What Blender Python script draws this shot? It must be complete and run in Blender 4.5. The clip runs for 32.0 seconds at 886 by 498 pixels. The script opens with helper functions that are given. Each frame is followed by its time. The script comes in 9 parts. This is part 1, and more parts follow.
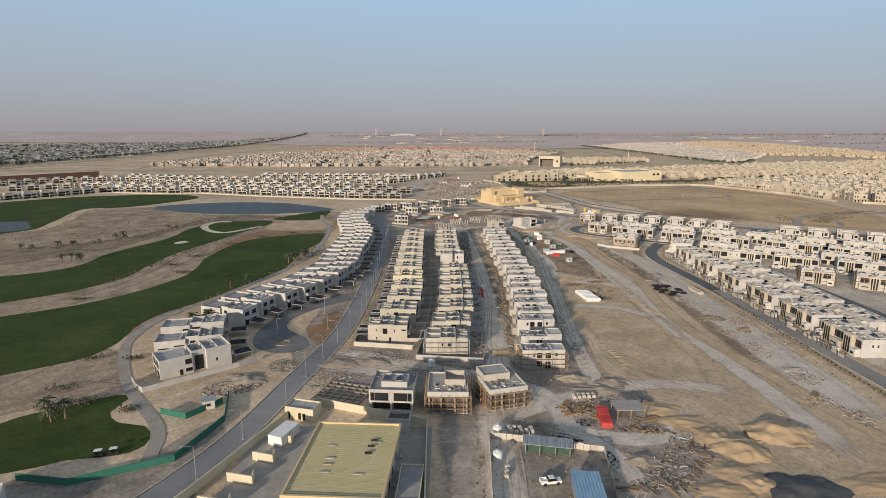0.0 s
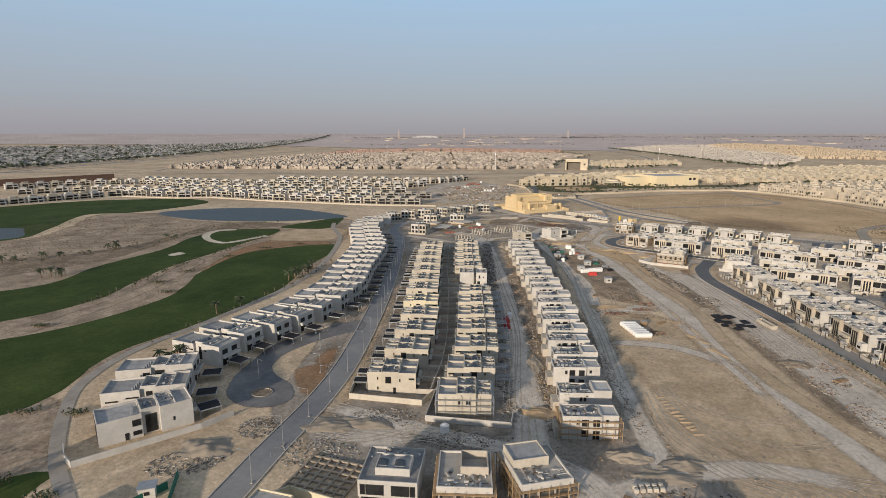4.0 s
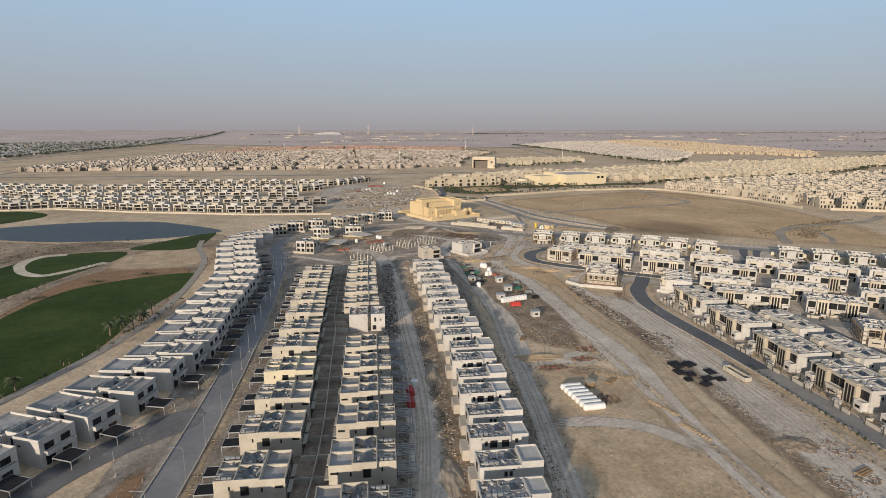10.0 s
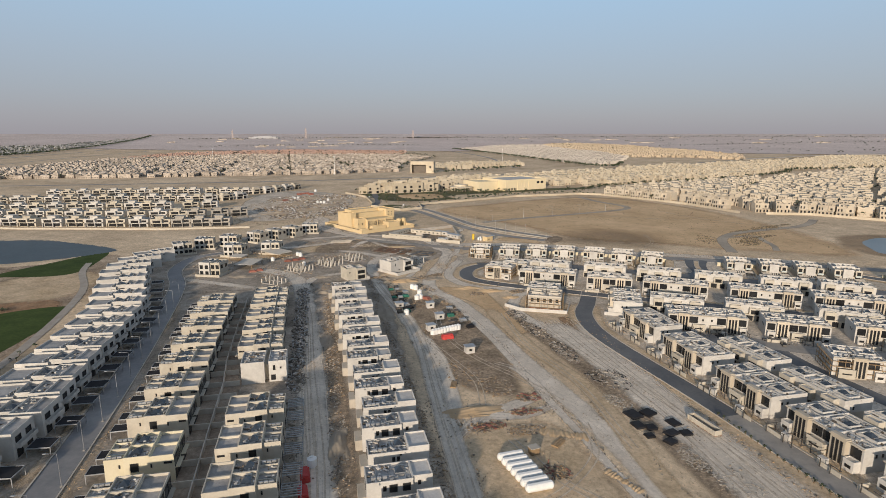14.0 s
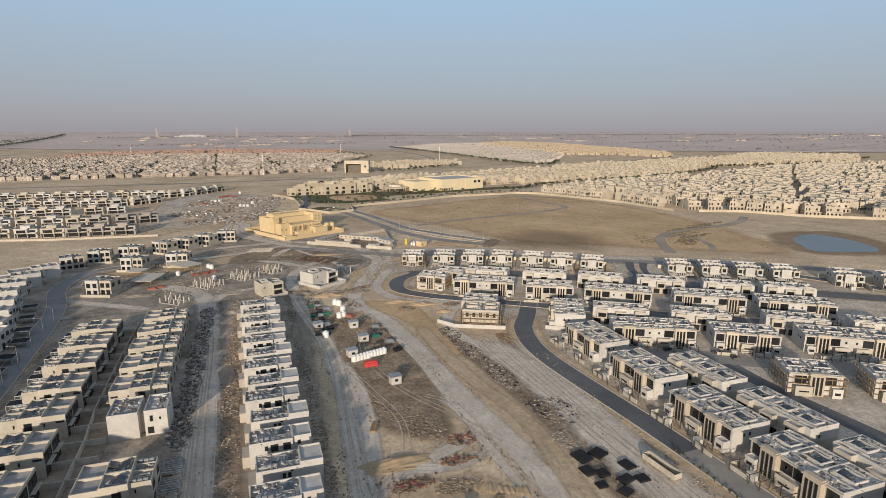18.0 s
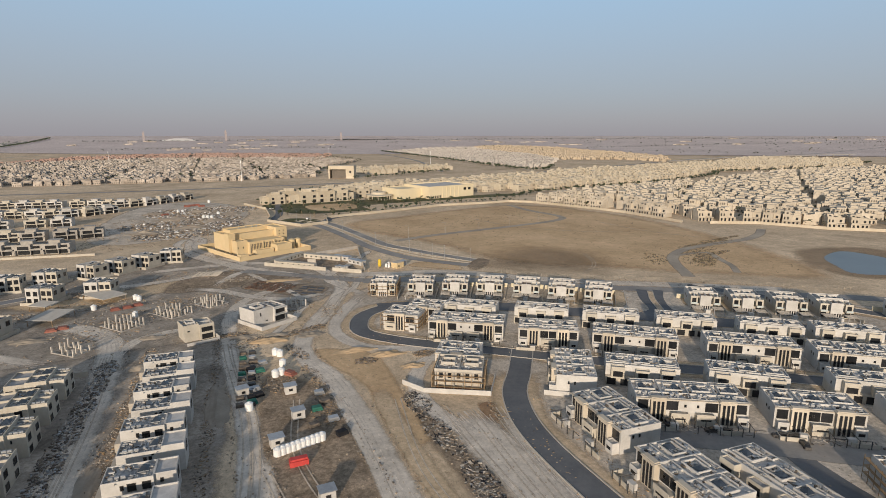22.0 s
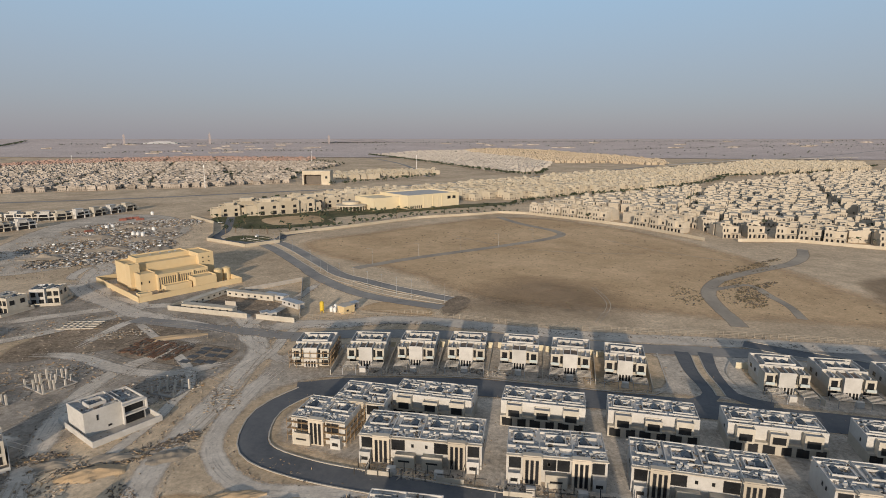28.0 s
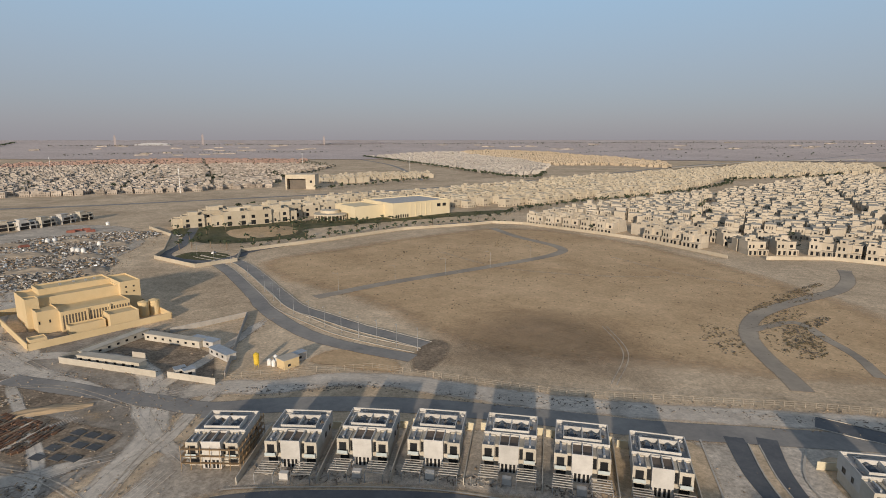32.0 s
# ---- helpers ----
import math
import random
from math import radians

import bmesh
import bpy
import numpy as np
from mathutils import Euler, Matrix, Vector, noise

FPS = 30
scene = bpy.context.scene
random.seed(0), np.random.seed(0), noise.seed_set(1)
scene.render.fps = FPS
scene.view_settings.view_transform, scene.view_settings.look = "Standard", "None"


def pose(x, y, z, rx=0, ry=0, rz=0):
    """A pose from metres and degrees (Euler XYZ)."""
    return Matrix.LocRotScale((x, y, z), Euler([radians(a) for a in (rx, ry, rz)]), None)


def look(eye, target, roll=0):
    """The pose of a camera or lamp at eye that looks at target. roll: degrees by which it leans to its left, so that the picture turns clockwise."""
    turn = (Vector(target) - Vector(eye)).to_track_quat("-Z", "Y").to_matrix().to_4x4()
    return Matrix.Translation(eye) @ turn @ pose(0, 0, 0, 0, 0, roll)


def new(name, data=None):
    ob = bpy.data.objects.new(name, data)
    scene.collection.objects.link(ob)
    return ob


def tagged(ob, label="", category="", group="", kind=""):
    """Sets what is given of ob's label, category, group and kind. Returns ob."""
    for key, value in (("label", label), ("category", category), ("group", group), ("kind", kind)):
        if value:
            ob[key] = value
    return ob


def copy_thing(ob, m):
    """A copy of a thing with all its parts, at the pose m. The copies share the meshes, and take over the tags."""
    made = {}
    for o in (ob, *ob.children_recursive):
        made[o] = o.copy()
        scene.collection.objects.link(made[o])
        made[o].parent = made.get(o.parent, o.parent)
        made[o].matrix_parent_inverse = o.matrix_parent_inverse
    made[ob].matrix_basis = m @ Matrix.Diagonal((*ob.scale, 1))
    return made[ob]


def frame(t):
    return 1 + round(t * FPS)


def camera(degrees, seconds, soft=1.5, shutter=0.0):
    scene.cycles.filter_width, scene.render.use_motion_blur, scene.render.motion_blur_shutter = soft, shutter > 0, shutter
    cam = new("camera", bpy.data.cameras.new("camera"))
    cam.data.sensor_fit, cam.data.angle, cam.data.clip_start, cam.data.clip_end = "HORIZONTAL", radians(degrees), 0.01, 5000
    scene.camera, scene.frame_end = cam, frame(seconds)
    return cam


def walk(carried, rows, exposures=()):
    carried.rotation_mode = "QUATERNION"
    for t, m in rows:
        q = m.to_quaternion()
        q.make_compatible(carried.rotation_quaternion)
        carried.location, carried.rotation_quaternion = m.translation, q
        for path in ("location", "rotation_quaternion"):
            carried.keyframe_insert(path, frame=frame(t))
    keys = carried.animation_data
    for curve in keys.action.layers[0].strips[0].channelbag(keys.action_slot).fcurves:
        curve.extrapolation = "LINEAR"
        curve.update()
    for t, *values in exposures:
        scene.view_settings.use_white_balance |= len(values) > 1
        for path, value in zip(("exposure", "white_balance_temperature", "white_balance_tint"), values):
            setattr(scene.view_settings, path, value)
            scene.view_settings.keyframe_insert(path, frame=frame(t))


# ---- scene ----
EXPOSURES = [(0.0, 0.03), (13.0, 0.03), (22.0, -0.04), (32.0, -0.14)]
cam = camera(77.0, 32.0, soft=0.5)
# seconds, place, pitch and heading
PATH = [
    (0, 0.00, -0.00, 84.00, -11.99, 0.55),
    (1, -0.00, 11.06, 83.80, -11.94, 1.18),
    (2, 0.32, 21.98, 83.71, -11.84, 1.87),
    (3, 0.50, 33.69, 83.38, -11.79, 2.36),
    (3.5, 0.52, 39.63, 83.38, -11.78, 2.59),
    (5.5, 1.83, 63.87, 83.56, -11.86, 3.61),
    (6, 1.83, 69.82, 83.68, -11.91, 3.70),
    (6.5, 2.25, 75.72, 83.83, -11.94, 3.93),
    (7, 3.12, 81.72, 83.89, -11.98, 3.37),
    (7.5, 2.90, 87.69, 83.97, -12.02, 1.96),
    (8, 3.46, 93.96, 84.06, -12.05, -2.87),
    (8.5, 4.40, 100.05, 84.10, -12.08, -5.87),
    (9, 5.29, 105.56, 84.15, -12.09, -6.53),
    (9.5, 6.71, 111.74, 84.30, -12.11, -6.65),
    (10, 8.65, 117.87, 84.44, -12.14, -6.60),
    (10.5, 10.32, 123.61, 84.57, -12.11, -10.50),
    (11, 11.70, 129.84, 84.65, -12.11, -11.07),
    (11.5, 13.55, 135.92, 84.70, -12.06, -11.33),
    (12, 16.02, 141.81, 84.75, -12.03, -11.36),
    (12.5, 18.54, 147.42, 84.81, -11.95, -11.34),
    (13, 21.20, 152.86, 84.94, -11.84, -11.38),
    (13.5, 22.91, 155.85, 85.04, -11.72, -11.77),
    (14, 24.08, 156.24, 84.91, -11.78, -12.48),
    (14.5, 24.78, 156.38, 84.76, -11.82, -12.76),
    (15, 24.84, 156.13, 84.65, -11.89, -16.47),
    (15.5, 25.30, 157.39, 84.60, -11.95, -17.56),
    (17.5, 34.55, 176.00, 84.29, -11.98, -18.36),
    (18, 37.84, 182.92, 84.35, -11.93, -18.66),
    (18.5, 41.55, 190.13, 84.44, -11.87, -18.81),
    (19, 45.48, 197.02, 84.50, -11.85, -18.83),
    (19.5, 49.21, 203.72, 84.45, -11.82, -18.85),
    (20, 52.54, 210.35, 84.34, -11.78, -18.95),
    (20.5, 55.34, 216.92, 84.23, -11.72, -19.11),
    (21, 58.86, 223.87, 84.12, -11.67, -19.18),
    (21.5, 62.21, 230.30, 84.03, -11.62, -19.32),
    (22, 66.23, 237.02, 83.93, -11.56, -19.25),
    (22.5, 70.11, 243.96, 83.81, -11.56, -19.25),
    (23, 74.09, 251.15, 83.65, -11.58, -19.26),
    (23.5, 78.31, 258.01, 83.48, -11.55, -19.19),
    (24, 82.08, 264.98, 83.29, -11.53, -19.23),
    (24.5, 85.61, 271.27, 83.06, -11.47, -19.24),
    (25, 89.35, 278.46, 82.81, -11.44, -19.29),
    (25.5, 92.92, 285.48, 82.58, -11.37, -19.38),
    (27.5, 105.44, 313.68, 82.23, -11.28, -20.12),
    (28, 109.65, 320.20, 82.18, -11.25, -20.05),
    (28.5, 113.14, 327.00, 82.11, -11.18, -20.15),
    (29, 117.01, 333.76, 82.15, -11.13, -20.13),
    (29.5, 120.78, 340.63, 82.27, -11.10, -20.18),
    (30, 125.06, 347.29, 82.35, -11.09, -20.12),
    (30.5, 129.14, 354.06, 82.45, -11.07, -20.09),
    (31, 132.96, 361.08, 82.57, -11.07, -20.14),
    (31.5, 136.88, 367.59, 82.77, -11.07, -20.12),
    (32, 140.68, 374.54, 83.01, -11.13, -20.21),
]
walk(cam, [(t, pose(x, y, z, 90 + pitch, 0, yaw)) for t, x, y, z, pitch, yaw in PATH], EXPOSURES)

# ---- sky and sun ----
SUN_EL, SUN_AZ = radians(12.0), math.atan2(-0.485, -0.875)
world = bpy.data.worlds.new("sky")
scene.world = world
world.use_nodes = True
wn, wl = world.node_tree.nodes, world.node_tree.links
sky = wn.new("ShaderNodeTexSky")
sky.sky_type, sky.sun_disc = "NISHITA", False
sky.sun_elevation, sky.sun_rotation = SUN_EL, SUN_AZ
sky.air_density, sky.dust_density, sky.ozone_density, sky.altitude = 1.0, 1.2, 2.5, 80
w_tex, w_sep = wn.new("ShaderNodeTexCoord"), wn.new("ShaderNodeSeparateXYZ")
w_ramp, w_mix = wn.new("ShaderNodeValToRGB"), wn.new("ShaderNodeMix")
w_mix.data_type, w_ramp.color_ramp.interpolation = "RGBA", "LINEAR"
# hazy desert sky, from below the horizon up to the zenith
HAZE = [(0.0, (0.34, 0.285, 0.29)), (0.10, (0.35, 0.32, 0.34)), (0.125, (0.350, 0.333, 0.37)), (0.16, (0.362, 0.363, 0.41)), (0.21, (0.372, 0.408, 0.475)), (0.27, (0.385, 0.455, 0.55)), (0.33, (0.388, 0.50, 0.63)), (0.40, (0.385, 0.545, 0.72)), (0.52, (0.31, 0.40, 0.51)), (0.75, (0.265, 0.315, 0.395)), (1.0, (0.245, 0.29, 0.365))]
stops = w_ramp.color_ramp.elements
while len(stops) < len(HAZE):
    stops.new(0.5)
for stop, (at, colour) in zip(stops, HAZE):
    stop.position, stop.color = at, (*colour, 1)
w_map = wn.new("ShaderNodeMapRange")
w_map.inputs[1].default_value, w_map.inputs[2].default_value = -0.1, 0.7
wl.new(w_tex.outputs["Generated"], w_sep.inputs[0])
wl.new(w_sep.outputs["Z"], w_map.inputs[0])
wl.new(w_map.outputs[0], w_ramp.inputs[0])
w_dim = wn.new("ShaderNodeMix")
w_dim.data_type, w_dim.blend_type = "RGBA", "MULTIPLY"
w_dim.inputs[0].default_value, w_dim.inputs[7].default_value = 1.0, (0.13, 0.13, 0.13, 1)
wl.new(sky.outputs[0], w_dim.inputs[6])
w_mix.inputs[0].default_value = 0.88
wl.new(w_dim.outputs[2], w_mix.inputs[6])
wl.new(w_ramp.outputs[0], w_mix.inputs[7])
wl.new(w_mix.outputs[2], wn["Background"].inputs[0])
wn["Background"].inputs[1].default_value = 1.0
sun = new("sun", bpy.data.lights.new("sun", "SUN"))
sun.data.energy, sun.data.angle, sun.data.color = 4.2, radians(2.0), (1.0, 0.84, 0.665)
sun.matrix_world = look((0, 0, 0), (0.485 * math.cos(SUN_EL), 0.875 * math.cos(SUN_EL), -math.sin(SUN_EL)))


# ---- materials ----
def surface(name, a, b, scale=0.3, fine=6.0, rough=0.85, bump=0.2, tint=0.06, metal=0.0, gloss=0.5, fade=False, lo=0.3, hi=0.7, edge=(0.85, 1.35), blotch=0.14, grain=0.3):
    m = bpy.data.materials.new(name)
    m.use_nodes = True
    n, l = m.node_tree.nodes, m.node_tree.links
    s = n["Principled BSDF"]
    geo = n.new("ShaderNodeNewGeometry")
    big, small = n.new("ShaderNodeTexNoise"), n.new("ShaderNodeTexNoise")
    big.inputs["Scale"].default_value, big.inputs["Detail"].default_value, big.inputs["Roughness"].default_value = scale, 9, 0.62
    small.inputs["Scale"].default_value, small.inputs["Detail"].default_value, small.inputs["Roughness"].default_value = fine, 5, 0.7
    turn = n.new("ShaderNodeMapping")
    turn.inputs["Rotation"].default_value, turn.inputs["Location"].default_value = (0.55, 0.38, 0.7), (3.7, 1.3, 8.2)
    l.new(geo.outputs["Position"], turn.inputs["Vector"])
    for t in (big, small):
        l.new(turn.outputs[0], t.inputs["Vector"])
    both = n.new("ShaderNodeMath")
    both.operation = "MULTIPLY_ADD"
    both.inputs[1].default_value = 0.4
    l.new(small.outputs[0], both.inputs[0])
    l.new(big.outputs[0], both.inputs[2])
    rng = n.new("ShaderNodeMapRange")
    rng.inputs[1].default_value, rng.inputs[2].default_value = lo + 0.2, hi + 0.2
    l.new(both.outputs[0], rng.inputs[0])
    mix = n.new("ShaderNodeMix")
    mix.data_type = "RGBA"
    mix.inputs[6].default_value, mix.inputs[7].default_value = (*a, 1), (*b, 1)
    l.new(rng.outputs[0], mix.inputs[0])
    info = n.new("ShaderNodeObjectInfo")
    val = n.new("ShaderNodeMapRange")
    val.inputs[3].default_value, val.inputs[4].default_value = 1 - tint, 1 + tint
    l.new(info.outputs["Random"], val.inputs[0])
    hsv = n.new("ShaderNodeHueSaturation")
    if gloss < 0.2:
        # loose ground: blotches a few metres wide, grit and small stones
        big.inputs["Roughness"].default_value = 0.7
        grit, amount, total = n.new("ShaderNodeTexNoise"), n.new("ShaderNodeMapRange"), n.new("ShaderNodeMath")
        blot, depth, both_tones = n.new("ShaderNodeTexNoise"), n.new("ShaderNodeMapRange"), n.new("ShaderNodeMath")
        blot.inputs["Scale"].default_value, blot.inputs["Detail"].default_value, blot.inputs["Roughness"].default_value, blot.inputs["Distortion"].default_value = 0.085, 4, 0.6, 1.2
        l.new(turn.outputs[0], blot.inputs["Vector"])
        depth.inputs[1].default_value, depth.inputs[2].default_value, depth.inputs[3].default_value, depth.inputs[4].default_value = 0.34, 0.66, 1 - blotch, 1 + blotch
        l.new(blot.outputs[0], depth.inputs[0])
        grit.inputs["Scale"].default_value, grit.inputs["Detail"].default_value, grit.inputs["Roughness"].default_value = 0.8, 5, 0.75
        l.new(turn.outputs[0], grit.inputs["Vector"])
        amount.inputs[1].default_value, amount.inputs[2].default_value, amount.inputs[3].default_value, amount.inputs[4].default_value = 0.3, 0.7, 1 - grain, 1 + grain
        l.new(grit.outputs[0], amount.inputs[0])
        total.operation = "MULTIPLY"
        l.new(amount.outputs[0], total.inputs[0])
        l.new(val.outputs[0], total.inputs[1])
        both_tones.operation = "MULTIPLY"
        l.new(total.outputs[0], both_tones.inputs[0])
        l.new(depth.outputs[0], both_tones.inputs[1])
        l.new(both_tones.outputs[0], hsv.inputs["Value"])
    else:
        l.new(val.outputs[0], hsv.inputs["Value"])
    l.new(mix.outputs[2], hsv.inputs["Color"])
    l.new(hsv.outputs[0], s.inputs["Base Color"])
    s.inputs["Roughness"].default_value, s.inputs["Metallic"].default_value = rough, metal
    s.inputs["Specular IOR Level"].default_value = gloss
    if bump:
        bm_ = n.new("ShaderNodeBump")
        bm_.inputs["Strength"].default_value, bm_.inputs["Distance"].default_value = bump, 0.15
        l.new(both.outputs[0], bm_.inputs["Height"])
        l.new(bm_.outputs[0], s.inputs["Normal"])
    if fade:
        at = n.new("ShaderNodeAttribute")
        at.attribute_name = "fade"
        add = n.new("ShaderNodeMath")
        add.operation = "ADD"
        l.new(at.outputs["Fac"], add.inputs[0])
        l.new(both.outputs[0], add.inputs[1])
        ramp = n.new("ShaderNodeMapRange")
        ramp.interpolation_type = "SMOOTHSTEP"
        ramp.inputs[1].default_value, ramp.inputs[2].default_value = edge[0], edge[1]
        ramp.inputs[4].default_value = fade
        l.new(add.outputs[0], ramp.inputs[0])
        clear, blend = n.new("ShaderNodeBsdfTransparent"), n.new("ShaderNodeMixShader")
        l.new(ramp.outputs[0], blend.inputs[0])
        l.new(clear.outputs[0], blend.inputs[1])
        l.new(s.outputs[0], blend.inputs[2])
        l.new(blend.outputs[0], n["Material Output"].inputs[0])
    return m


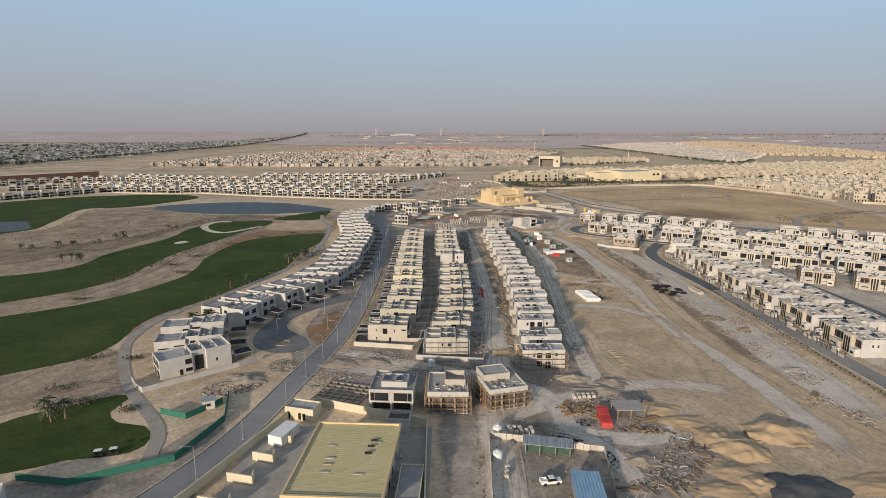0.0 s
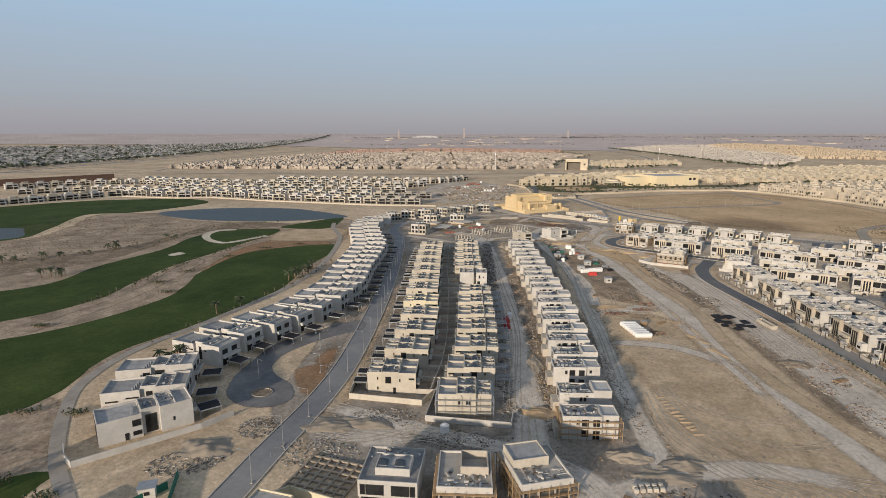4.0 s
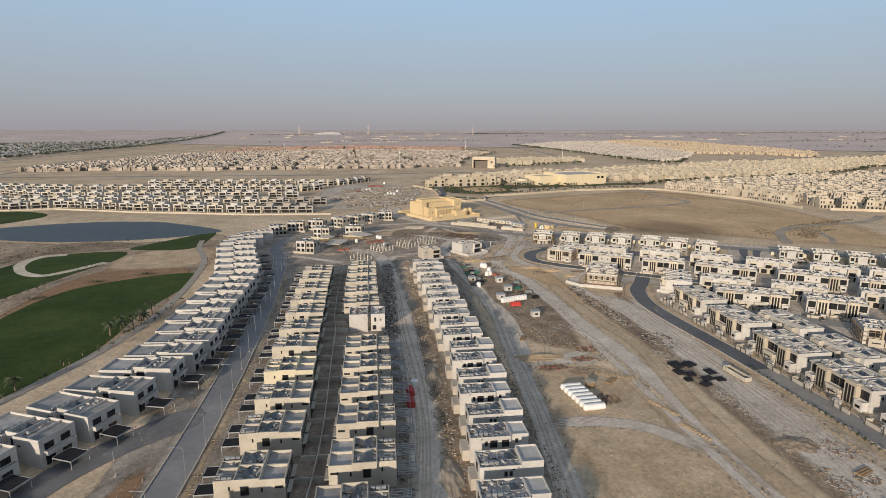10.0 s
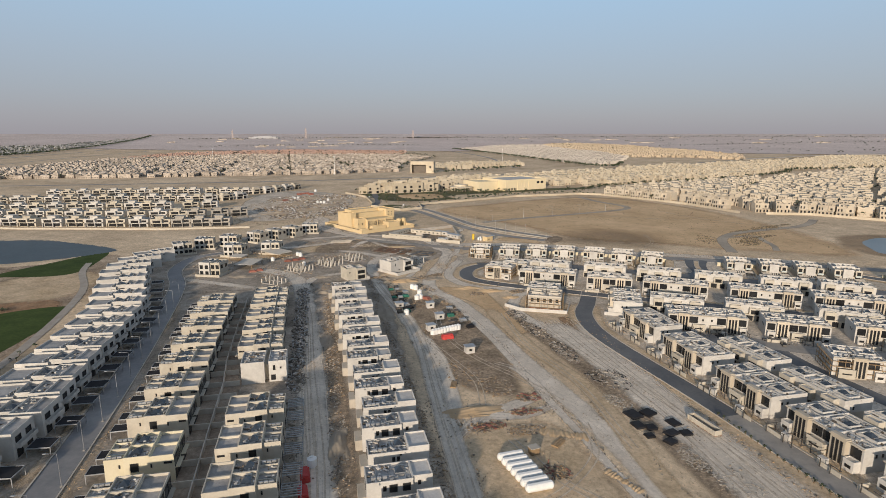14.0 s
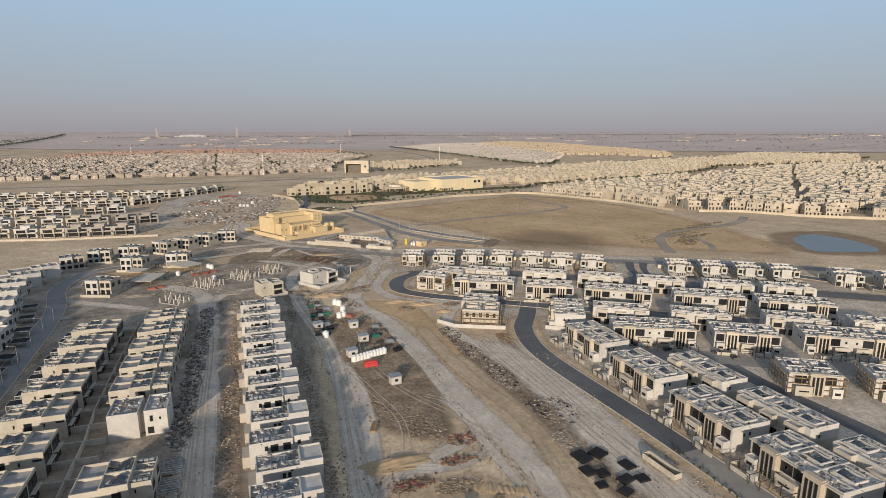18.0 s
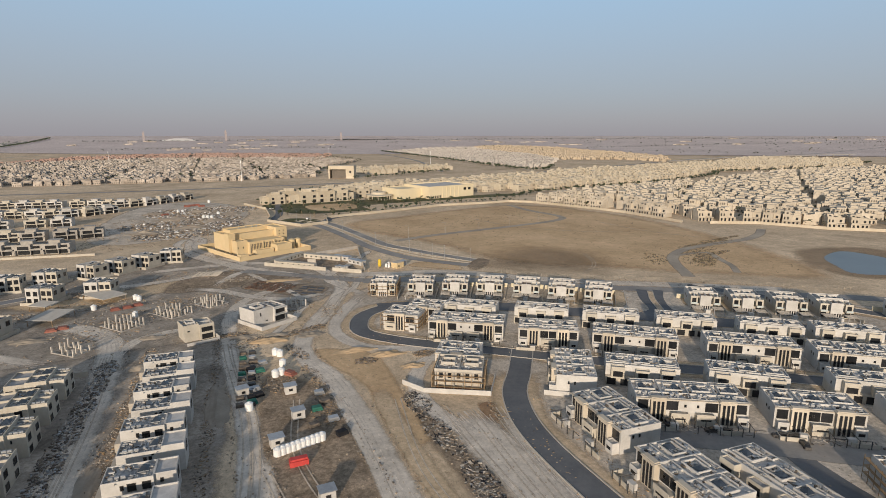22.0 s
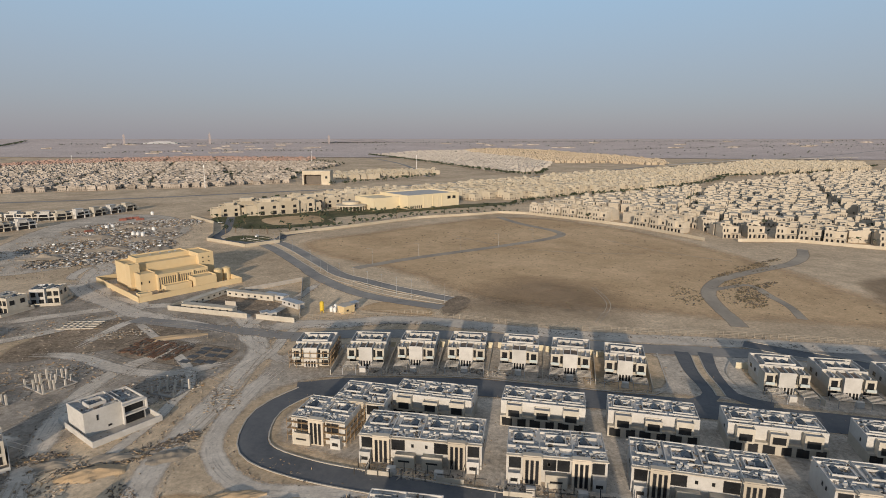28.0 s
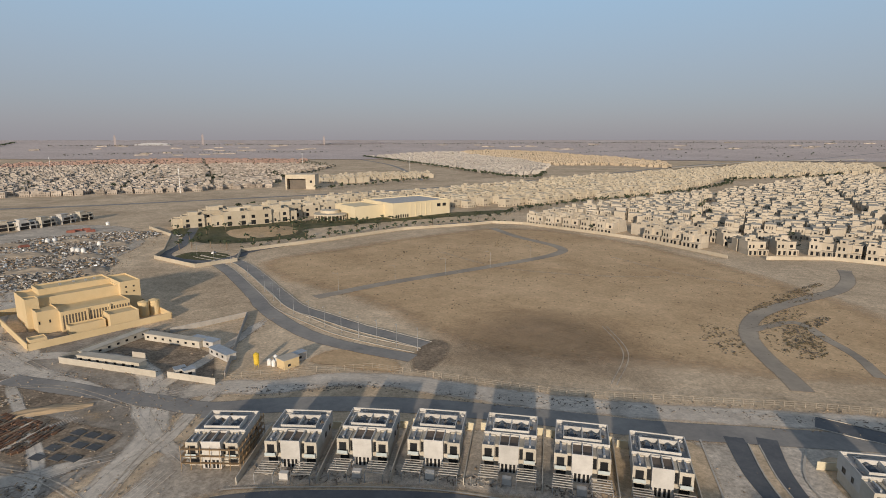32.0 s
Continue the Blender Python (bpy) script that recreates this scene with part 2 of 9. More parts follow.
M = dict(
    sand=surface("desert_sand", (0.375, 0.278, 0.18), (0.71, 0.56, 0.39), 0.013, 0.5, 0.95, 0.7, 0, lo=0.24, hi=0.66, gloss=0.12),
    dust=surface("grey_dust", (0.19, 0.162, 0.13), (0.47, 0.41, 0.34), 0.06, 0.9, 0.95, 0.8, 0, fade=0.9, lo=0.26, hi=0.66, gloss=0.12, blotch=0.2),
    dirt=surface("rough_dirt", (0.18, 0.138, 0.097), (0.44, 0.345, 0.25), 0.10, 0.8, 0.95, 0.9, 0, fade=0.75, lo=0.25, hi=0.7, edge=(0.75, 1.5), gloss=0.12, blotch=0.2),
    paledust=surface("pale_gravel_dust", (0.36, 0.31, 0.25), (0.70, 0.615, 0.51), 0.05, 0.9, 0.95, 0.6, 0, fade=0.9, lo=0.26, hi=0.66, gloss=0.12, blotch=0.14),
    track=surface("packed_dirt_road", (0.52, 0.455, 0.375), (0.80, 0.715, 0.605), 0.07, 0.9, 0.95, 0.4, 0, fade=0.95, edge=(0.85, 1.6), gloss=0.12, blotch=0.1, grain=0.16),
    ochre=surface("ochre_sand", (0.50, 0.375, 0.235), (0.68, 0.53, 0.365), 0.06, 1.0, 0.95, 0.4, 0, fade=0.9, edge=(0.7, 1.5), gloss=0.12),
    red=surface("reddish_soil", (0.36, 0.20, 0.11), (0.38, 0.26, 0.16), 0.08, 1.0, 0.95, 0.4, 0, fade=0.8, gloss=0.12),
    dark=surface("damp_dark_sand", (0.22, 0.16, 0.102), (0.42, 0.315, 0.21), 0.03, 0.5, 0.95, 0.4, 0, fade=0.52, edge=(0.5, 1.7), gloss=0.12),
    loopasphalt=surface("worn_asphalt", (0.11, 0.11, 0.115), (0.235, 0.225, 0.215), 0.09, 0.7, 0.85, 0.1, 0, fade=1.0, edge=(0.3, 0.8)),
    # distance haze is mixed into this pale pinkish sand colour
    hazesand=surface("haze_tinted_desert_sand", (0.48, 0.40, 0.365), (0.64, 0.55, 0.51), 0.0035, 0.06, 0.95, 0.2, 0, fade=1.0, lo=0.25, hi=0.7, edge=(0.6, 1.1), gloss=0.12),
    paleasphalt=surface("sun_bleached_asphalt", (0.17, 0.175, 0.185), (0.315, 0.305, 0.295), 0.05, 0.6, 0.8, 0.1, 0, fade=1.0, edge=(0.72, 1.15)),
    pathgrey=surface("worn_path_concrete", (0.29, 0.255, 0.215), (0.42, 0.375, 0.32), 0.2, 2, 0.9, 0.1, 0),
    # sand made darker, with shade and light falloff put into the colour
    roughsand=surface("shade_darkened_rough_sand", (0.25, 0.19, 0.135), (0.53, 0.42, 0.31), 0.05, 0.6, 0.95, 0.9, 0, fade=0.9, lo=0.28, hi=0.68, gloss=0.12, blotch=0.2),
    plainsand=surface("graded_sand", (0.49, 0.335, 0.19), (0.76, 0.55, 0.335), 0.016, 0.4, 0.95, 0.5, 0, fade=0.92, edge=(0.5, 1.4), gloss=0.12, blotch=0.09, grain=0.14),
    asphalt=surface("asphalt", (0.075, 0.082, 0.092), (0.165, 0.165, 0.165), 0.06, 0.8, 0.75, 0.1, 0, fade=1.0, edge=(0.72, 1.0)),
    oldasphalt=surface("dusty_asphalt", (0.185, 0.178, 0.172), (0.36, 0.33, 0.29), 0.05, 0.5, 0.85, 0.1, 0, fade=1.0, edge=(0.72, 1.2)),
    kerb=surface("kerb_concrete", (0.42, 0.38, 0.32), (0.55, 0.5, 0.43), 0.5, 5, 0.9, 0.1, 0.04),
    grass=surface("golf_turf", (0.030, 0.052, 0.012), (0.070, 0.098, 0.026), 0.03, 0.5, 0.9, 0.3, 0, fade=1.0, edge=(0.70, 0.86), gloss=0.12, blotch=0.12, grain=0.2),
    lawn=surface("irrigated_lawn", (0.06, 0.075, 0.03), (0.20, 0.175, 0.10), 0.05, 0.6, 0.9, 0.3, 0, fade=0.9, gloss=0.12),
    bunker=surface("white_bunker_sand", (0.55, 0.48, 0.37), (0.66, 0.59, 0.47), 0.1, 1.5, 0.95, 0.2, 0, fade=1.0, edge=(0.72, 0.84), gloss=0.12),
    water=surface("lake_water", (0.028, 0.042, 0.05), (0.05, 0.066, 0.07), 0.02, 0.5, 0.4, 0.35, 0, gloss=0.16),
    wall=surface("cream_render", (0.425, 0.385, 0.315), (0.555, 0.51, 0.43), 0.25, 1.6, 0.9, 0.06, 0.09),
    white=surface("white_render", (0.45, 0.432, 0.40), (0.59, 0.57, 0.535), 0.25, 1.6, 0.9, 0.06, 0.08),
    tan=surface("tan_render", (0.60, 0.46, 0.25), (0.68, 0.54, 0.32), 0.15, 2.0, 0.9, 0.08, 0.03),
    yellow=surface("pale_yellow_render", (0.58, 0.52, 0.37), (0.66, 0.60, 0.45), 0.2, 2.0, 0.9, 0.08, 0.03),
    deck=surface("roof_screed", (0.24, 0.24, 0.242), (0.43, 0.42, 0.405), 0.35, 2.0, 0.9, 0.2, 0.2),
    terrace=surface("brown_terrace_tile", (0.13, 0.10, 0.075), (0.2, 0.155, 0.12), 0.5, 5.0, 0.8, 0.1, 0.1),
    glass=surface("dark_glazing", (0.014, 0.015, 0.017), (0.03, 0.031, 0.033), 0.4, 3.0, 0.15, 0.0, 0.3),
    frame=surface("dark_window_frame", (0.05, 0.045, 0.04), (0.07, 0.065, 0.06), 1, 5, 0.5, 0.0, 0.1),
    metal=surface("galvanised_metal", (0.35, 0.36, 0.37), (0.48, 0.49, 0.5), 0.8, 6, 0.45, 0.1, 0.15, 0.5),
    gardensoil=surface("garden_soil", (0.26, 0.205, 0.155), (0.42, 0.345, 0.27), 0.15, 1.5, 0.95, 0.3, 0, fade=1.0, edge=(0.3, 0.5), gloss=0.12),
    black=surface("black_carport_cloth", (0.014, 0.014, 0.016), (0.03, 0.03, 0.034), 0.6, 5, 0.8, 0.1, 0.2, gloss=0.25),
    concrete=surface("raw_concrete", (0.30, 0.28, 0.25), (0.43, 0.40, 0.36), 0.4, 3, 0.9, 0.2, 0.1),
    palewall=surface("pale_block_wall", (0.46, 0.42, 0.36), (0.58, 0.54, 0.47), 0.4, 3, 0.95, 0.1, 0.08),
    roofpale=surface("pale_roof_screed", (0.42, 0.41, 0.395), (0.60, 0.585, 0.56), 0.4, 2.5, 0.9, 0.2, 0.12),
    block=surface("blockwork", (0.40, 0.36, 0.30), (0.52, 0.47, 0.40), 0.4, 4, 0.95, 0.2, 0.08),
    timber=surface("scaffold_timber", (0.26, 0.17, 0.09), (0.40, 0.28, 0.16), 0.8, 5, 0.85, 0.1, 0.2),
    rust=surface("rusty_steel", (0.16, 0.085, 0.05), (0.28, 0.16, 0.1), 0.8, 5, 0.85, 0.1, 0.2),
    blue=surface("blue_roof_sheet", (0.20, 0.36, 0.52), (0.30, 0.46, 0.60), 0.3, 3, 0.55, 0.1, 0.05),
    redsheet=surface("red_sheet", (0.42, 0.035, 0.03), (0.55, 0.07, 0.06), 0.5, 4, 0.7, 0.1, 0.1),
    green=surface("green_mesh_fence", (0.02, 0.13, 0.09), (0.04, 0.18, 0.13), 0.5, 4, 0.85, 0.1, 0.05),
    plastic=surface("white_plastic", (0.72, 0.72, 0.70), (0.82, 0.82, 0.80), 0.6, 4, 0.5, 0.05, 0.05),
    leaf=surface("dark_foliage", (0.03, 0.045, 0.02), (0.07, 0.085, 0.045), 0.4, 3, 0.85, 0.3, 0.25),
    trunk=surface("palm_trunk", (0.17, 0.12, 0.075), (0.25, 0.185, 0.12), 0.8, 6, 0.9, 0.2, 0.1),
    rubble=surface("broken_rubble", (0.17, 0.14, 0.11), (0.40, 0.345, 0.28), 0.5, 3, 0.95, 0.3, 0),
    junk=surface("dark_scrap", (0.05, 0.045, 0.04), (0.22, 0.18, 0.14), 0.4, 3, 0.9, 0.3, 0),
    wire=surface("fence_wire", (0.32, 0.27, 0.21), (0.42, 0.36, 0.28), 0.5, 4, 0.8, 0, 0),
    estate=surface("sunlit_estate_render", (0.44, 0.375, 0.275), (0.61, 0.54, 0.425), 0.03, 0.4, 0.9, 0.0, 0.12),
    estatewhite=surface("pale_estate_render", (0.43, 0.372, 0.288), (0.58, 0.515, 0.42), 0.05, 0.5, 0.9, 0.0, 0.1),
    clubwall=surface("pale_gold_render", (0.66, 0.56, 0.37), (0.72, 0.62, 0.43), 0.05, 0.5, 0.9, 0.0, 0.02),
    clod=surface("earth_clods", (0.20, 0.155, 0.11), (0.42, 0.34, 0.25), 0.2, 2, 0.95, 0.3, 0, gloss=0.12),
    scrub=surface("dry_scrub", (0.09, 0.075, 0.045), (0.19, 0.155, 0.10), 0.3, 3, 0.95, 0.3, 0, gloss=0.12),
    gold=surface("golden_render", (0.60, 0.46, 0.26), (0.67, 0.53, 0.32), 0.1, 1.5, 0.9, 0.08, 0.02),
    roofsheet=surface("pale_yellow_roof_sheet", (0.55, 0.47, 0.24), (0.62, 0.54, 0.30), 0.15, 2, 0.6, 0.05, 0.02),
    brown=surface("brown_cladding", (0.13, 0.075, 0.055), (0.18, 0.11, 0.08), 0.1, 2, 0.9, 0.05, 0.02),
)


# ---- small builders ----
class Geo:
    """Gathers simple solids into one mesh."""

    def __init__(self):
        self.v, self.f, self.m, self.slot = [], [], [], 0

    def use(self, slot):
        self.slot = slot
        return self

    def solid(self, pts, faces):
        k = len(self.v)
        self.v += pts
        self.m += [self.slot] * len(faces)
        self.f += [tuple(k + i for i in f) for f in faces]
        return self

    def box(self, x0, y0, z0, x1, y1, z1, m=None):
        p = [(x0, y0, z0), (x1, y0, z0), (x1, y1, z0), (x0, y1, z0), (x0, y0, z1), (x1, y0, z1), (x1, y1, z1), (x0, y1, z1)]
        if m is not None:
            p = [tuple(m @ Vector(q)) for q in p]
        return self.solid(p, BOX)

    def ring(self, x0, y0, x1, y1, z0, z1, t):
        o = [(x0, y0), (x1, y0), (x1, y1), (x0, y1)]
        i = [(x0 + t, y0 + t), (x1 - t, y0 + t), (x1 - t, y1 - t), (x0 + t, y1 - t)]
        p = [(x, y, z) for r, z in ((o, z0), (o, z1), (i, z1), (i, z0)) for x, y in r]
        f = []
        for k in range(4):
            n = (k + 1) % 4
            f += [(4 * r + k, 4 * r + n, 4 * ((r + 1) % 4) + n, 4 * ((r + 1) % 4) + k) for r in range(4)]
        return self.solid(p, f)

    def rod(self, a, b, r, n=6, r2=None):
        a, b = Vector(a), Vector(b)
        u = (b - a).orthogonal().normalized()
        w = (b - a).normalized().cross(u)
        r2 = r if r2 is None else r2
        c = [(math.cos(6.28319 * i / n), math.sin(6.28319 * i / n)) for i in range(n)]
        pts = [tuple(a + r * (x * u + y * w)) for x, y in c] + [tuple(b + r2 * (x * u + y * w)) for x, y in c]
        return self.solid(pts, [(i, (i + 1) % n, n + (i + 1) % n, n + i) for i in range(n)] + [tuple(range(n - 1, -1, -1)), tuple(range(n, 2 * n))])

    def mesh(self, name):
        me = bpy.data.meshes.new(name)
        me.from_pydata(self.v, [], self.f)
        if any(self.m):
            me.polygons.foreach_set("material_index", self.m)
        return me


BOX = [(3, 2, 1, 0), (4, 5, 6, 7), (0, 1, 5, 4), (1, 2, 6, 5), (2, 3, 7, 6), (3, 0, 4, 7)]


def part(name, geo, mat, parent=None, label="", at=None):
    me = geo.mesh(name) if isinstance(geo, Geo) else geo
    if not me.materials:
        for one in mat if isinstance(mat, (list, tuple)) else (mat,):
            me.materials.append(one)
    ob = new(name, me)
    ob.parent = parent
    if at is not None:
        ob.matrix_basis = at
    return tagged(ob, label)


def thing(name, label, category, group="", kind="", m=None):
    ob = tagged(new(name), label, category, group, kind)
    if m is not None:
        ob.matrix_basis = m
    return ob


def single(name, geo, mat, label, category, group="", kind="", m=None):
    ob = part(name, geo, mat)
    if m is not None:
        ob.matrix_basis = m
    return tagged(ob, label, category, group, kind)


def curve(pts, closed=False, step=4.0):
    """A smooth line through the given points."""
    pts = [Vector((p[0], p[1], p[2] if len(p) > 2 else 0.0)) for p in pts]
    n, out = len(pts), []
    for i in range(n if closed else n - 1):
        a, b = pts[i], pts[(i + 1) % n]
        p0 = pts[i - 1] if (closed or i) else a + (a - b)
        p3 = pts[(i + 2) % n] if (closed or i + 2 < n) else b + (b - a)
        k = max(2, int((b - a).length / step))
        for j in range(k):
            t = j / k
            out.append(0.5 * ((2 * a) + (b - p0) * t + (2 * p0 - 5 * a + 4 * b - p3) * t * t + (3 * a - p0 - 3 * b + p3) * t ** 3))
    return out if closed else out + [pts[-1]]


def faded(me, values):
    at = me.attributes.new("fade", "FLOAT", "POINT")
    at.data.foreach_set("value", values)


def sides(line, closed=False):
    out = []
    n = len(line)
    for i, p in enumerate(line):
        a = line[i - 1] if (i or closed) else p
        b = line[(i + 1) % n] if (i + 1 < n or closed) else p
        d = (b - a)
        d.z = 0
        out.append(Vector((d.y, -d.x, 0)).normalized())
    return out


def strip(pts, width, z, soft=0.0, step=4.0, closed=False):
    """A band along a line; returns the mesh."""
    line = curve(pts, closed, step)
    nrm = sides(line, closed)
    cols = (-0.5, -0.5 + soft, 0.5 - soft, 0.5) if soft else (-0.5, 0.5)
    v, fd = [], []
    for p, s in zip(line, nrm):
        for c in cols:
            v.append((p.x + s.x * c * width, p.y + s.y * c * width, z + p.z))
            fd.append(1.0 if abs(c) < 0.49 or not soft else 0.0)
    if soft > 0.25 and not closed:
        # loose tracks peter out at both ends
        for i in range(len(line)):
            k = min(1.0, i / 3, (len(line) - 1 - i) / 3)
            fd[i * len(cols):(i + 1) * len(cols)] = [f * k for f in fd[i * len(cols):(i + 1) * len(cols)]]
    k, f = len(cols), []
    n = len(line)
    for i in range(n if closed else n - 1):
        for j in range(k - 1):
            a, b = i * k + j, ((i + 1) % n) * k + j
            f.append((a, a + 1, b + 1, b))
    me = bpy.data.meshes.new("band")
    me.from_pydata(v, [], f)
    faded(me, fd)
    return me


def area(pts, z, soft=4.0, smooth=True, step=5.0):
    """A flat patch with a smooth outline that thins out over its last metres."""
    line = np.array([(p.x, p.y) for p in curve(pts, True, step)] if smooth else [p[:2] for p in pts])
    lo, hi = line.min(0) - 0.5, line.max(0) + 0.5
    cell = max(min(soft / 2, 3.0), (hi - lo).max() / 110)
    xs, ys = np.arange(lo[0], hi[0] + cell, cell), np.arange(lo[1], hi[1] + cell, cell)
    gx, gy = np.meshgrid(xs, ys)
    p = np.stack([gx.ravel(), gy.ravel()], 1)
    inside, far = np.zeros(len(p), bool), np.full(len(p), 1e9)
    for a, b in zip(line, np.roll(line, -1, 0)):
        with np.errstate(divide="ignore", invalid="ignore"):
            cut = a[0] + (p[:, 1] - a[1]) * (b[0] - a[0]) / (b[1] - a[1])
        inside ^= ((a[1] > p[:, 1]) != (b[1] > p[:, 1])) & (p[:, 0] < cut)
        d = b - a
        t = np.clip(((p - a) @ d) / max(d @ d, 1e-9), 0, 1)
        far = np.minimum(far, np.hypot(*(p - a - t[:, None] * d).T))
    fade = np.where(inside, np.clip(far / soft, 0, 1), -np.clip(far / soft, 0, 1))
    n, m = len(xs), len(ys)
    f = []
    live = inside.reshape(m, n)
    for j in range(m - 1):
        for i in range(n - 1):
            if live[j, i] or live[j, i + 1] or live[j + 1, i] or live[j + 1, i + 1]:
                f.append((j * n + i, j * n + i + 1, (j + 1) * n + i + 1, (j + 1) * n + i))
    used = sorted({i for q in f for i in q})
    new_id = {k: i for i, k in enumerate(used)}
    me = bpy.data.meshes.new("patch")
    me.from_pydata([(p[k, 0], p[k, 1], z) for k in used], [], [tuple(new_id[i] for i in q) for q in f])
    faded(me, [float(fade[k]) for k in used])
    return me


def kerbs(pts, width, parent, step=4.0, closed=False):
    line = curve(pts, closed, step)
    nrm = sides(line, closed)
    n = len(line)
    for side in (-1, 1):
        g = Geo()
        for i in range(n if closed else n - 1):
            j = (i + 1) % n
            a0, a1 = line[i] + nrm[i] * side * width / 2, line[i] + nrm[i] * side * (width / 2 + 0.35)
            b0, b1 = line[j] + nrm[j] * side * width / 2, line[j] + nrm[j] * side * (width / 2 + 0.35)
            q = [(p.x, p.y, z) for z in (0.0, 0.2) for p in (a0, a1, b1, b0)]
            g.solid(q, BOX)
        part("kerb", g, M["kerb"], parent)


def wall_line(g, pts, h, t=0.25, z=0.0, closed=False):
    pts = [Vector((p[0], p[1])) for p in pts]
    for a, b in zip(pts, pts[1:] + (pts[:1] if closed else [])):
        d = b - a
        m = Matrix.Translation((a.x, a.y, z)) @ Matrix.Rotation(math.atan2(d.y, d.x), 4, "Z")
        g.box(-t / 2, -t / 2, 0, d.length + t / 2, t / 2, h, m)
    return g


def rot(deg):
    return Matrix.Rotation(radians(deg), 4, "Z")


def place(x, y, deg=0.0, z=0.0):
    return Matrix.Translation((x, y, z)) @ rot(deg)

# ---- ground, water and roads ----
LAYER = [0]


def rise(x, y):
    """The far desert climbs gently towards the horizon."""
    s = (math.hypot(x - 120, y - 350) - 2800) / 2150
    return 76 * s ** 1.3 if s > 0 else 0.0



def sheet(name, me, mat, label, category):
    ob = new(name, me)
    LAYER[0] += 1
    ob.location.z = 0.001 * LAYER[0]
    for v in me.vertices:
        v.co.z += rise(v.co.x, v.co.y)
    me.materials.append(M[mat])
    return tagged(ob, label, category, kind="structure")


LAYER[0] = -1
g = bpy.data.meshes.new("ground")
ring = [0, 60, 130, 220, 350, 550, 850, 1300, 2000, 2800, 3000, 3250, 3500, 3750, 4000, 4250, 4500, 4720, 4950]
gv, gf = [(120.0, 350.0, 0.0)], []
for r in ring[1:]:
    gv += [(120 + r * math.cos(a * math.pi / 64), 350 + r * math.sin(a * math.pi / 64), 0.0) for a in range(128)]
gf += [(0, 1 + i, 1 + (i + 1) % 128) for i in range(128)]
for k in range(len(ring) - 2):
    o = 1 + 128 * k
    gf += [(o + i, o + 128 + i, o + 128 + (i + 1) % 128, o + (i + 1) % 128) for i in range(128)]
g.from_pydata(gv, [], gf)
sheet("ground", g, "sand", "pale tan desert sand reaching the hazy horizon", "ground")

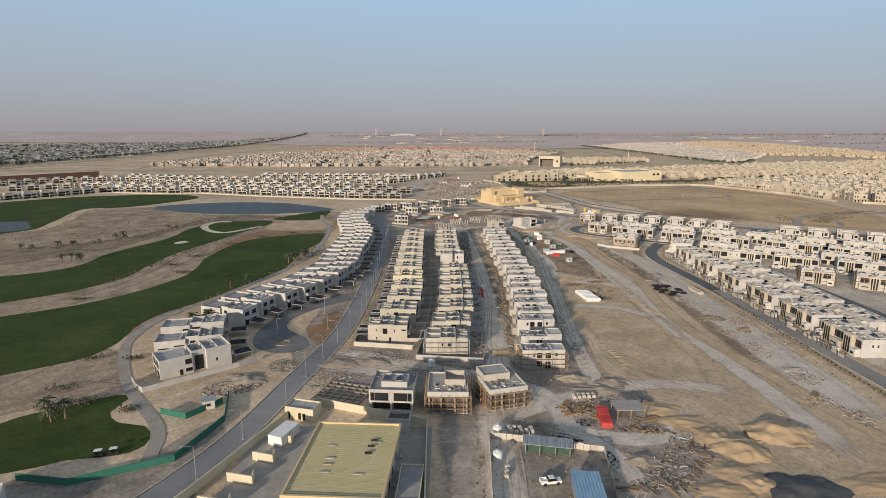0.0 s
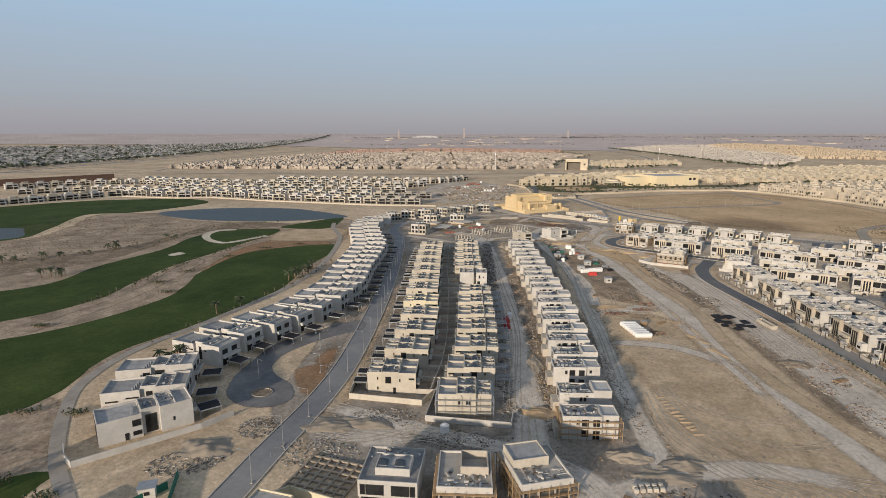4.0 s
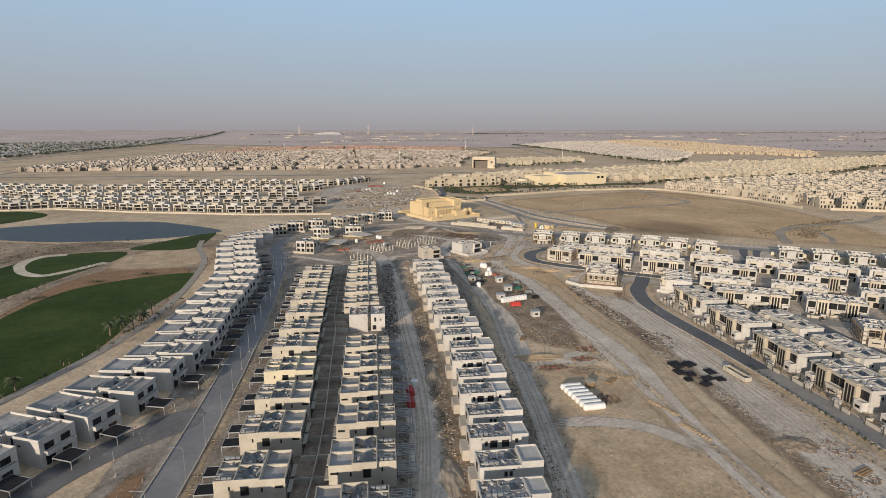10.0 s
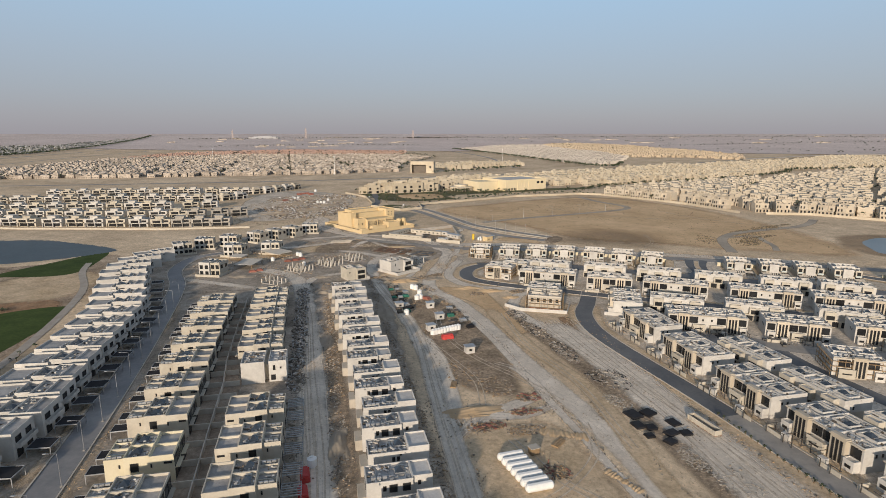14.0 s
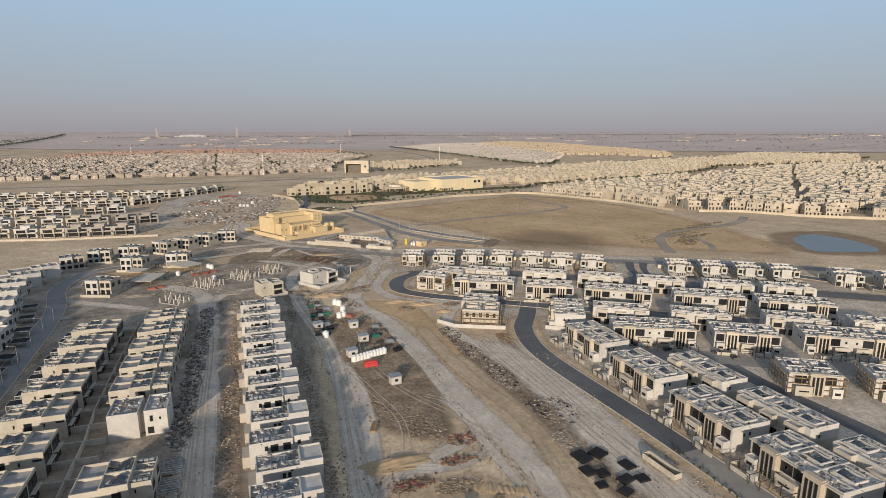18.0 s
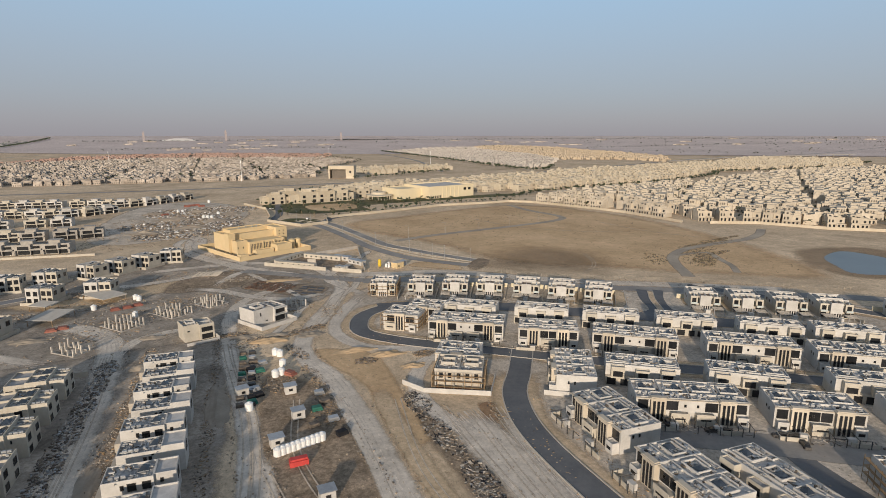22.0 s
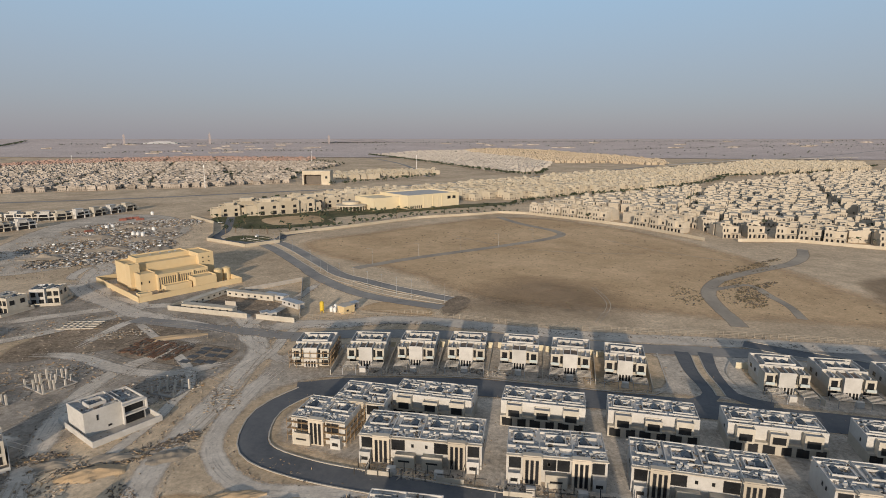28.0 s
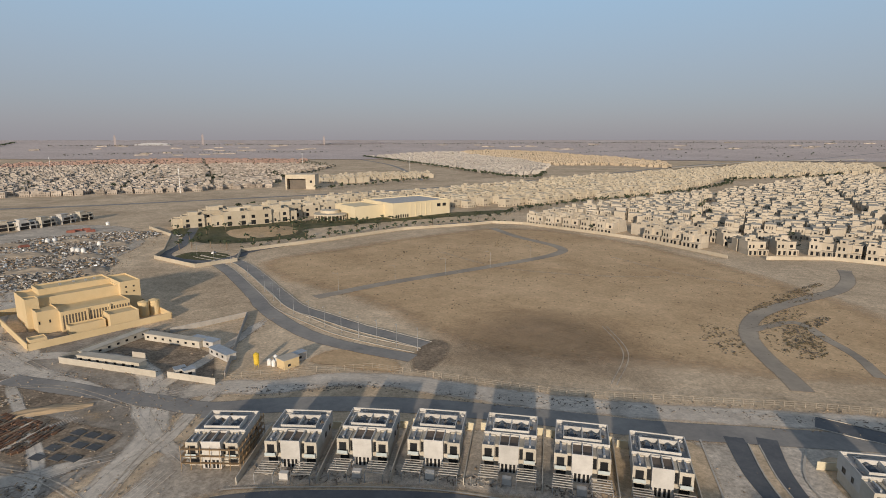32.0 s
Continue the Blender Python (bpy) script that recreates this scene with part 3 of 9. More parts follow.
PATCHES = [
    ("golf_rough", "roughsand", 0.03, 14, [(-420, 150), (-330, 330), (-420, 440), (-360, 470), (-365, 520), (-390, 600), (-330, 620), (-285, 580), (-222, 562), (-160, 566), (-120, 590), (-100, 540), (-92, 400), (-96, 340), (-115, 280), (-130, 220), (-150, 120), (-300, 60)], "brown rough of the golf course with shade in its colour"),
    ("building_plot", "dust", 0.02, 9, [(-48, 185), (50, 170), (55, 300), (58, 470), (40, 600), (-60, 600), (-50, 420)], "grey trampled dust between the unfinished house rows"),
    ("path_verge", "dust", 0.025, 5, [(-120, 94), (-66, 98), (-58, 128), (-67, 152), (-76, 142), (-84, 126), (-112, 118)], "grey dusty ground between the cart path and the road"),
    ("site_yard", "dust", 0.025, 8, [(5, 100), (70, 100), (72, 150), (50, 190), (0, 185)], "grey dusty builders' yard"),
    ("verge", "dust", 0.022, 4, [(-62, 200), (-48, 196), (-50, 300), (-52, 480), (-66, 480), (-62, 300)], "grey dusty verge beside the road"),
    ("compound_plot", "paledust", 0.02, 8, [(104, 470), (140, 410), (140, 200), (260, 180), (400, 330), (340, 440), (250, 490), (130, 540)], "dusty ground round the terraced blocks"),
    ("junction_plot", "dust", 0.024, 10, [(-90, 480), (20, 470), (80, 500), (125, 560), (110, 640), (20, 660), (-60, 620)], "bare dusty ground at the end of the rows"),
    ("earth_patch", "red", 0.03, 5, [(-59, 238), (-50, 228), (-48, 246), (-53, 258)], "reddish raked soil in the turning loop"),
    ("earth_patch", "red", 0.03, 4, [(128, 372), (138, 366), (140, 386), (130, 390)], "reddish soil beside the bend"),
    ("earth_patch", "dirt", 0.03, 6, [(66, 330), (90, 320), (92, 400), (70, 440), (62, 400)], "littered brown earth"),
    ("earth_patch", "dirt", 0.03, 4, [(111, 200), (123, 200), (125, 300), (122, 350), (112, 400), (106, 400), (112, 317)], "brown littered strip along the dirt road"),
    ("earth_patch", "ochre", 0.03, 6, [(60, 300), (57, 270), (60, 215), (62, 190), (84, 170), (94, 190), (94, 260), (92, 296), (80, 302)], "smooth raked ochre sand"),
    ("earth_patch", "red", 0.03, 8, [(-172, 422), (-167, 456), (-145, 486), (-109, 472), (-104, 440), (-150, 424), (-158, 381), (-166, 363)], "bare ochre sand between the fairways"),
    # this strip takes the shade-darkened sand as well
    ("earth_patch", "roughsand", 0.03, 6, [(-205, 240), (-199, 258), (-190, 287), (-183, 328), (-188, 396), (-172, 396), (-170, 320), (-178, 280), (-190, 250)], "bare ochre sand between the fairways"),
    ("earth_patch", "ochre", 0.03, 8, [(-60, 560), (-20, 570), (40, 600), (56, 580), (100, 562), (96, 552), (68, 576), (20, 560), (-20, 540)], "ochre sand on the unbuilt plots"),
    ("earth_patch", "paledust", 0.03, 8, [(-60, 740), (0, 730), (64, 840), (60, 930), (26, 995), (-40, 1010), (-70, 900)], "churned earth of the crowded building site"),
    ("earth_patch", "dirt", 0.03, 5, [(18, 560), (60, 560), (100, 575), (70, 600), (30, 600)], "cut brown foundations ground"),
    ("earth_patch", "dark", 0.03, 34, [(196, 562), (214, 590), (250, 612), (290, 606), (306, 575), (296, 536), (270, 512), (232, 528)], "damp darker sand"),
    ("earth_patch", "dirt", 0.03, 4, [(198, 568), (207, 583), (215, 588), (220, 581), (218, 573), (211, 562), (201, 553), (195, 558)], "dark damp soil at the end of the dual carriageway"),
    ("earth_patch", "plainsand", 0.03, 4, [(161, 580), (173, 590), (184, 582), (194, 568), (191, 558), (177, 566)], "bare ochre sand beside the dual carriageway"),
    ("earth_patch", "plainsand", 0.03, 3, [(86, 453), (100, 448), (110, 438), (111, 400), (110, 372), (101, 376), (99, 413), (91, 433)], "raked ochre sand between the dirt roads"),
    ("earth_patch", "dirt", 0.03, 2, [(82, 610), (97, 632), (123, 609), (129, 590), (127, 574), (108, 588)], "dark trampled court of the site camp"),
    ("earth_patch", "dirt", 0.03, 2, [(58, 558), (68, 573), (92, 556), (106, 543), (95, 529), (79, 537)], "dark dug-out foundation ground"),
    ("earth_patch", "dirt", 0.03, 4, [(22, 205), (31, 205), (32, 300), (30, 400), (24, 450), (22, 330)], "brown churned earth beside the single row"),
    ("earth_patch", "ochre", 0.03, 12, [(-160, 470), (-110, 470), (-100, 520), (-128, 540), (-165, 520)], "ochre sand hollow beside the fairway"),
    # darker sand colour imitates the light falling off at this side
    ("earth_patch", "roughsand", 0.03, 6, [(-140, 150), (-123, 157), (-105, 166), (-112, 182), (-127, 204), (-140, 206), (-150, 170)], "ochre sand darkened for light falling off"),
    ("earth_patch", "ochre", 0.03, 6, [(-50, 205), (-36, 205), (-37, 330), (-44, 440), (-50, 440), (-41, 330)], "ochre sand verge"),
    ("scrub_bank", "dirt", 0.03, 8, [(-300, 330), (-240, 400), (-228, 500), (-160, 545), (-230, 560), (-260, 440), (-330, 380)], "dark scrubby sand bank"),
]
sheet("plain", area([(150, 760), (200, 640), (230, 570), (330, 500), (400, 470), (440, 600), (440, 740), (380, 850), (230, 810)], 0.0, 25), "plainsand", "bare graded sand plain with faint wheel marks", "ground")
for name, mat, z, soft, pts, label in PATCHES:
    sheet(name, area(pts, 0.0, soft), mat, label, "ground")

GREENS = [
    [(-100, 456), (-155, 430), (-164, 370), (-158, 339), (-158, 308), (-182, 262), (-260, 200), (-240, 130), (-150, 185), (-134, 205), (-136, 240), (-121, 275), (-103, 330), (-103, 380)],
    [(-320, 280), (-242, 330), (-237, 379), (-224, 435), (-226, 480), (-212, 517), (-172, 525), (-164, 503), (-174, 458), (-182, 416), (-190, 380), (-190, 341), (-190, 308), (-215, 270), (-300, 215)],
    [(-171, 537), (-150, 570), (-130, 597), (-124, 574), (-127, 530), (-159, 528)],
    [(-560, 560), (-540, 650), (-481, 715), (-428, 735), (-366, 745), (-320, 710), (-335, 655), (-362, 616), (-398, 598), (-372, 515), (-363, 465), (-420, 440)],
    [(-108, 166), (-102, 164), (-103, 155), (-97, 149), (-88, 147), (-83, 140), (-85, 133), (-100, 129), (-112, 123), (-150, 118), (-133, 145), (-128, 152), (-122, 156)],
]
for pts in GREENS:
    sheet("fairway", area(pts, 0.0, 2.0), "grass", "dark green mown golf fairway", "golf course")
for w, pts in ((7, [(-217, 486), (-221, 500), (-218, 514), (-205, 519)]), (6, [(-217, 486), (-206, 470), (-190, 460), (-180, 470), (-168, 492)])):
    sheet("bunker", strip(pts, w, 0.0, 0.2), "bunker", "white sand bunker curling round a green", "bunker")
sheet("bunker", area([(-210, 415), (-204, 412), (-200, 420), (-207, 424)], 0.0, 1), "bunker", "small white sand bunker", "bunker")
LAKE = [(-330, 622), (-273, 658), (-205, 658), (-165, 636), (-128, 606), (-130, 594), (-165, 574), (-222, 566), (-285, 582)]
sheet("water", area(LAKE, 0.0, 1), "water", "still blue golf lake under the sky", "lake")
sheet("water", area([(-450, 500), (-405, 516), (-388, 504), (-368, 470), (-420, 450)], 0.0, 1), "water", "small blue pond on the golf course", "lake")
M["pond"] = surface("shallow_pond_water", (0.10, 0.135, 0.155), (0.15, 0.185, 0.205), 0.02, 0.5, 0.3, 0.25, 0, gloss=0.25)
sheet("shore", area([(450, 536), (508, 524), (500, 473), (455, 440), (404, 462), (416, 505)], 0.0, 8), "dark", "damp dark bank round the pond", "ground")
sheet("water", area([(426, 486), (445, 509), (476, 519), (483, 500), (476, 472), (457, 454), (419, 467)], 0.0, 1), "pond", "shallow blue pond in the desert", "pond")

for pts in ([(163, 421), (140, 437), (120, 452), (109, 466), (110, 482), (122, 496), (143, 496), (177, 483), (199, 469), (240, 443), (330, 380), (420, 314)], [(163, 421), (200, 396), (250, 364), (290, 336), (350, 290)], [(150, 150), (148, 200), (146, 250), (143, 306), (139, 360), (144, 388), (156, 408)], [(298, 480), (340, 420), (368, 360), (380, 300)]):
    sheet("verge", strip(pts, 20, 0.0, 0.3), "ochre", "pale sandy verge beside the new road", "verge")
# far ground ring, its colour set close to the horizon haze
sheet("desert_edge", area([(-4500, 1700), (-1800, 3200), (-300, 3000), (600, 2700), (1500, 2300), (3000, 1400), (4900, 800)] + [(120 + 4935 * math.cos(radians(a)), 350 + 4935 * math.sin(radians(a))) for a in range(12, 165, 6)], 1.5, 170), "hazesand", "far desert with haze tinted into its pinkish sand", "ground")
TRACKS = [
    (13, [(15, 100), (14, 150), (19, 200), (20, 264), (19, 322), (16, 410), (11, 475), (2, 500), (-20, 520)]),
    (9, [(50, 165), (52, 223), (57, 289), (62, 382), (54, 479), (60, 530), (90, 560)]),
    (11, [(108, 130), (103, 212), (103, 232), (102, 258), (101, 303), (97, 345), (95, 384), (93, 403), (90, 422), (82.5, 447), (85, 469), (95, 494), (106, 521), (113, 550), (100, 600), (60, 622), (0, 615)]),
    (7, [(58, 294), (70, 306), (84, 312), (97, 318)]),
    (9, [(20, 180), (-10, 190), (-46, 205)]),
    (10, [(12, 150), (40, 166), (70, 176), (100, 170)]),
    (8, [(-10, 470), (-40, 490), (-62, 505)]),
    (9, [(-30, 580), (20, 590), (60, 622), (30, 660), (20, 720), (40, 800)]),
    (15, [(112, 566), (132, 567), (146, 562), (161, 561), (175, 558), (189, 551), (202, 541), (218, 528), (235, 516), (262, 500), (300, 480), (350, 452)]),
    (11, [(131, 150), (130, 220), (131, 265), (132, 304), (134, 350), (138, 384)]),
    (4, [(96, 213), (94, 300), (92, 370), (89, 410)]),
    (7, [(14, 468), (18, 486), (28, 493), (42, 495), (52, 488)]),
    (8, [(140, 437), (119, 442), (104, 452), (98, 474), (108, 502), (119, 520)]),
    (8, [(126, 362), (118, 382), (115, 397), (117, 411), (125, 426), (140, 437)]),
    (14, [(25, 664), (38, 643), (28, 690), (26, 725), (10, 745), (-30, 735)]),
    (8, [(26, 725), (14, 726), (12, 700), (24, 692)]),
    (7, [(124, 520), (112, 545), (108, 568), (128, 600), (150, 640)]),
    (5, [(60, 600), (88, 530), (84, 500), (70, 470)]),
    (6, [(62, 299), (70, 306), (82, 304), (97, 310)]),
    (5, [(92, 307), (94, 320), (92, 336), (86, 344)]),
    (8, [(53, 262), (66, 262), (75, 261), (86, 255), (97, 240)]),
    (7, [(63, 302), (63, 313), (66, 347), (64, 383)]),
    (20, [(124, 385), (128, 335), (128, 305), (127, 277), (126, 257), (125, 227), (124, 150)]),
    (7, [(44, 568), (50, 581), (60, 598), (77, 594), (104, 567), (122, 554)]),
    (6, [(88, 470), (94, 484), (99, 496), (102, 510), (107, 523), (117, 536), (124, 554), (133, 568)]),
    (8, [(30, 566), (47, 557), (65, 538), (82, 528), (97, 531), (105, 532)]),
    (13, [(14, 690), (22, 672), (32, 652), (47, 629), (60, 609), (80, 591)]),
    (12, [(-9, 189), (-23, 186), (-42, 189)]),
    (10, [(20, 178), (28, 172), (34, 160), (36, 146), (52, 141), (66, 146), (74, 158)]),
    (9, [(30, 146), (38, 142), (44, 132), (46, 120), (40, 110)]),
]
for w, pts in TRACKS:
    sheet("dirt_road", strip(pts, w, 0.0, 0.28), "track", "pale packed dirt road", "dirt road")
M["rut"] = surface("wheel_ruts", (0.46, 0.40, 0.333), (0.73, 0.65, 0.55), 0.3, 2, 0.95, 0.3, 0, gloss=0.1)
rnd = random.Random(77)
for w, pts in TRACKS:
    line = curve(pts, step=2.5)
    nrm = sides(line)
    g = Geo()
    for lane in range(max(1, int(w / 4))):
        mid = (lane + 0.5) * w * 0.62 / max(1, int(w / 4)) - w * 0.31 + rnd.uniform(-0.5, 0.5)
        ph, f = rnd.uniform(0, 9), rnd.uniform(0.03, 0.08)
        for off in (-0.85, 0.85):
            q = [p + n * (mid + off + 0.7 * math.sin(ph + f * 2.5 * i)) for i, (p, n) in enumerate(zip(line, nrm))]
            g.solid([(p.x + n.x * k, p.y + n.y * k, 0.0001 * (2 * lane + (off > 0))) for p, n in zip(q, nrm) for k in (-0.16, 0.16)], [(2 * i, 2 * i + 1, 2 * i + 3, 2 * i + 2) for i in range(len(q) - 1)])
    sheet("wheel_ruts", g.mesh("ruts"), "rut", "wheel ruts pressed into the dirt road", "ruts")
sheet("sand_bank", strip([(124, 130), (107, 212), (104, 236), (105, 269), (110, 317), (105, 350), (103, 385), (103, 410)], 8, 0.0, 0.3), "ochre", "ochre sand bank along the dirt road", "ground")
M["dustyroad"] = surface("sand_blown_asphalt", (0.28, 0.245, 0.20), (0.50, 0.42, 0.325), 0.04, 0.5, 0.9, 0.1, 0, fade=0.92, edge=(0.62, 1.35))
ROADS = [
    ("road", "paleasphalt", 8, [(-95, 60), (-63, 128), (-52, 180), (-46, 215), (-44, 250), (-45, 320), (-49, 400), (-56, 480), (-66, 520), (-66, 545), (-58, 566), (-30, 580)], "straight grey dusty asphalt road"),
    ("road", "oldasphalt", 8, [(150, 150), (148, 200), (146, 250), (144, 290)], "dusty near end of the new road"),
    ("road", "asphalt", 8, [(144, 290), (143, 306), (139, 360), (144, 388), (154, 405), (161, 417), (165, 424)], "dark new asphalt road with kerbs"),
    ("road", "asphalt", 8, [(163, 421), (140, 437), (120, 452), (109, 466), (111, 482), (117, 491), (126, 497)], "dark new asphalt loop road"),
    ("road", "asphalt", 13, [(123, 498.5), (143, 495), (177, 482), (199, 468), (219, 455), (240, 442), (262, 427), (310, 394), (420, 314)], "wide dark street before the last row"),
    ("road", "asphalt", 8, [(163, 421), (200, 396), (250, 364), (290, 336), (350, 290)], "dark asphalt street between the blocks"),
    ("road", "asphalt", 7, [(200, 180), (201, 260), (198, 320), (206, 334), (240, 312), (300, 272)], "asphalt back street of the compound"),
    ("road", "oldasphalt", 12, [(160, 362), (178, 351), (200, 338), (225, 322), (262, 299), (300, 275)], "wide grey street before the inner terraces"),
    ("road", "oldasphalt", 9, [(60, 600), (82, 584), (112, 563), (126, 553), (146, 548), (172, 540)], "grey asphalt road behind the last row"),
    ("road", "oldasphalt", 10.5, [(126, 551), (146, 547.5), (172, 539), (197, 527), (229, 507), (249, 494), (281, 477), (321, 456), (370, 428), (430, 386)], "wide asphalt road behind the last row"),
    ("road", "asphalt", 5.5, [(238, 446), (250, 449), (258, 466), (268, 482)], "one lane of the short dark link road"),
    ("road", "asphalt", 5.5, [(262, 436), (256, 446), (264, 463), (276, 478)], "one lane of the short dark link road"),
    ("road", "asphalt", 8, [(298, 480), (340, 420), (368, 360), (380, 300)], "dark asphalt road by the last villas"),
    ("road", "oldasphalt", 9, [(104, 800), (126, 769), (144, 690), (149, 659), (159, 625), (170, 602), (184, 585), (200, 569)], "one side of a grey dual carriageway"),
    ("road", "oldasphalt", 8, [(116, 812), (140, 770), (158, 685), (165, 653), (176, 633), (187, 613), (198, 597), (209, 581)], "one side of a grey dual carriageway"),
    ("road", "dustyroad", 8, [(176, 668), (220, 684), (300, 704), (355, 722), (374, 745), (366, 800), (366, 850)], "thin asphalt track through the plain"),
    ("road", "oldasphalt", 14, [(-1400, 1180), (-700, 1200), (-132, 1190), (100, 1215), (400, 1275), (786, 1430), (1500, 1800)], "wide highway past the estates"),
    ("road", "dustyroad", 8.5, [(314, 496), (320, 506), (329, 523), (343, 543), (365, 560), (390, 569), (427, 576), (453, 581), (481, 595), (505, 614)], "curving desert track"),
    ("road", "dustyroad", 5, [(350, 548), (378, 549), (370, 528), (362, 510), (350, 494)], "branch of the curving desert track"),
]
for name, mat, w, pts, label in ROADS:
    ob = sheet(name, strip(pts, w, 0.0, 0.2 if w in (5, 8.5, 9) else 0.07), mat, label, "road")
    if (mat == "asphalt" and w not in (5.5, 7, 13, 17)) or (w == 8 and mat != "dustyroad"):
        kerbs(pts, w, ob)
LOOP = [(-75, 206), (-69, 202), (-60, 202), (-56, 208), (-59, 217), (-67, 225), (-71, 232), (-71, 242), (-66, 252), (-58, 262), (-45, 274), (-48, 284), (-56, 280), (-63, 272), (-77, 254), (-80, 236), (-81, 224), (-79, 212)]
sheet("turning_circle", area(LOOP, 0.0, 0.5), "loopasphalt", "grey asphalt turning loop by the golf villas", "road")
sheet("earth_patch", area([(-63, 230), (-52, 238), (-48, 224), (-51, 208), (-58, 216)], 0.0, 4), "red", "reddish raked soil beside the turning loop", "ground")
ISLE = [(-67 + 3.4 * math.cos(a * 0.5236), 211.5 + 3.0 * math.sin(a * 0.5236)) for a in range(12)]
ob = sheet("island", area(ISLE, 0.0, 0.5), "dirt", "bare round island of the turning loop", "island")
line = curve(ISLE, True, 1.5)
part("kerb", wall_line(Geo(), line, 0.2, 0.3, 0.0, True), M["pathgrey"], ob)
LENS = [(252, 447), (255, 452), (261, 464), (270, 477)]
ob = sheet("median", strip(LENS, 2.4, 0.0), "sand", "narrow sandy island between the link lanes", "median")
kerbs(LENS, 2.4, ob)
sheet("road_corner", area([(214, 468), (233, 458), (243, 461), (252, 474), (256, 484), (238, 494)], 0.0, 2), "ochre", "bare sandy corner plot beside the link road", "ground")
sheet("road_corner", area([(270, 446), (294, 429), (304, 436), (296, 452), (284, 466), (276, 462)], 0.0, 2), "ochre", "bare sandy corner plot beside the link road", "ground")
for pts in ([(132, 506), (143, 503), (177, 490), (199, 476), (219, 463), (232, 455)], [(232, 455), (240, 458), (250, 472), (258, 484)], [(262, 447), (268, 460), (281, 470)], [(262, 447), (300, 421), (420, 333)]):
    ob = sheet("kerb_line", strip(pts, 0.5, 0.15), "kerb", "pale kerb along the wide dark street", "kerb")
MEDIAN = [(110, 806), (133, 769), (151, 688), (157, 656), (168, 629), (179, 607), (191, 591), (204, 576)]
ob = sheet("median", strip(MEDIAN, 5, 0.0), "sand", "sandy central strip of the dual carriageway", "median")
kerbs(MEDIAN, 5, ob)
sheet("cart_path", strip([(-78, 130), (-84, 146), (-107, 172), (-124, 199), (-131, 218), (-130, 245), (-116, 282), (-99, 340), (-95, 395), (-104, 480), (-122, 532), (-128, 560)], 3.8, 0.0, 0.1), "pathgrey", "pale winding cart path beside the fairway", "path")
sheet("lawn", area([(84, 955), (98, 880), (128, 850), (196, 862), (205, 905), (330, 930), (430, 950), (430, 975), (200, 965)], 0.0, 6), "lawn", "watered green lawn round the gated villas", "lawn")
sheet("courtyard_sand", area([(131, 924), (183, 933), (186, 882), (140, 874)], 0.0, 3), "plainsand", "bare sandy court before the gated villas", "ground")


# ---- houses ----
PANES, FRAMES, BOXES = {}, {}, {}


def window(parent, x, y, z, w, h, turn=0):
    """A framed pane centred at x, y with its sill at z; turn 0 looks to -y."""
    key = (round(w, 2), round(h, 2))
    if key not in PANES:
        e = 0.1 if w > 0.7 else 0.06
        o = [(-w / 2, 0), (w / 2, 0), (w / 2, h), (-w / 2, h)]
        i = [(-w / 2 + e, e), (w / 2 - e, e), (w / 2 - e, h - e), (-w / 2 + e, h - e)]
        q = Geo()
        q.v = [(p[0], y, p[1]) for ring_, y in ((o, -0.09), (i, -0.09), (i, -0.03), (o, 0.0)) for p in ring_]
        for k in range(4):
            n = (k + 1) % 4
            q.f += [(k, n, 4 + n, 4 + k), (4 + k, 4 + n, 8 + n, 8 + k), (n, k, 12 + k, 12 + n)]
            q.m += [0, 0, 0]
        q.f.append((8, 9, 10, 11))
        q.m.append(1)
        PANES[key] = q.mesh("window")
    return part("window", PANES[key], (M["frame"], M["glass"]), parent, at=place(x, y, turn, z))


def block(parent, name, x0, y0, x1, y1, h, mat, z0=0.0, para=0.7, deck="deck"):
    """A rendered volume with its parapet and a sunken roof deck."""
    g = Geo().box(x0, y0, z0, x1, y1, h)
    if para:
        g.ring(x0, y0, x1, y1, h, h + para, 0.22)
    ob = part(name, g, M[mat], parent)
    if para:
        part("roof_deck", Geo().box(x0 + 0.22, y0 + 0.22, h, x1 - 0.22, y1 - 0.22, h + 0.06), M[deck], ob)
    return ob


UNIT = {}


def ac_unit(parent, x, y, z, turn=0):
    if "ac" not in UNIT:
        UNIT["ac"] = Geo().box(-0.5, -0.22, 0.1, 0.5, 0.22, 0.95).box(-0.42, -0.26, 0.2, 0.1, -0.22, 0.85).box(-0.45, -0.2, 0, -0.35, 0.2, 0.1).box(0.35, -0.2, 0, 0.45, 0.2, 0.1).mesh("ac_unit")
    part("ac_unit", UNIT["ac"], M["metal"], parent, at=place(x, y, turn, z))


def skylight(parent, x, y, z, s=2.4):
    if "sky" not in UNIT:
        h = s / 2
        q = Geo().box(-h, -h, 0, h, h, 0.4)
        q.use(1).solid([(-h, -h, 0.4), (h, -h, 0.4), (h, h, 0.4), (-h, h, 0.4), (0, 0.3, 1.35)], [(0, 1, 4), (1, 2, 4), (2, 3, 4), (3, 0, 4)])
        UNIT["sky"] = q.mesh("skylight")
    part("skylight", UNIT["sky"], (M["metal"], M["solar"]), parent, at=place(x, y, 0, z))


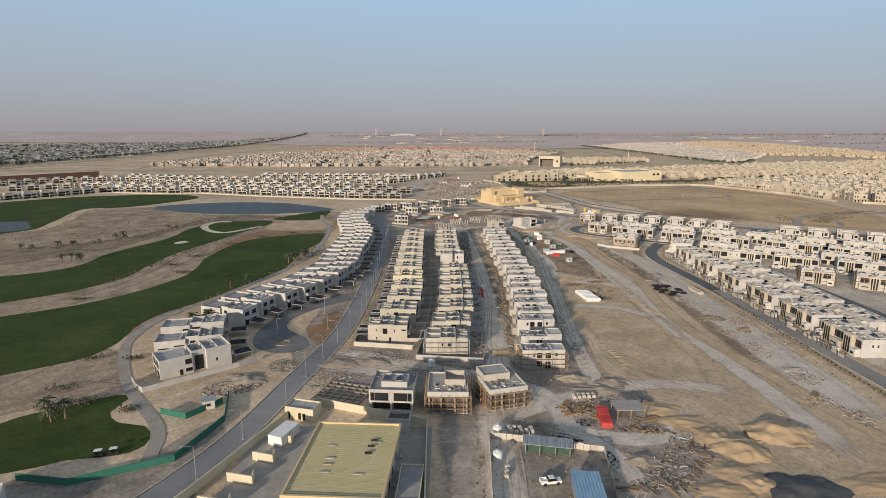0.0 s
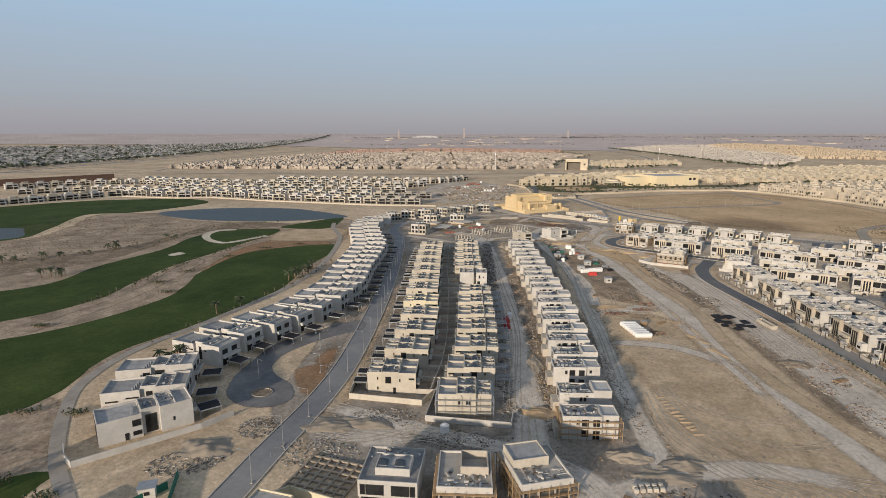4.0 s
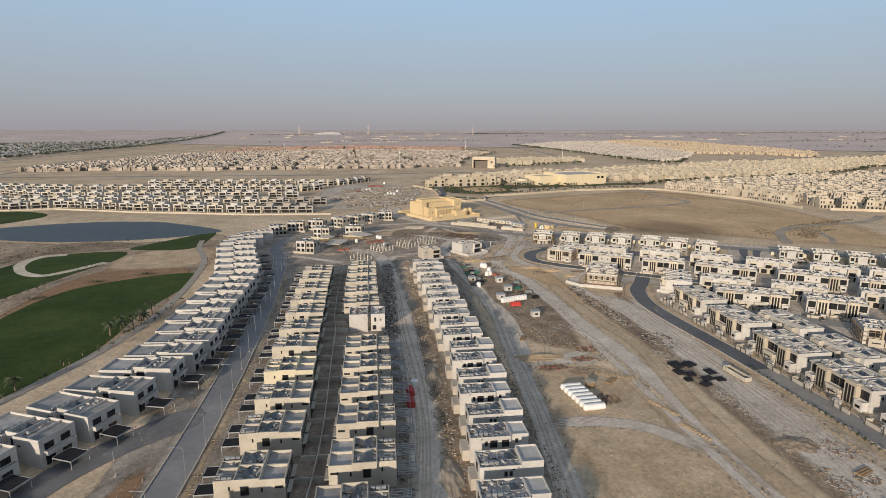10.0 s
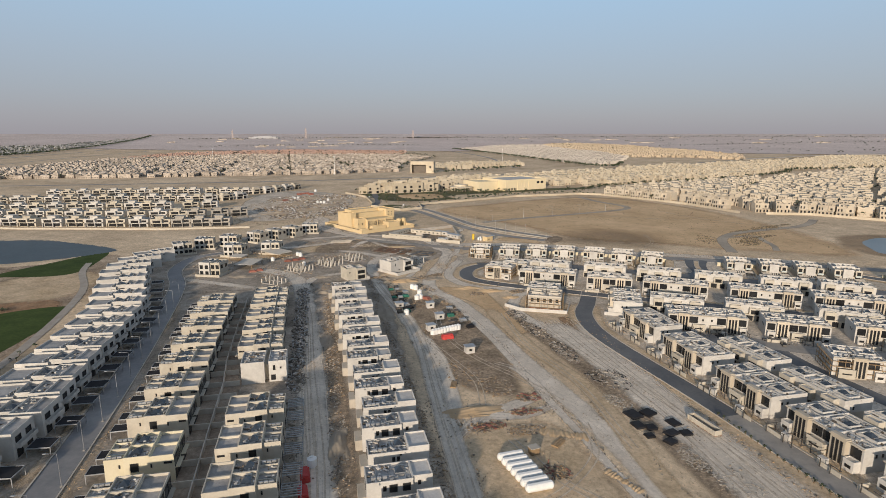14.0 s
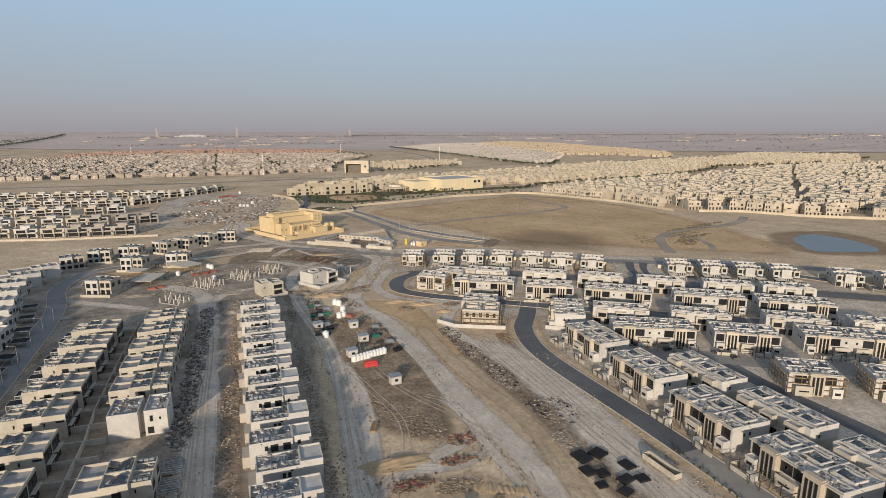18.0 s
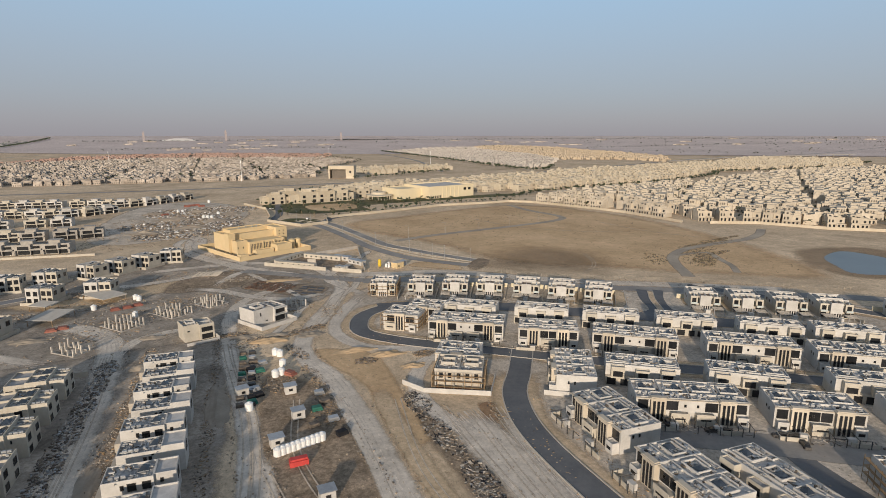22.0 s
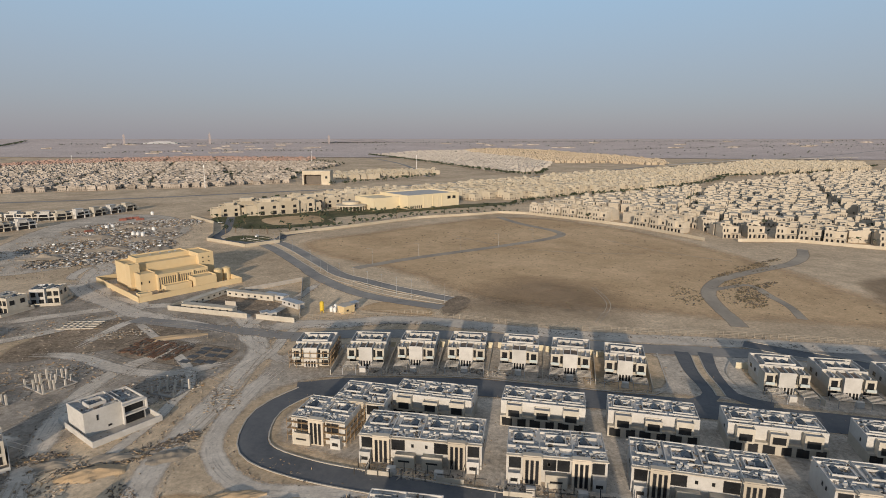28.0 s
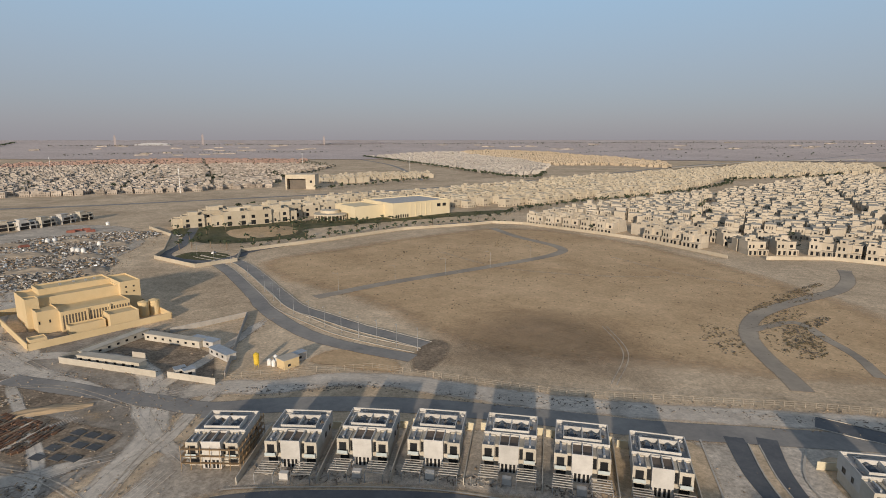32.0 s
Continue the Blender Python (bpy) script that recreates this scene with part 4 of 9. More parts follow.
def roof_litter(parent, x0, y0, x1, y1, z, n, seed):
    """Pipes, ducts and left-over boards on an unfinished roof."""
    rnd = random.Random(seed)
    g = Geo()
    for _ in range(int(n * 2.2)):
        x, y, a = rnd.uniform(x0, x1), rnd.uniform(y0, y1), rnd.uniform(0, 180)
        l, w, h = rnd.uniform(0.3, 1.6), rnd.uniform(0.1, 0.6), rnd.uniform(0.1, 0.6)
        if rnd.random() < 0.2:
            l, w, h = rnd.uniform(1.5, 3.0), 0.14, rnd.uniform(0.1, 0.25)
        l = min(l, (x1 - x0) / 2, (y1 - y0) / 2)
        g.use(rnd.choice((0, 0, 1, 1, 2, 3))).box(-l / 2, -w / 2, 0, l / 2, w / 2, h, place(x, y, rnd.choice((0, 90, a)), z))
    part("roof_pipework", g, (M["metal"], M["white"], M["junk"], M["concrete"]), parent)["kind"] = "stuff"


def scaffold(parent, x0, y0, x1, y1, h, mat="timber"):
    g, b = Geo(), Geo()
    n = max(2, int((x1 - x0) / 2.2))
    k = max(2, int((y1 - y0) / 2.2))
    posts = [(x0 + (x1 - x0) * i / n, y) for i in range(n + 1) for y in (y0, y1)] + [(x, y0 + (y1 - y0) * i / k) for i in range(1, k) for x in (x0, x1)]
    for x, y in posts:
        g.box(x - 0.06, y - 0.06, 0, x + 0.06, y + 0.06, h)
    part("scaffold_frame", g, M[mat], parent)["kind"] = "stuff"
    for z in np.arange(1.8, h, 1.9):
        b.ring(x0 - 0.1, y0 - 0.1, x1 + 0.1, y1 + 0.1, z, z + 0.1, 0.7)
    part("scaffold_deck", b, M[mat], parent)["kind"] = "stuff"


def carport(label, w=5.0, d=5.0, mat="black", slats=False, group="carports"):
    c = thing("carport", label, "carport", group)
    if slats:
        for i in range(6):
            y = d * (i + 0.5) / 6
            part("beam", Geo().box(0, y - 0.1, 2.55, w, y + 0.1, 2.75), M[mat], c)
        part("beam", Geo().box(0.0, 0, 2.35, 0.2, d, 2.55), M[mat], c)
        part("beam", Geo().box(w - 0.2, 0, 2.35, w, d, 2.55), M[mat], c)
    else:
        part("roof_panel", Geo().box(0.12, 0.12, 2.5, w - 0.12, d - 0.12, 2.62), M[mat], c)
        part("rim", Geo().ring(0, 0, w, d, 2.42, 2.72, 0.12), M["metal"], c)
    for x in (0.1, w - 0.1):
        for y in (0.1, d - 0.1):
            part("post", Geo().box(x - 0.08, y - 0.08, 0, x + 0.08, y + 0.08, 2.42), M["metal"], c)
    return c


M["solar"] = surface("dark_blue_skylight_glass", (0.025, 0.035, 0.05), (0.05, 0.065, 0.085), 0.5, 3, 0.18, 0.0, 0.2)


def duplex(label, side, mat="wall", raw=False, seed=1, group="back-to-back row houses"):
    """A pair of mirrored row houses, 16 m wide and 12 m deep; side +1 has its garden towards +x."""
    t = thing("row_house_pair", label, "house", group)

    def sx(a, b):
        return (a, b) if side > 0 else (-b, -a)

    (a0, a1), (b0, b1), (c0, c1) = sx(-8.0, -3.4), sx(-3.4, 2.4), sx(2.4, 8.0)
    for k, (y0, y1) in enumerate(((0.0, 5.9), (5.9, 11.8))):
        block(t, "front_volume", a0, y0 + (0.9 if k == 0 else 0), a1, y1 - (0.9 if k else 0), 6.3, mat)
        block(t, "stair_volume", b0, y0, b1, y1, 6.7, mat, para=0.9)
        block(t, "garden_volume", c0, y0, c1, y1, 6.5, mat, para=0.75)
        ym = (y0 + y1) / 2
        skylight(t, (b0 + b1) / 2 - 0.6 * side, ym + 0.3, 6.75)
        roof_litter(t, b0 + 0.4, y0 + 0.5, b1 - 0.4, y1 - 0.5, 6.76, 13, seed + k)
        roof_litter(t, a0 + 0.5, y0 + 1.5, a1 - 0.5, y1 - 1.5, 6.36, 6, seed + k + 50)
        part("roof_divider", Geo().box(a0 + 0.22, ym - 0.1, 6.36, a1 - 0.22, ym + 0.1, 7.0), M[mat], t)
        for i in range(3):
            ac_unit(t, a0 + 1.0 + i * 1.2, y0 + 1.7 + (2.4 if k else 0), 6.36)
        xg = 8.0 if side > 0 else -8.0
        for z in (0.15, 3.5):
            window(t, xg, y0 + 1.75, z, 2.7, 2.9, 90 * side)
            window(t, xg, y0 + 4.4, z, 2.3, 2.9, 90 * side)
            window(t, -xg, y0 + 3.0, z + 0.3, 2.2, 2.0, -90 * side)
        part("canopy", Geo().box(*((xg - 0.01, y0 + 0.6) if side > 0 else (xg - 1.1, y0 + 0.6)), 3.2, *((xg + 1.1, y0 + 5.4) if side > 0 else (xg + 0.01, y0 + 5.4)), 3.4), M[mat], t)
    if not raw:
        window(t, -1.0 * side, 0, 3.6, 1.9, 2.3)
        window(t, 1.0 * side, 0, 0.1, 0.9, 2.1)
        window(t, 2.8 * side, 0, 4.2, 0.4, 1.1)
        window(t, -4.6 * side, 0.9, 4.4, 0.4, 1.0)
        window(t, -4.6 * side, 0.9, 1.0, 0.4, 1.0)
        window(t, 6.6 * side, 0, 4.9, 1.9, 0.6)
    else:
        window(t, -1.0 * side, 0, 4.0, 1.3, 1.3)
        window(t, 1.6 * side, 0, 4.0, 0.7, 1.3)
        scaffold(t, -8.7, -1.0, 8.7, 12.8, 6.6, "metal")
    return t


def slab_unit(label, kind, seed=1, raw=False):
    """A single narrow house of the third row, 15.5 m wide and 7.2 m deep."""
    t = thing("row_house", label, "house", "single row houses")
    if kind == "a":
        block(t, "main_volume", -7.75, 0, 3.0, 7.2, 6.4, "white", para=0.6)
        block(t, "end_volume", 3.0, 0.8, 7.75, 7.2, 6.5, "white", para=0.5, deck="roofpale")
        for x, z, w, h in ((-1.6, 4.0, 1.9, 2.0), (1.5, 4.0, 1.9, 2.0), (-3.6, 4.5, 0.8, 1.3), (-1.6, 0.9, 1.9, 2.0), (1.5, 0.1, 1.9, 2.6)):
            window(t, x, 0, z, w, h)
        window(t, 4.6, 0.8, 4.6, 0.8, 1.1)
    else:
        block(t, "main_volume", -7.75, 0, 2.4, 7.2, 6.0, "white", para=0.6)
        block(t, "end_volume", 2.4, 0, 7.75, 7.2, 7.0, "white", para=0.5, deck="roofpale")
        for x, z, w, h in ((-1.4, 3.9, 0.8, 1.3), (-0.2, 3.9, 0.8, 1.3), (0.4, 5.4, 0.6, 0.4)):
            window(t, x, 0, z, w, h)
    skylight(t, 0.4, 4.2, 6.45 if kind == "a" else 6.05)
    roof_litter(t, -7.2, 0.6, 2.2, 6.6, 6.46 if kind == "a" else 6.06, 34, seed)
    part("side_terrace", Geo().box(-9.6, 1.0, 0, -7.75, 6.4, 3.0), M["block"], t)
    for i in range(3):
        ac_unit(t, -6 + 1.3 * i, 1.6, 6.46 if kind == "a" else 6.06)
    window(t, -7.75, 3.6, 3.8, 2.4, 2.2, -90)
    window(t, 7.75, 3.6, 3.8, 2.4, 2.2, 90)
    if raw:
        scaffold(t, -8.6, -0.9, 8.5, 8.0, 6.2)
    return t


def golf_villa(label, seed=1, variant=0):
    """A long white villa that looks over the course, 24 m wide and 11 m deep."""
    t = thing("golf_villa", label, "villa", "villas along the fairway")
    block(t, "lounge_volume", -12, 0.6, -1.2, 10.8, 6.2, "white", para=0.7)
    block(t, "stair_volume", -1.2, 1.6, 3.4, 9.8, 6.6, "white", para=1.0)
    block(t, "bedroom_volume", 3.4, 0, 12, 10.2, 7.0, "white", para=0.8)
    part("roof_divider", Geo().box(7.6, 0.22, 7.06, 7.8, 9.98, 7.7), M["white"], t)
    skylight(t, 1.0, 5.6, 6.66)
    roof_litter(t, 3.8, 0.6, 7.4, 9.6, 7.06, 10, seed)
    for i in range(4):
        ac_unit(t, -3.4 + 0.2 * i, 2.2 + 1.5 * i, 6.26, 90)
    if variant == 0:
        window(t, -2.6, 0.6, 3.6, 2.2, 1.9)
        window(t, -2.6, 0.6, 0.9, 2.2, 1.3)
        window(t, -5.2, 0.6, 0.1, 1.0, 2.1)
        window(t, 1.2, 1.6, 0.3, 3.0, 5.4)
        window(t, 6.8, 0, 2.6, 0.5, 1.2)
    else:
        window(t, -3.4, 0.6, 4.3, 3.6, 0.5)
        window(t, -9.0, 0.6, 3.6, 3.6, 0.5)
        window(t, -3.0, 0.6, 0.6, 2.4, 1.4)
        window(t, 1.2, 1.6, 0.8, 1.8, 5.0)
        window(t, 5.2, 0, 5.0, 0.9, 0.5)
        part("timber_cladding", Geo().box(-11.6, 0.55, 0.1, -5.2, 0.6, 2.8), M["red_timber"], t)
    for y in (2.6, 7.2):
        for z in (0.2, 3.7):
            window(t, 12, y, z, 2.6, 2.5, 90)
            window(t, -12, y + 0.6, z, 3.4, 2.5, -90)
    part("balcony", Geo().box(12, 1.0, 3.2, 13.3, 9.2, 3.45).ring(12, 1.0, 13.3, 9.2, 3.45, 4.4, 0.1), M["white"], t)
    return t


M["brickred"] = surface("rusty_red_brick", (0.24, 0.085, 0.06), (0.36, 0.15, 0.11), 0.8, 5, 0.9, 0.2, 0.2)
M["red_timber"] = surface("terracotta_cladding", (0.30, 0.17, 0.10), (0.38, 0.23, 0.14), 0.5, 4, 0.8, 0.1, 0.05)


def semi(label, raw=False, seed=1):
    """A symmetrical pair with a blind white centre, 13.6 m wide and 16 m deep."""
    t = thing("semi_detached_pair", label, "house", "pairs along the back road")
    part("ground_floor", Geo().box(-6.4, 0.9, 0, 6.4, 16, 3.2), M["wall"], t)
    block(t, "centre_volume", -2.5, -0.4, 2.5, 5.2, 7.0, "white", z0=0, para=0.5, deck="terrace")
    for s in (-1, 1):
        x0, x1 = sorted((3.6 * s, 6.8 * s))
        block(t, "side_bay", x0, 0, x1, 5.4, 6.5, "wall", z0=3.2, para=0.5)
        xs0, xs1 = sorted((2.5 * s, 3.6 * s))
        part("recess", Geo().box(xs0, 1.2, 0, xs1, 5.2, 6.6), M["wall"], t)
        window(t, 3.05 * s, 1.2, 0.4, 0.9, 5.6)
        window(t, 5.2 * s, 0, 3.7, 1.9, 2.4)
        window(t, 5.0 * s, 0.9, 0.3, 2.4, 2.5)
        part("balcony_glass", Geo().box(x0 + 0.2, -0.9, 3.3, x1 - 0.2, -0.85, 4.2), M["clear"], t)
        part("balcony_slab", Geo().box(x0 + 0.1, -0.95, 3.1, x1 - 0.1, 0.0, 3.28), M["wall"], t)
        for i in range(2):
            window(t, (0.55 + 0.95 * i) * s, -0.4, 0.2, 0.6, 2.2)
        for i in range(3):
            ac_unit(t, 5.2 * s, 1.2 + 1.2 * i, 6.56, 90)
        skylight(t, 2.6 * s, 9.6, 6.76)
        window(t, 6.8 * s, 8.6, 3.8, 1.0, 1.4, 90 * s)
        window(t, 6.8 * s, 12.6, 3.8, 1.6, 1.4, 90 * s)
    block(t, "rear_volume", -6.8, 5.4, 6.8, 16, 6.7, "white", z0=3.2, para=1.0)
    part("roof_divider", Geo().box(-0.12, -0.1, 7.06, 0.12, 5.0, 7.7), M["white"], t)
    part("skylight_parapet", Geo().ring(-4.8, 6.6, 4.8, 12.4, 6.76, 8.1, 0.25).box(-0.12, 6.85, 6.76, 0.12, 12.15, 8.1), M["white"], t)
    roof_litter(t, -6.2, 5.8, 6.2, 15.4, 6.76, 16, seed)
    if raw:
        scaffold(t, -7.6, -1.2, 7.6, 16.8, 6.6)
    return t


def terrace(label, units, seed=1, raw=False):
    """A terrace with tall slotted entrance panels, 8 m a unit and 13 m deep."""
    t = thing("terrace_block", label, "house", "terraced blocks")
    w = 8.0 * units
    h = w / 2
    block(t, "main_volume", -h, 0, h, 13, 6.6, "white", para=0.55, deck="roofpale")
    panels, glazing, bays, ends = {4: ((-9.8, 9.8), ((-13.9, 3.0), (-5.6, 3.6), (5.6, 3.6), (13.9, 3.0)), (-3.6, 3.6), (-14.0, 14.0)), 3: ((-5.8, 5.8), ((-9.9, 3.0), (-1.6, 3.2), (1.7, 3.0), (9.9, 3.0)), (0.0,), (-10.0, 10.0)), 2: ((0.0,), ((-4.4, 3.6), (4.4, 3.6)), (-4.0,), (6.0,))}[units]
    for x in panels:
        part("entrance_panel", Geo().box(x - 2.2, -1.5, 0, x + 2.2, 0.0, 7.7).box(x - 2.6, -1.7, 7.1, x + 2.6, -0.02, 7.4), M["estatewhite"], t, "tall cream entrance panel")
        for i in (-1, 0, 1):
            window(t, x + i * 1.2, -1.5, 0.3, 0.8, 6.2)
    for x, wide in glazing:
        window(t, x, 0, 3.3, wide, 2.9)
    for x in bays:
        part("bay", Geo().box(x - 2.6, -2.4, 0, x + 2.6, 0, 2.9).box(x - 2.6, -2.4, 2.9, x + 2.6, -2.2, 3.5), M["wall"], t)
        window(t, x, -2.4, 1.5, 3.0, 0.5)
        window(t, x + (1.8 if x < 0 else -1.8), 0, 4.4, 0.7, 0.9)
    for x in ends:
        part("porch", Geo().box(x - 1.5, -2.2, 0, x + 1.5, 0, 2.9).ring(x - 1.5, -2.2, x + 1.5, 0, 2.9, 3.2, 0.15), M["white"], t)
        window(t, x, -2.2, 1.0, 1.7, 0.9)
    part("roof_edge", Geo().box(-h - 0.2, -0.7, 6.75, h + 0.2, -0.02, 7.0), M["estatewhite"], t)
    for i in range(units):
        x = -h + (i + 0.5) * 8
        part("roof_divider", Geo().box(x + 3.85, 0.3, 6.66, x + 4.15, 12.7, 7.3), M["white"], t) if i < units - 1 else None
        part("stair_head", Geo().ring(x - 2.6, 5.4, x + 2.6, 9.6, 6.66, 7.45, 0.25).box(x - 3.8, 3.5, 6.66, x + 3.8, 3.72, 7.3).box(x - 3.8, 10.8, 6.66, x + 1.0, 11.02, 7.3).box(x - 0.1, 0.3, 6.66, x + 0.12, 3.5, 7.2), M["white"], t)
        skylight(t, x + (1.0 if i % 2 else -1.0), 7.5, 6.66)
        for j in range(2):
            ac_unit(t, x - 1.4 + 1.6 * j, 2.2, 6.66)
        roof_litter(t, x - 3.4, 0.8, x + 3.4, 12.2, 6.66, 30, seed + i)
    for s in (-1, 1):
        window(t, h * s, 4.0, 4.0, 0.6, 1.0, 90 * s)
        window(t, h * s, 6.0, 4.0, 0.6, 1.0, 90 * s)
    if raw:
        scaffold(t, -h - 0.9, -1.0, h + 0.9, 14, 6.6)
    return t


def garden_terrace(label, units, seed=1):
    """The same terrace from its garden side: stepped roof terraces over dark glazing."""
    t = thing("terrace_block", label, "house", "terraced blocks")
    h = 4.0 * units
    part("ground_floor", Geo().box(-h, 1.2, 0, h, 13, 3.2), M["wall"], t)
    block(t, "upper_floor", -h, 2.6, h, 13, 6.6, "white", z0=3.2, para=0.6, deck="roofpale")
    for i in range(units):
        x = -h + (i + 0.5) * 8
        block(t, "bay", x - 2.2, 0.4, x + 2.2, 2.6, 5.9 if i % 2 else 6.6, "wall", z0=2.9, para=0.4)
        window(t, x, 0.4, 3.5, 3.2, 2.0)
        window(t, x - 2, 1.2, 0.2, 3.0, 2.5)
        window(t, x + 2.2, 1.2, 0.2, 2.4, 2.5)
        part("stair_head", Geo().ring(x - 2.6, 5.4, x + 2.6, 9.6, 6.66, 7.45, 0.25).box(x - 3.8, 4.3, 6.66, x + 3.8, 4.52, 7.3).box(x - 1.0, 10.6, 6.66, x + 3.8, 10.82, 7.3), M["white"], t)
        skylight(t, x + (1.0 if i % 2 else -1.0), 7.5, 6.66)
        for j in range(2):
            ac_unit(t, x - 1.4 + 1.6 * j, 11.6, 6.66)
        roof_litter(t, x - 3.4, 3.4, x + 3.4, 12.2, 6.66, 30, seed + i)
    for s in (-1, 1):
        window(t, h * s, 6.0, 4.0, 0.6, 1.0, 90 * s)
    return t


def end_villa(label, seed=1):
    """A white pair with large square windows, 13 m wide and 11 m deep."""
    t = thing("villa_pair", label, "villa", "villas round the bend")
    block(t, "main_volume", -6.4, 0, 0.3, 11, 7.4, "white", para=0.8)
    block(t, "second_volume", 0.3, 1.2, 6.4, 11, 7.1, "wall", para=0.8)
    part("roof_divider", Geo().box(-3.2, 0.3, 7.46, -3.0, 10.7, 8.0), M["white"], t)
    for x, y, w in ((-4.8, 0, 2.1), (-1.4, 0, 2.1), (1.9, 1.2, 2.1), (4.8, 1.2, 2.1)):
        for z in (0.4, 4.1):
            window(t, x, y, z, w, 2.4)
    for y in (3.5, 8.5):
        window(t, 6.4, y, 4.1, 2.2, 2.2, 90)
        window(t, -6.4, y, 4.1, 2.2, 2.2, -90)
    skylight(t, -1.4, 6.5, 7.46)
    skylight(t, 3.4, 7.0, 7.16)
    for i in range(3):
        ac_unit(t, -5.6 + 1.2 * i, 9.4, 7.46)
    roof_litter(t, 0.8, 2.0, 6.0, 10.4, 7.16, 10, seed)
    part("garden_wall", Geo().ring(-7.4, -3.2, 8.2, 12.4, 0, 1.5, 0.25), M["wall"], t)
    return t


M["clear"] = surface("pale_balcony_glass", (0.45, 0.5, 0.5), (0.5, 0.55, 0.55), 0.5, 3, 0.15, 0.0, 0.05)


def corners(l, r, depth_side=1):
    """The pose of a house whose front runs from l to r."""
    d = Vector((r[0] - l[0], r[1] - l[1]))
    return place((l[0] + r[0]) / 2, (l[1] + r[1]) / 2, math.degrees(math.atan2(d.y, d.x)))


def spread(proto, poses, labels=None):
    """Stands the first at the first pose and copies of it at the others."""
    proto.matrix_basis = poses[0]
    out = [proto] + [copy_thing(proto, m) for m in poses[1:]]
    for i, ob in enumerate(out):
        if labels and i in labels:
            ob["label"] = labels[i]
    return out


# the two rows that stand back to back
XA = ([200, 213, 235, 254, 272, 313, 352, 395, 450], [-25.5, -24.5, -21.8, -21, -21, -23.3, -24.5, -26, -27])
XB = ([195, 199, 219, 236, 257, 310, 345, 363, 400, 450], [-0.8, -0.5, 1.5, 3.3, 3.8, 3.2, 2.5, -0.3, -1.5, -2])
ROW_A = [213, 233.5, 253.5, 272.5, 313, 331.5, 351.5, 370, 390, 408, 426]
ROW_B = [218, 237, 256, 274, 292, 310]
ROW_B2 = [363, 381, 399, 417, 434]
spread(duplex("cream two-storey row-house pair with dark garden glazing", 1, seed=3), [place(np.interp(y, *XA), y, 0) for y in ROW_A])
duplex("pale yellow row-house pair with an unfinished roof", 1, "yellow", seed=11).matrix_basis = place(np.interp(292, *XA), 292)
spread(duplex("cream row-house pair with blue-grey roof decks", -1, seed=23), [place(np.interp(y, *XB), y) for y in ROW_B])
spread(duplex("unfinished row-house pair with cluttered raw roofs", -1, "wall", seed=31, raw=False), [place(np.interp(y, *XB), y) for y in ROW_B2])
duplex("row-house pair still wrapped in scaffolding", -1, "wall", raw=True, seed=41).matrix_basis = place(-0.5, 199)
wb = thing("row_house", "blank white row house standing at a gap", "house", "back-to-back row houses", m=place(2.5, 345))
block(wb, "main_volume", -7.5, 0, 0.2, 11, 7.2, "white", para=0.6)
block(wb, "second_volume", 1.6, 0.6, 7.5, 11, 7.0, "white", para=0.6)
part("link", Geo().box(0.2, 3, 0, 1.6, 10, 5.5), M["wall"], wb)
window(wb, 3.4, 0.6, 4.2, 0.8, 1.8)
window(wb, 5.6, 0.6, 4.6, 0.5, 0.7)
window(wb, 3.0, 0.6, 0.6, 1.6, 2.0)
roof_litter(wb, -6.8, 1.0, -0.4, 10, 7.26, 16, 311)
roof_litter(wb, 2.2, 1.4, 7.0, 10, 7.06, 14, 312)

# the single row
XC = ([185, 250, 305, 342, 390, 441], [34.5, 38.5, 40.5, 38.8, 37.6, 35.8])
YC = [441.5 - 12.25 * k for k in range(21)]
spread(slab_unit("white row house with a cluttered flat roof", "a", 5), [place(np.interp(y, *XC), y) for y in YC[0::2][:10]])
spread(slab_unit("white row house with a raised end block", "b", 6), [place(np.interp(y, *XC) + 1, y) for y in YC[1::2][:9]])
slab_unit("row house wrapped in timber scaffolding at the row's end", "a", 8, True).matrix_basis = place(34.5, 188)
slab_unit("unfinished row house with white roof edges", "b", 9).matrix_basis = place(36, 203)

# the villas along the golf course
VILLAS = [((-109, 194), (-87, 201)), ((-115, 210), (-92, 216)), ((-112, 236), (-89, 233)), ((-108, 250), (-86, 247)), ((-101, 262), (-77, 258)), ((-95, 274), (-70, 269)), ((-89, 287), (-65, 281)), ((-85, 300), (-60, 297)), ((-82, 312), (-57, 310)), ((-80, 324), (-55, 322)), ((-80, 336), (-56, 335)), ((-82, 349), (-56, 347)), ((-82, 363), (-57, 361)), ((-82, 377), (-57, 374)), ((-82, 391), (-58, 388)), ((-82, 404), (-58, 401)), ((-83, 418), (-59, 415)), ((-84, 432), (-60, 432)), ((-88, 447), (-64, 447)), ((-92, 463), (-68, 465)), ((-96, 480), (-72, 483)), ((-100, 497), (-77, 501)), ((-102, 514), (-79, 519)), ((-100, 530), (-78, 538)), ((-95, 546), (-74, 556))]
golf_villa("white golf villa with a tall dark stair window", 2, 0).matrix_basis = corners((-99, 176), (-79, 192))
vp = [corners(*v) @ rot(-13 if 2 <= i <= 5 else 0) for i, v in enumerate(VILLAS)]
spread(golf_villa("white flat-roofed golf villa with narrow slit windows", 4, 1), vp[0::2])
spread(golf_villa("white flat-roofed golf villa with dark square windows", 5, 0), vp[1::2])

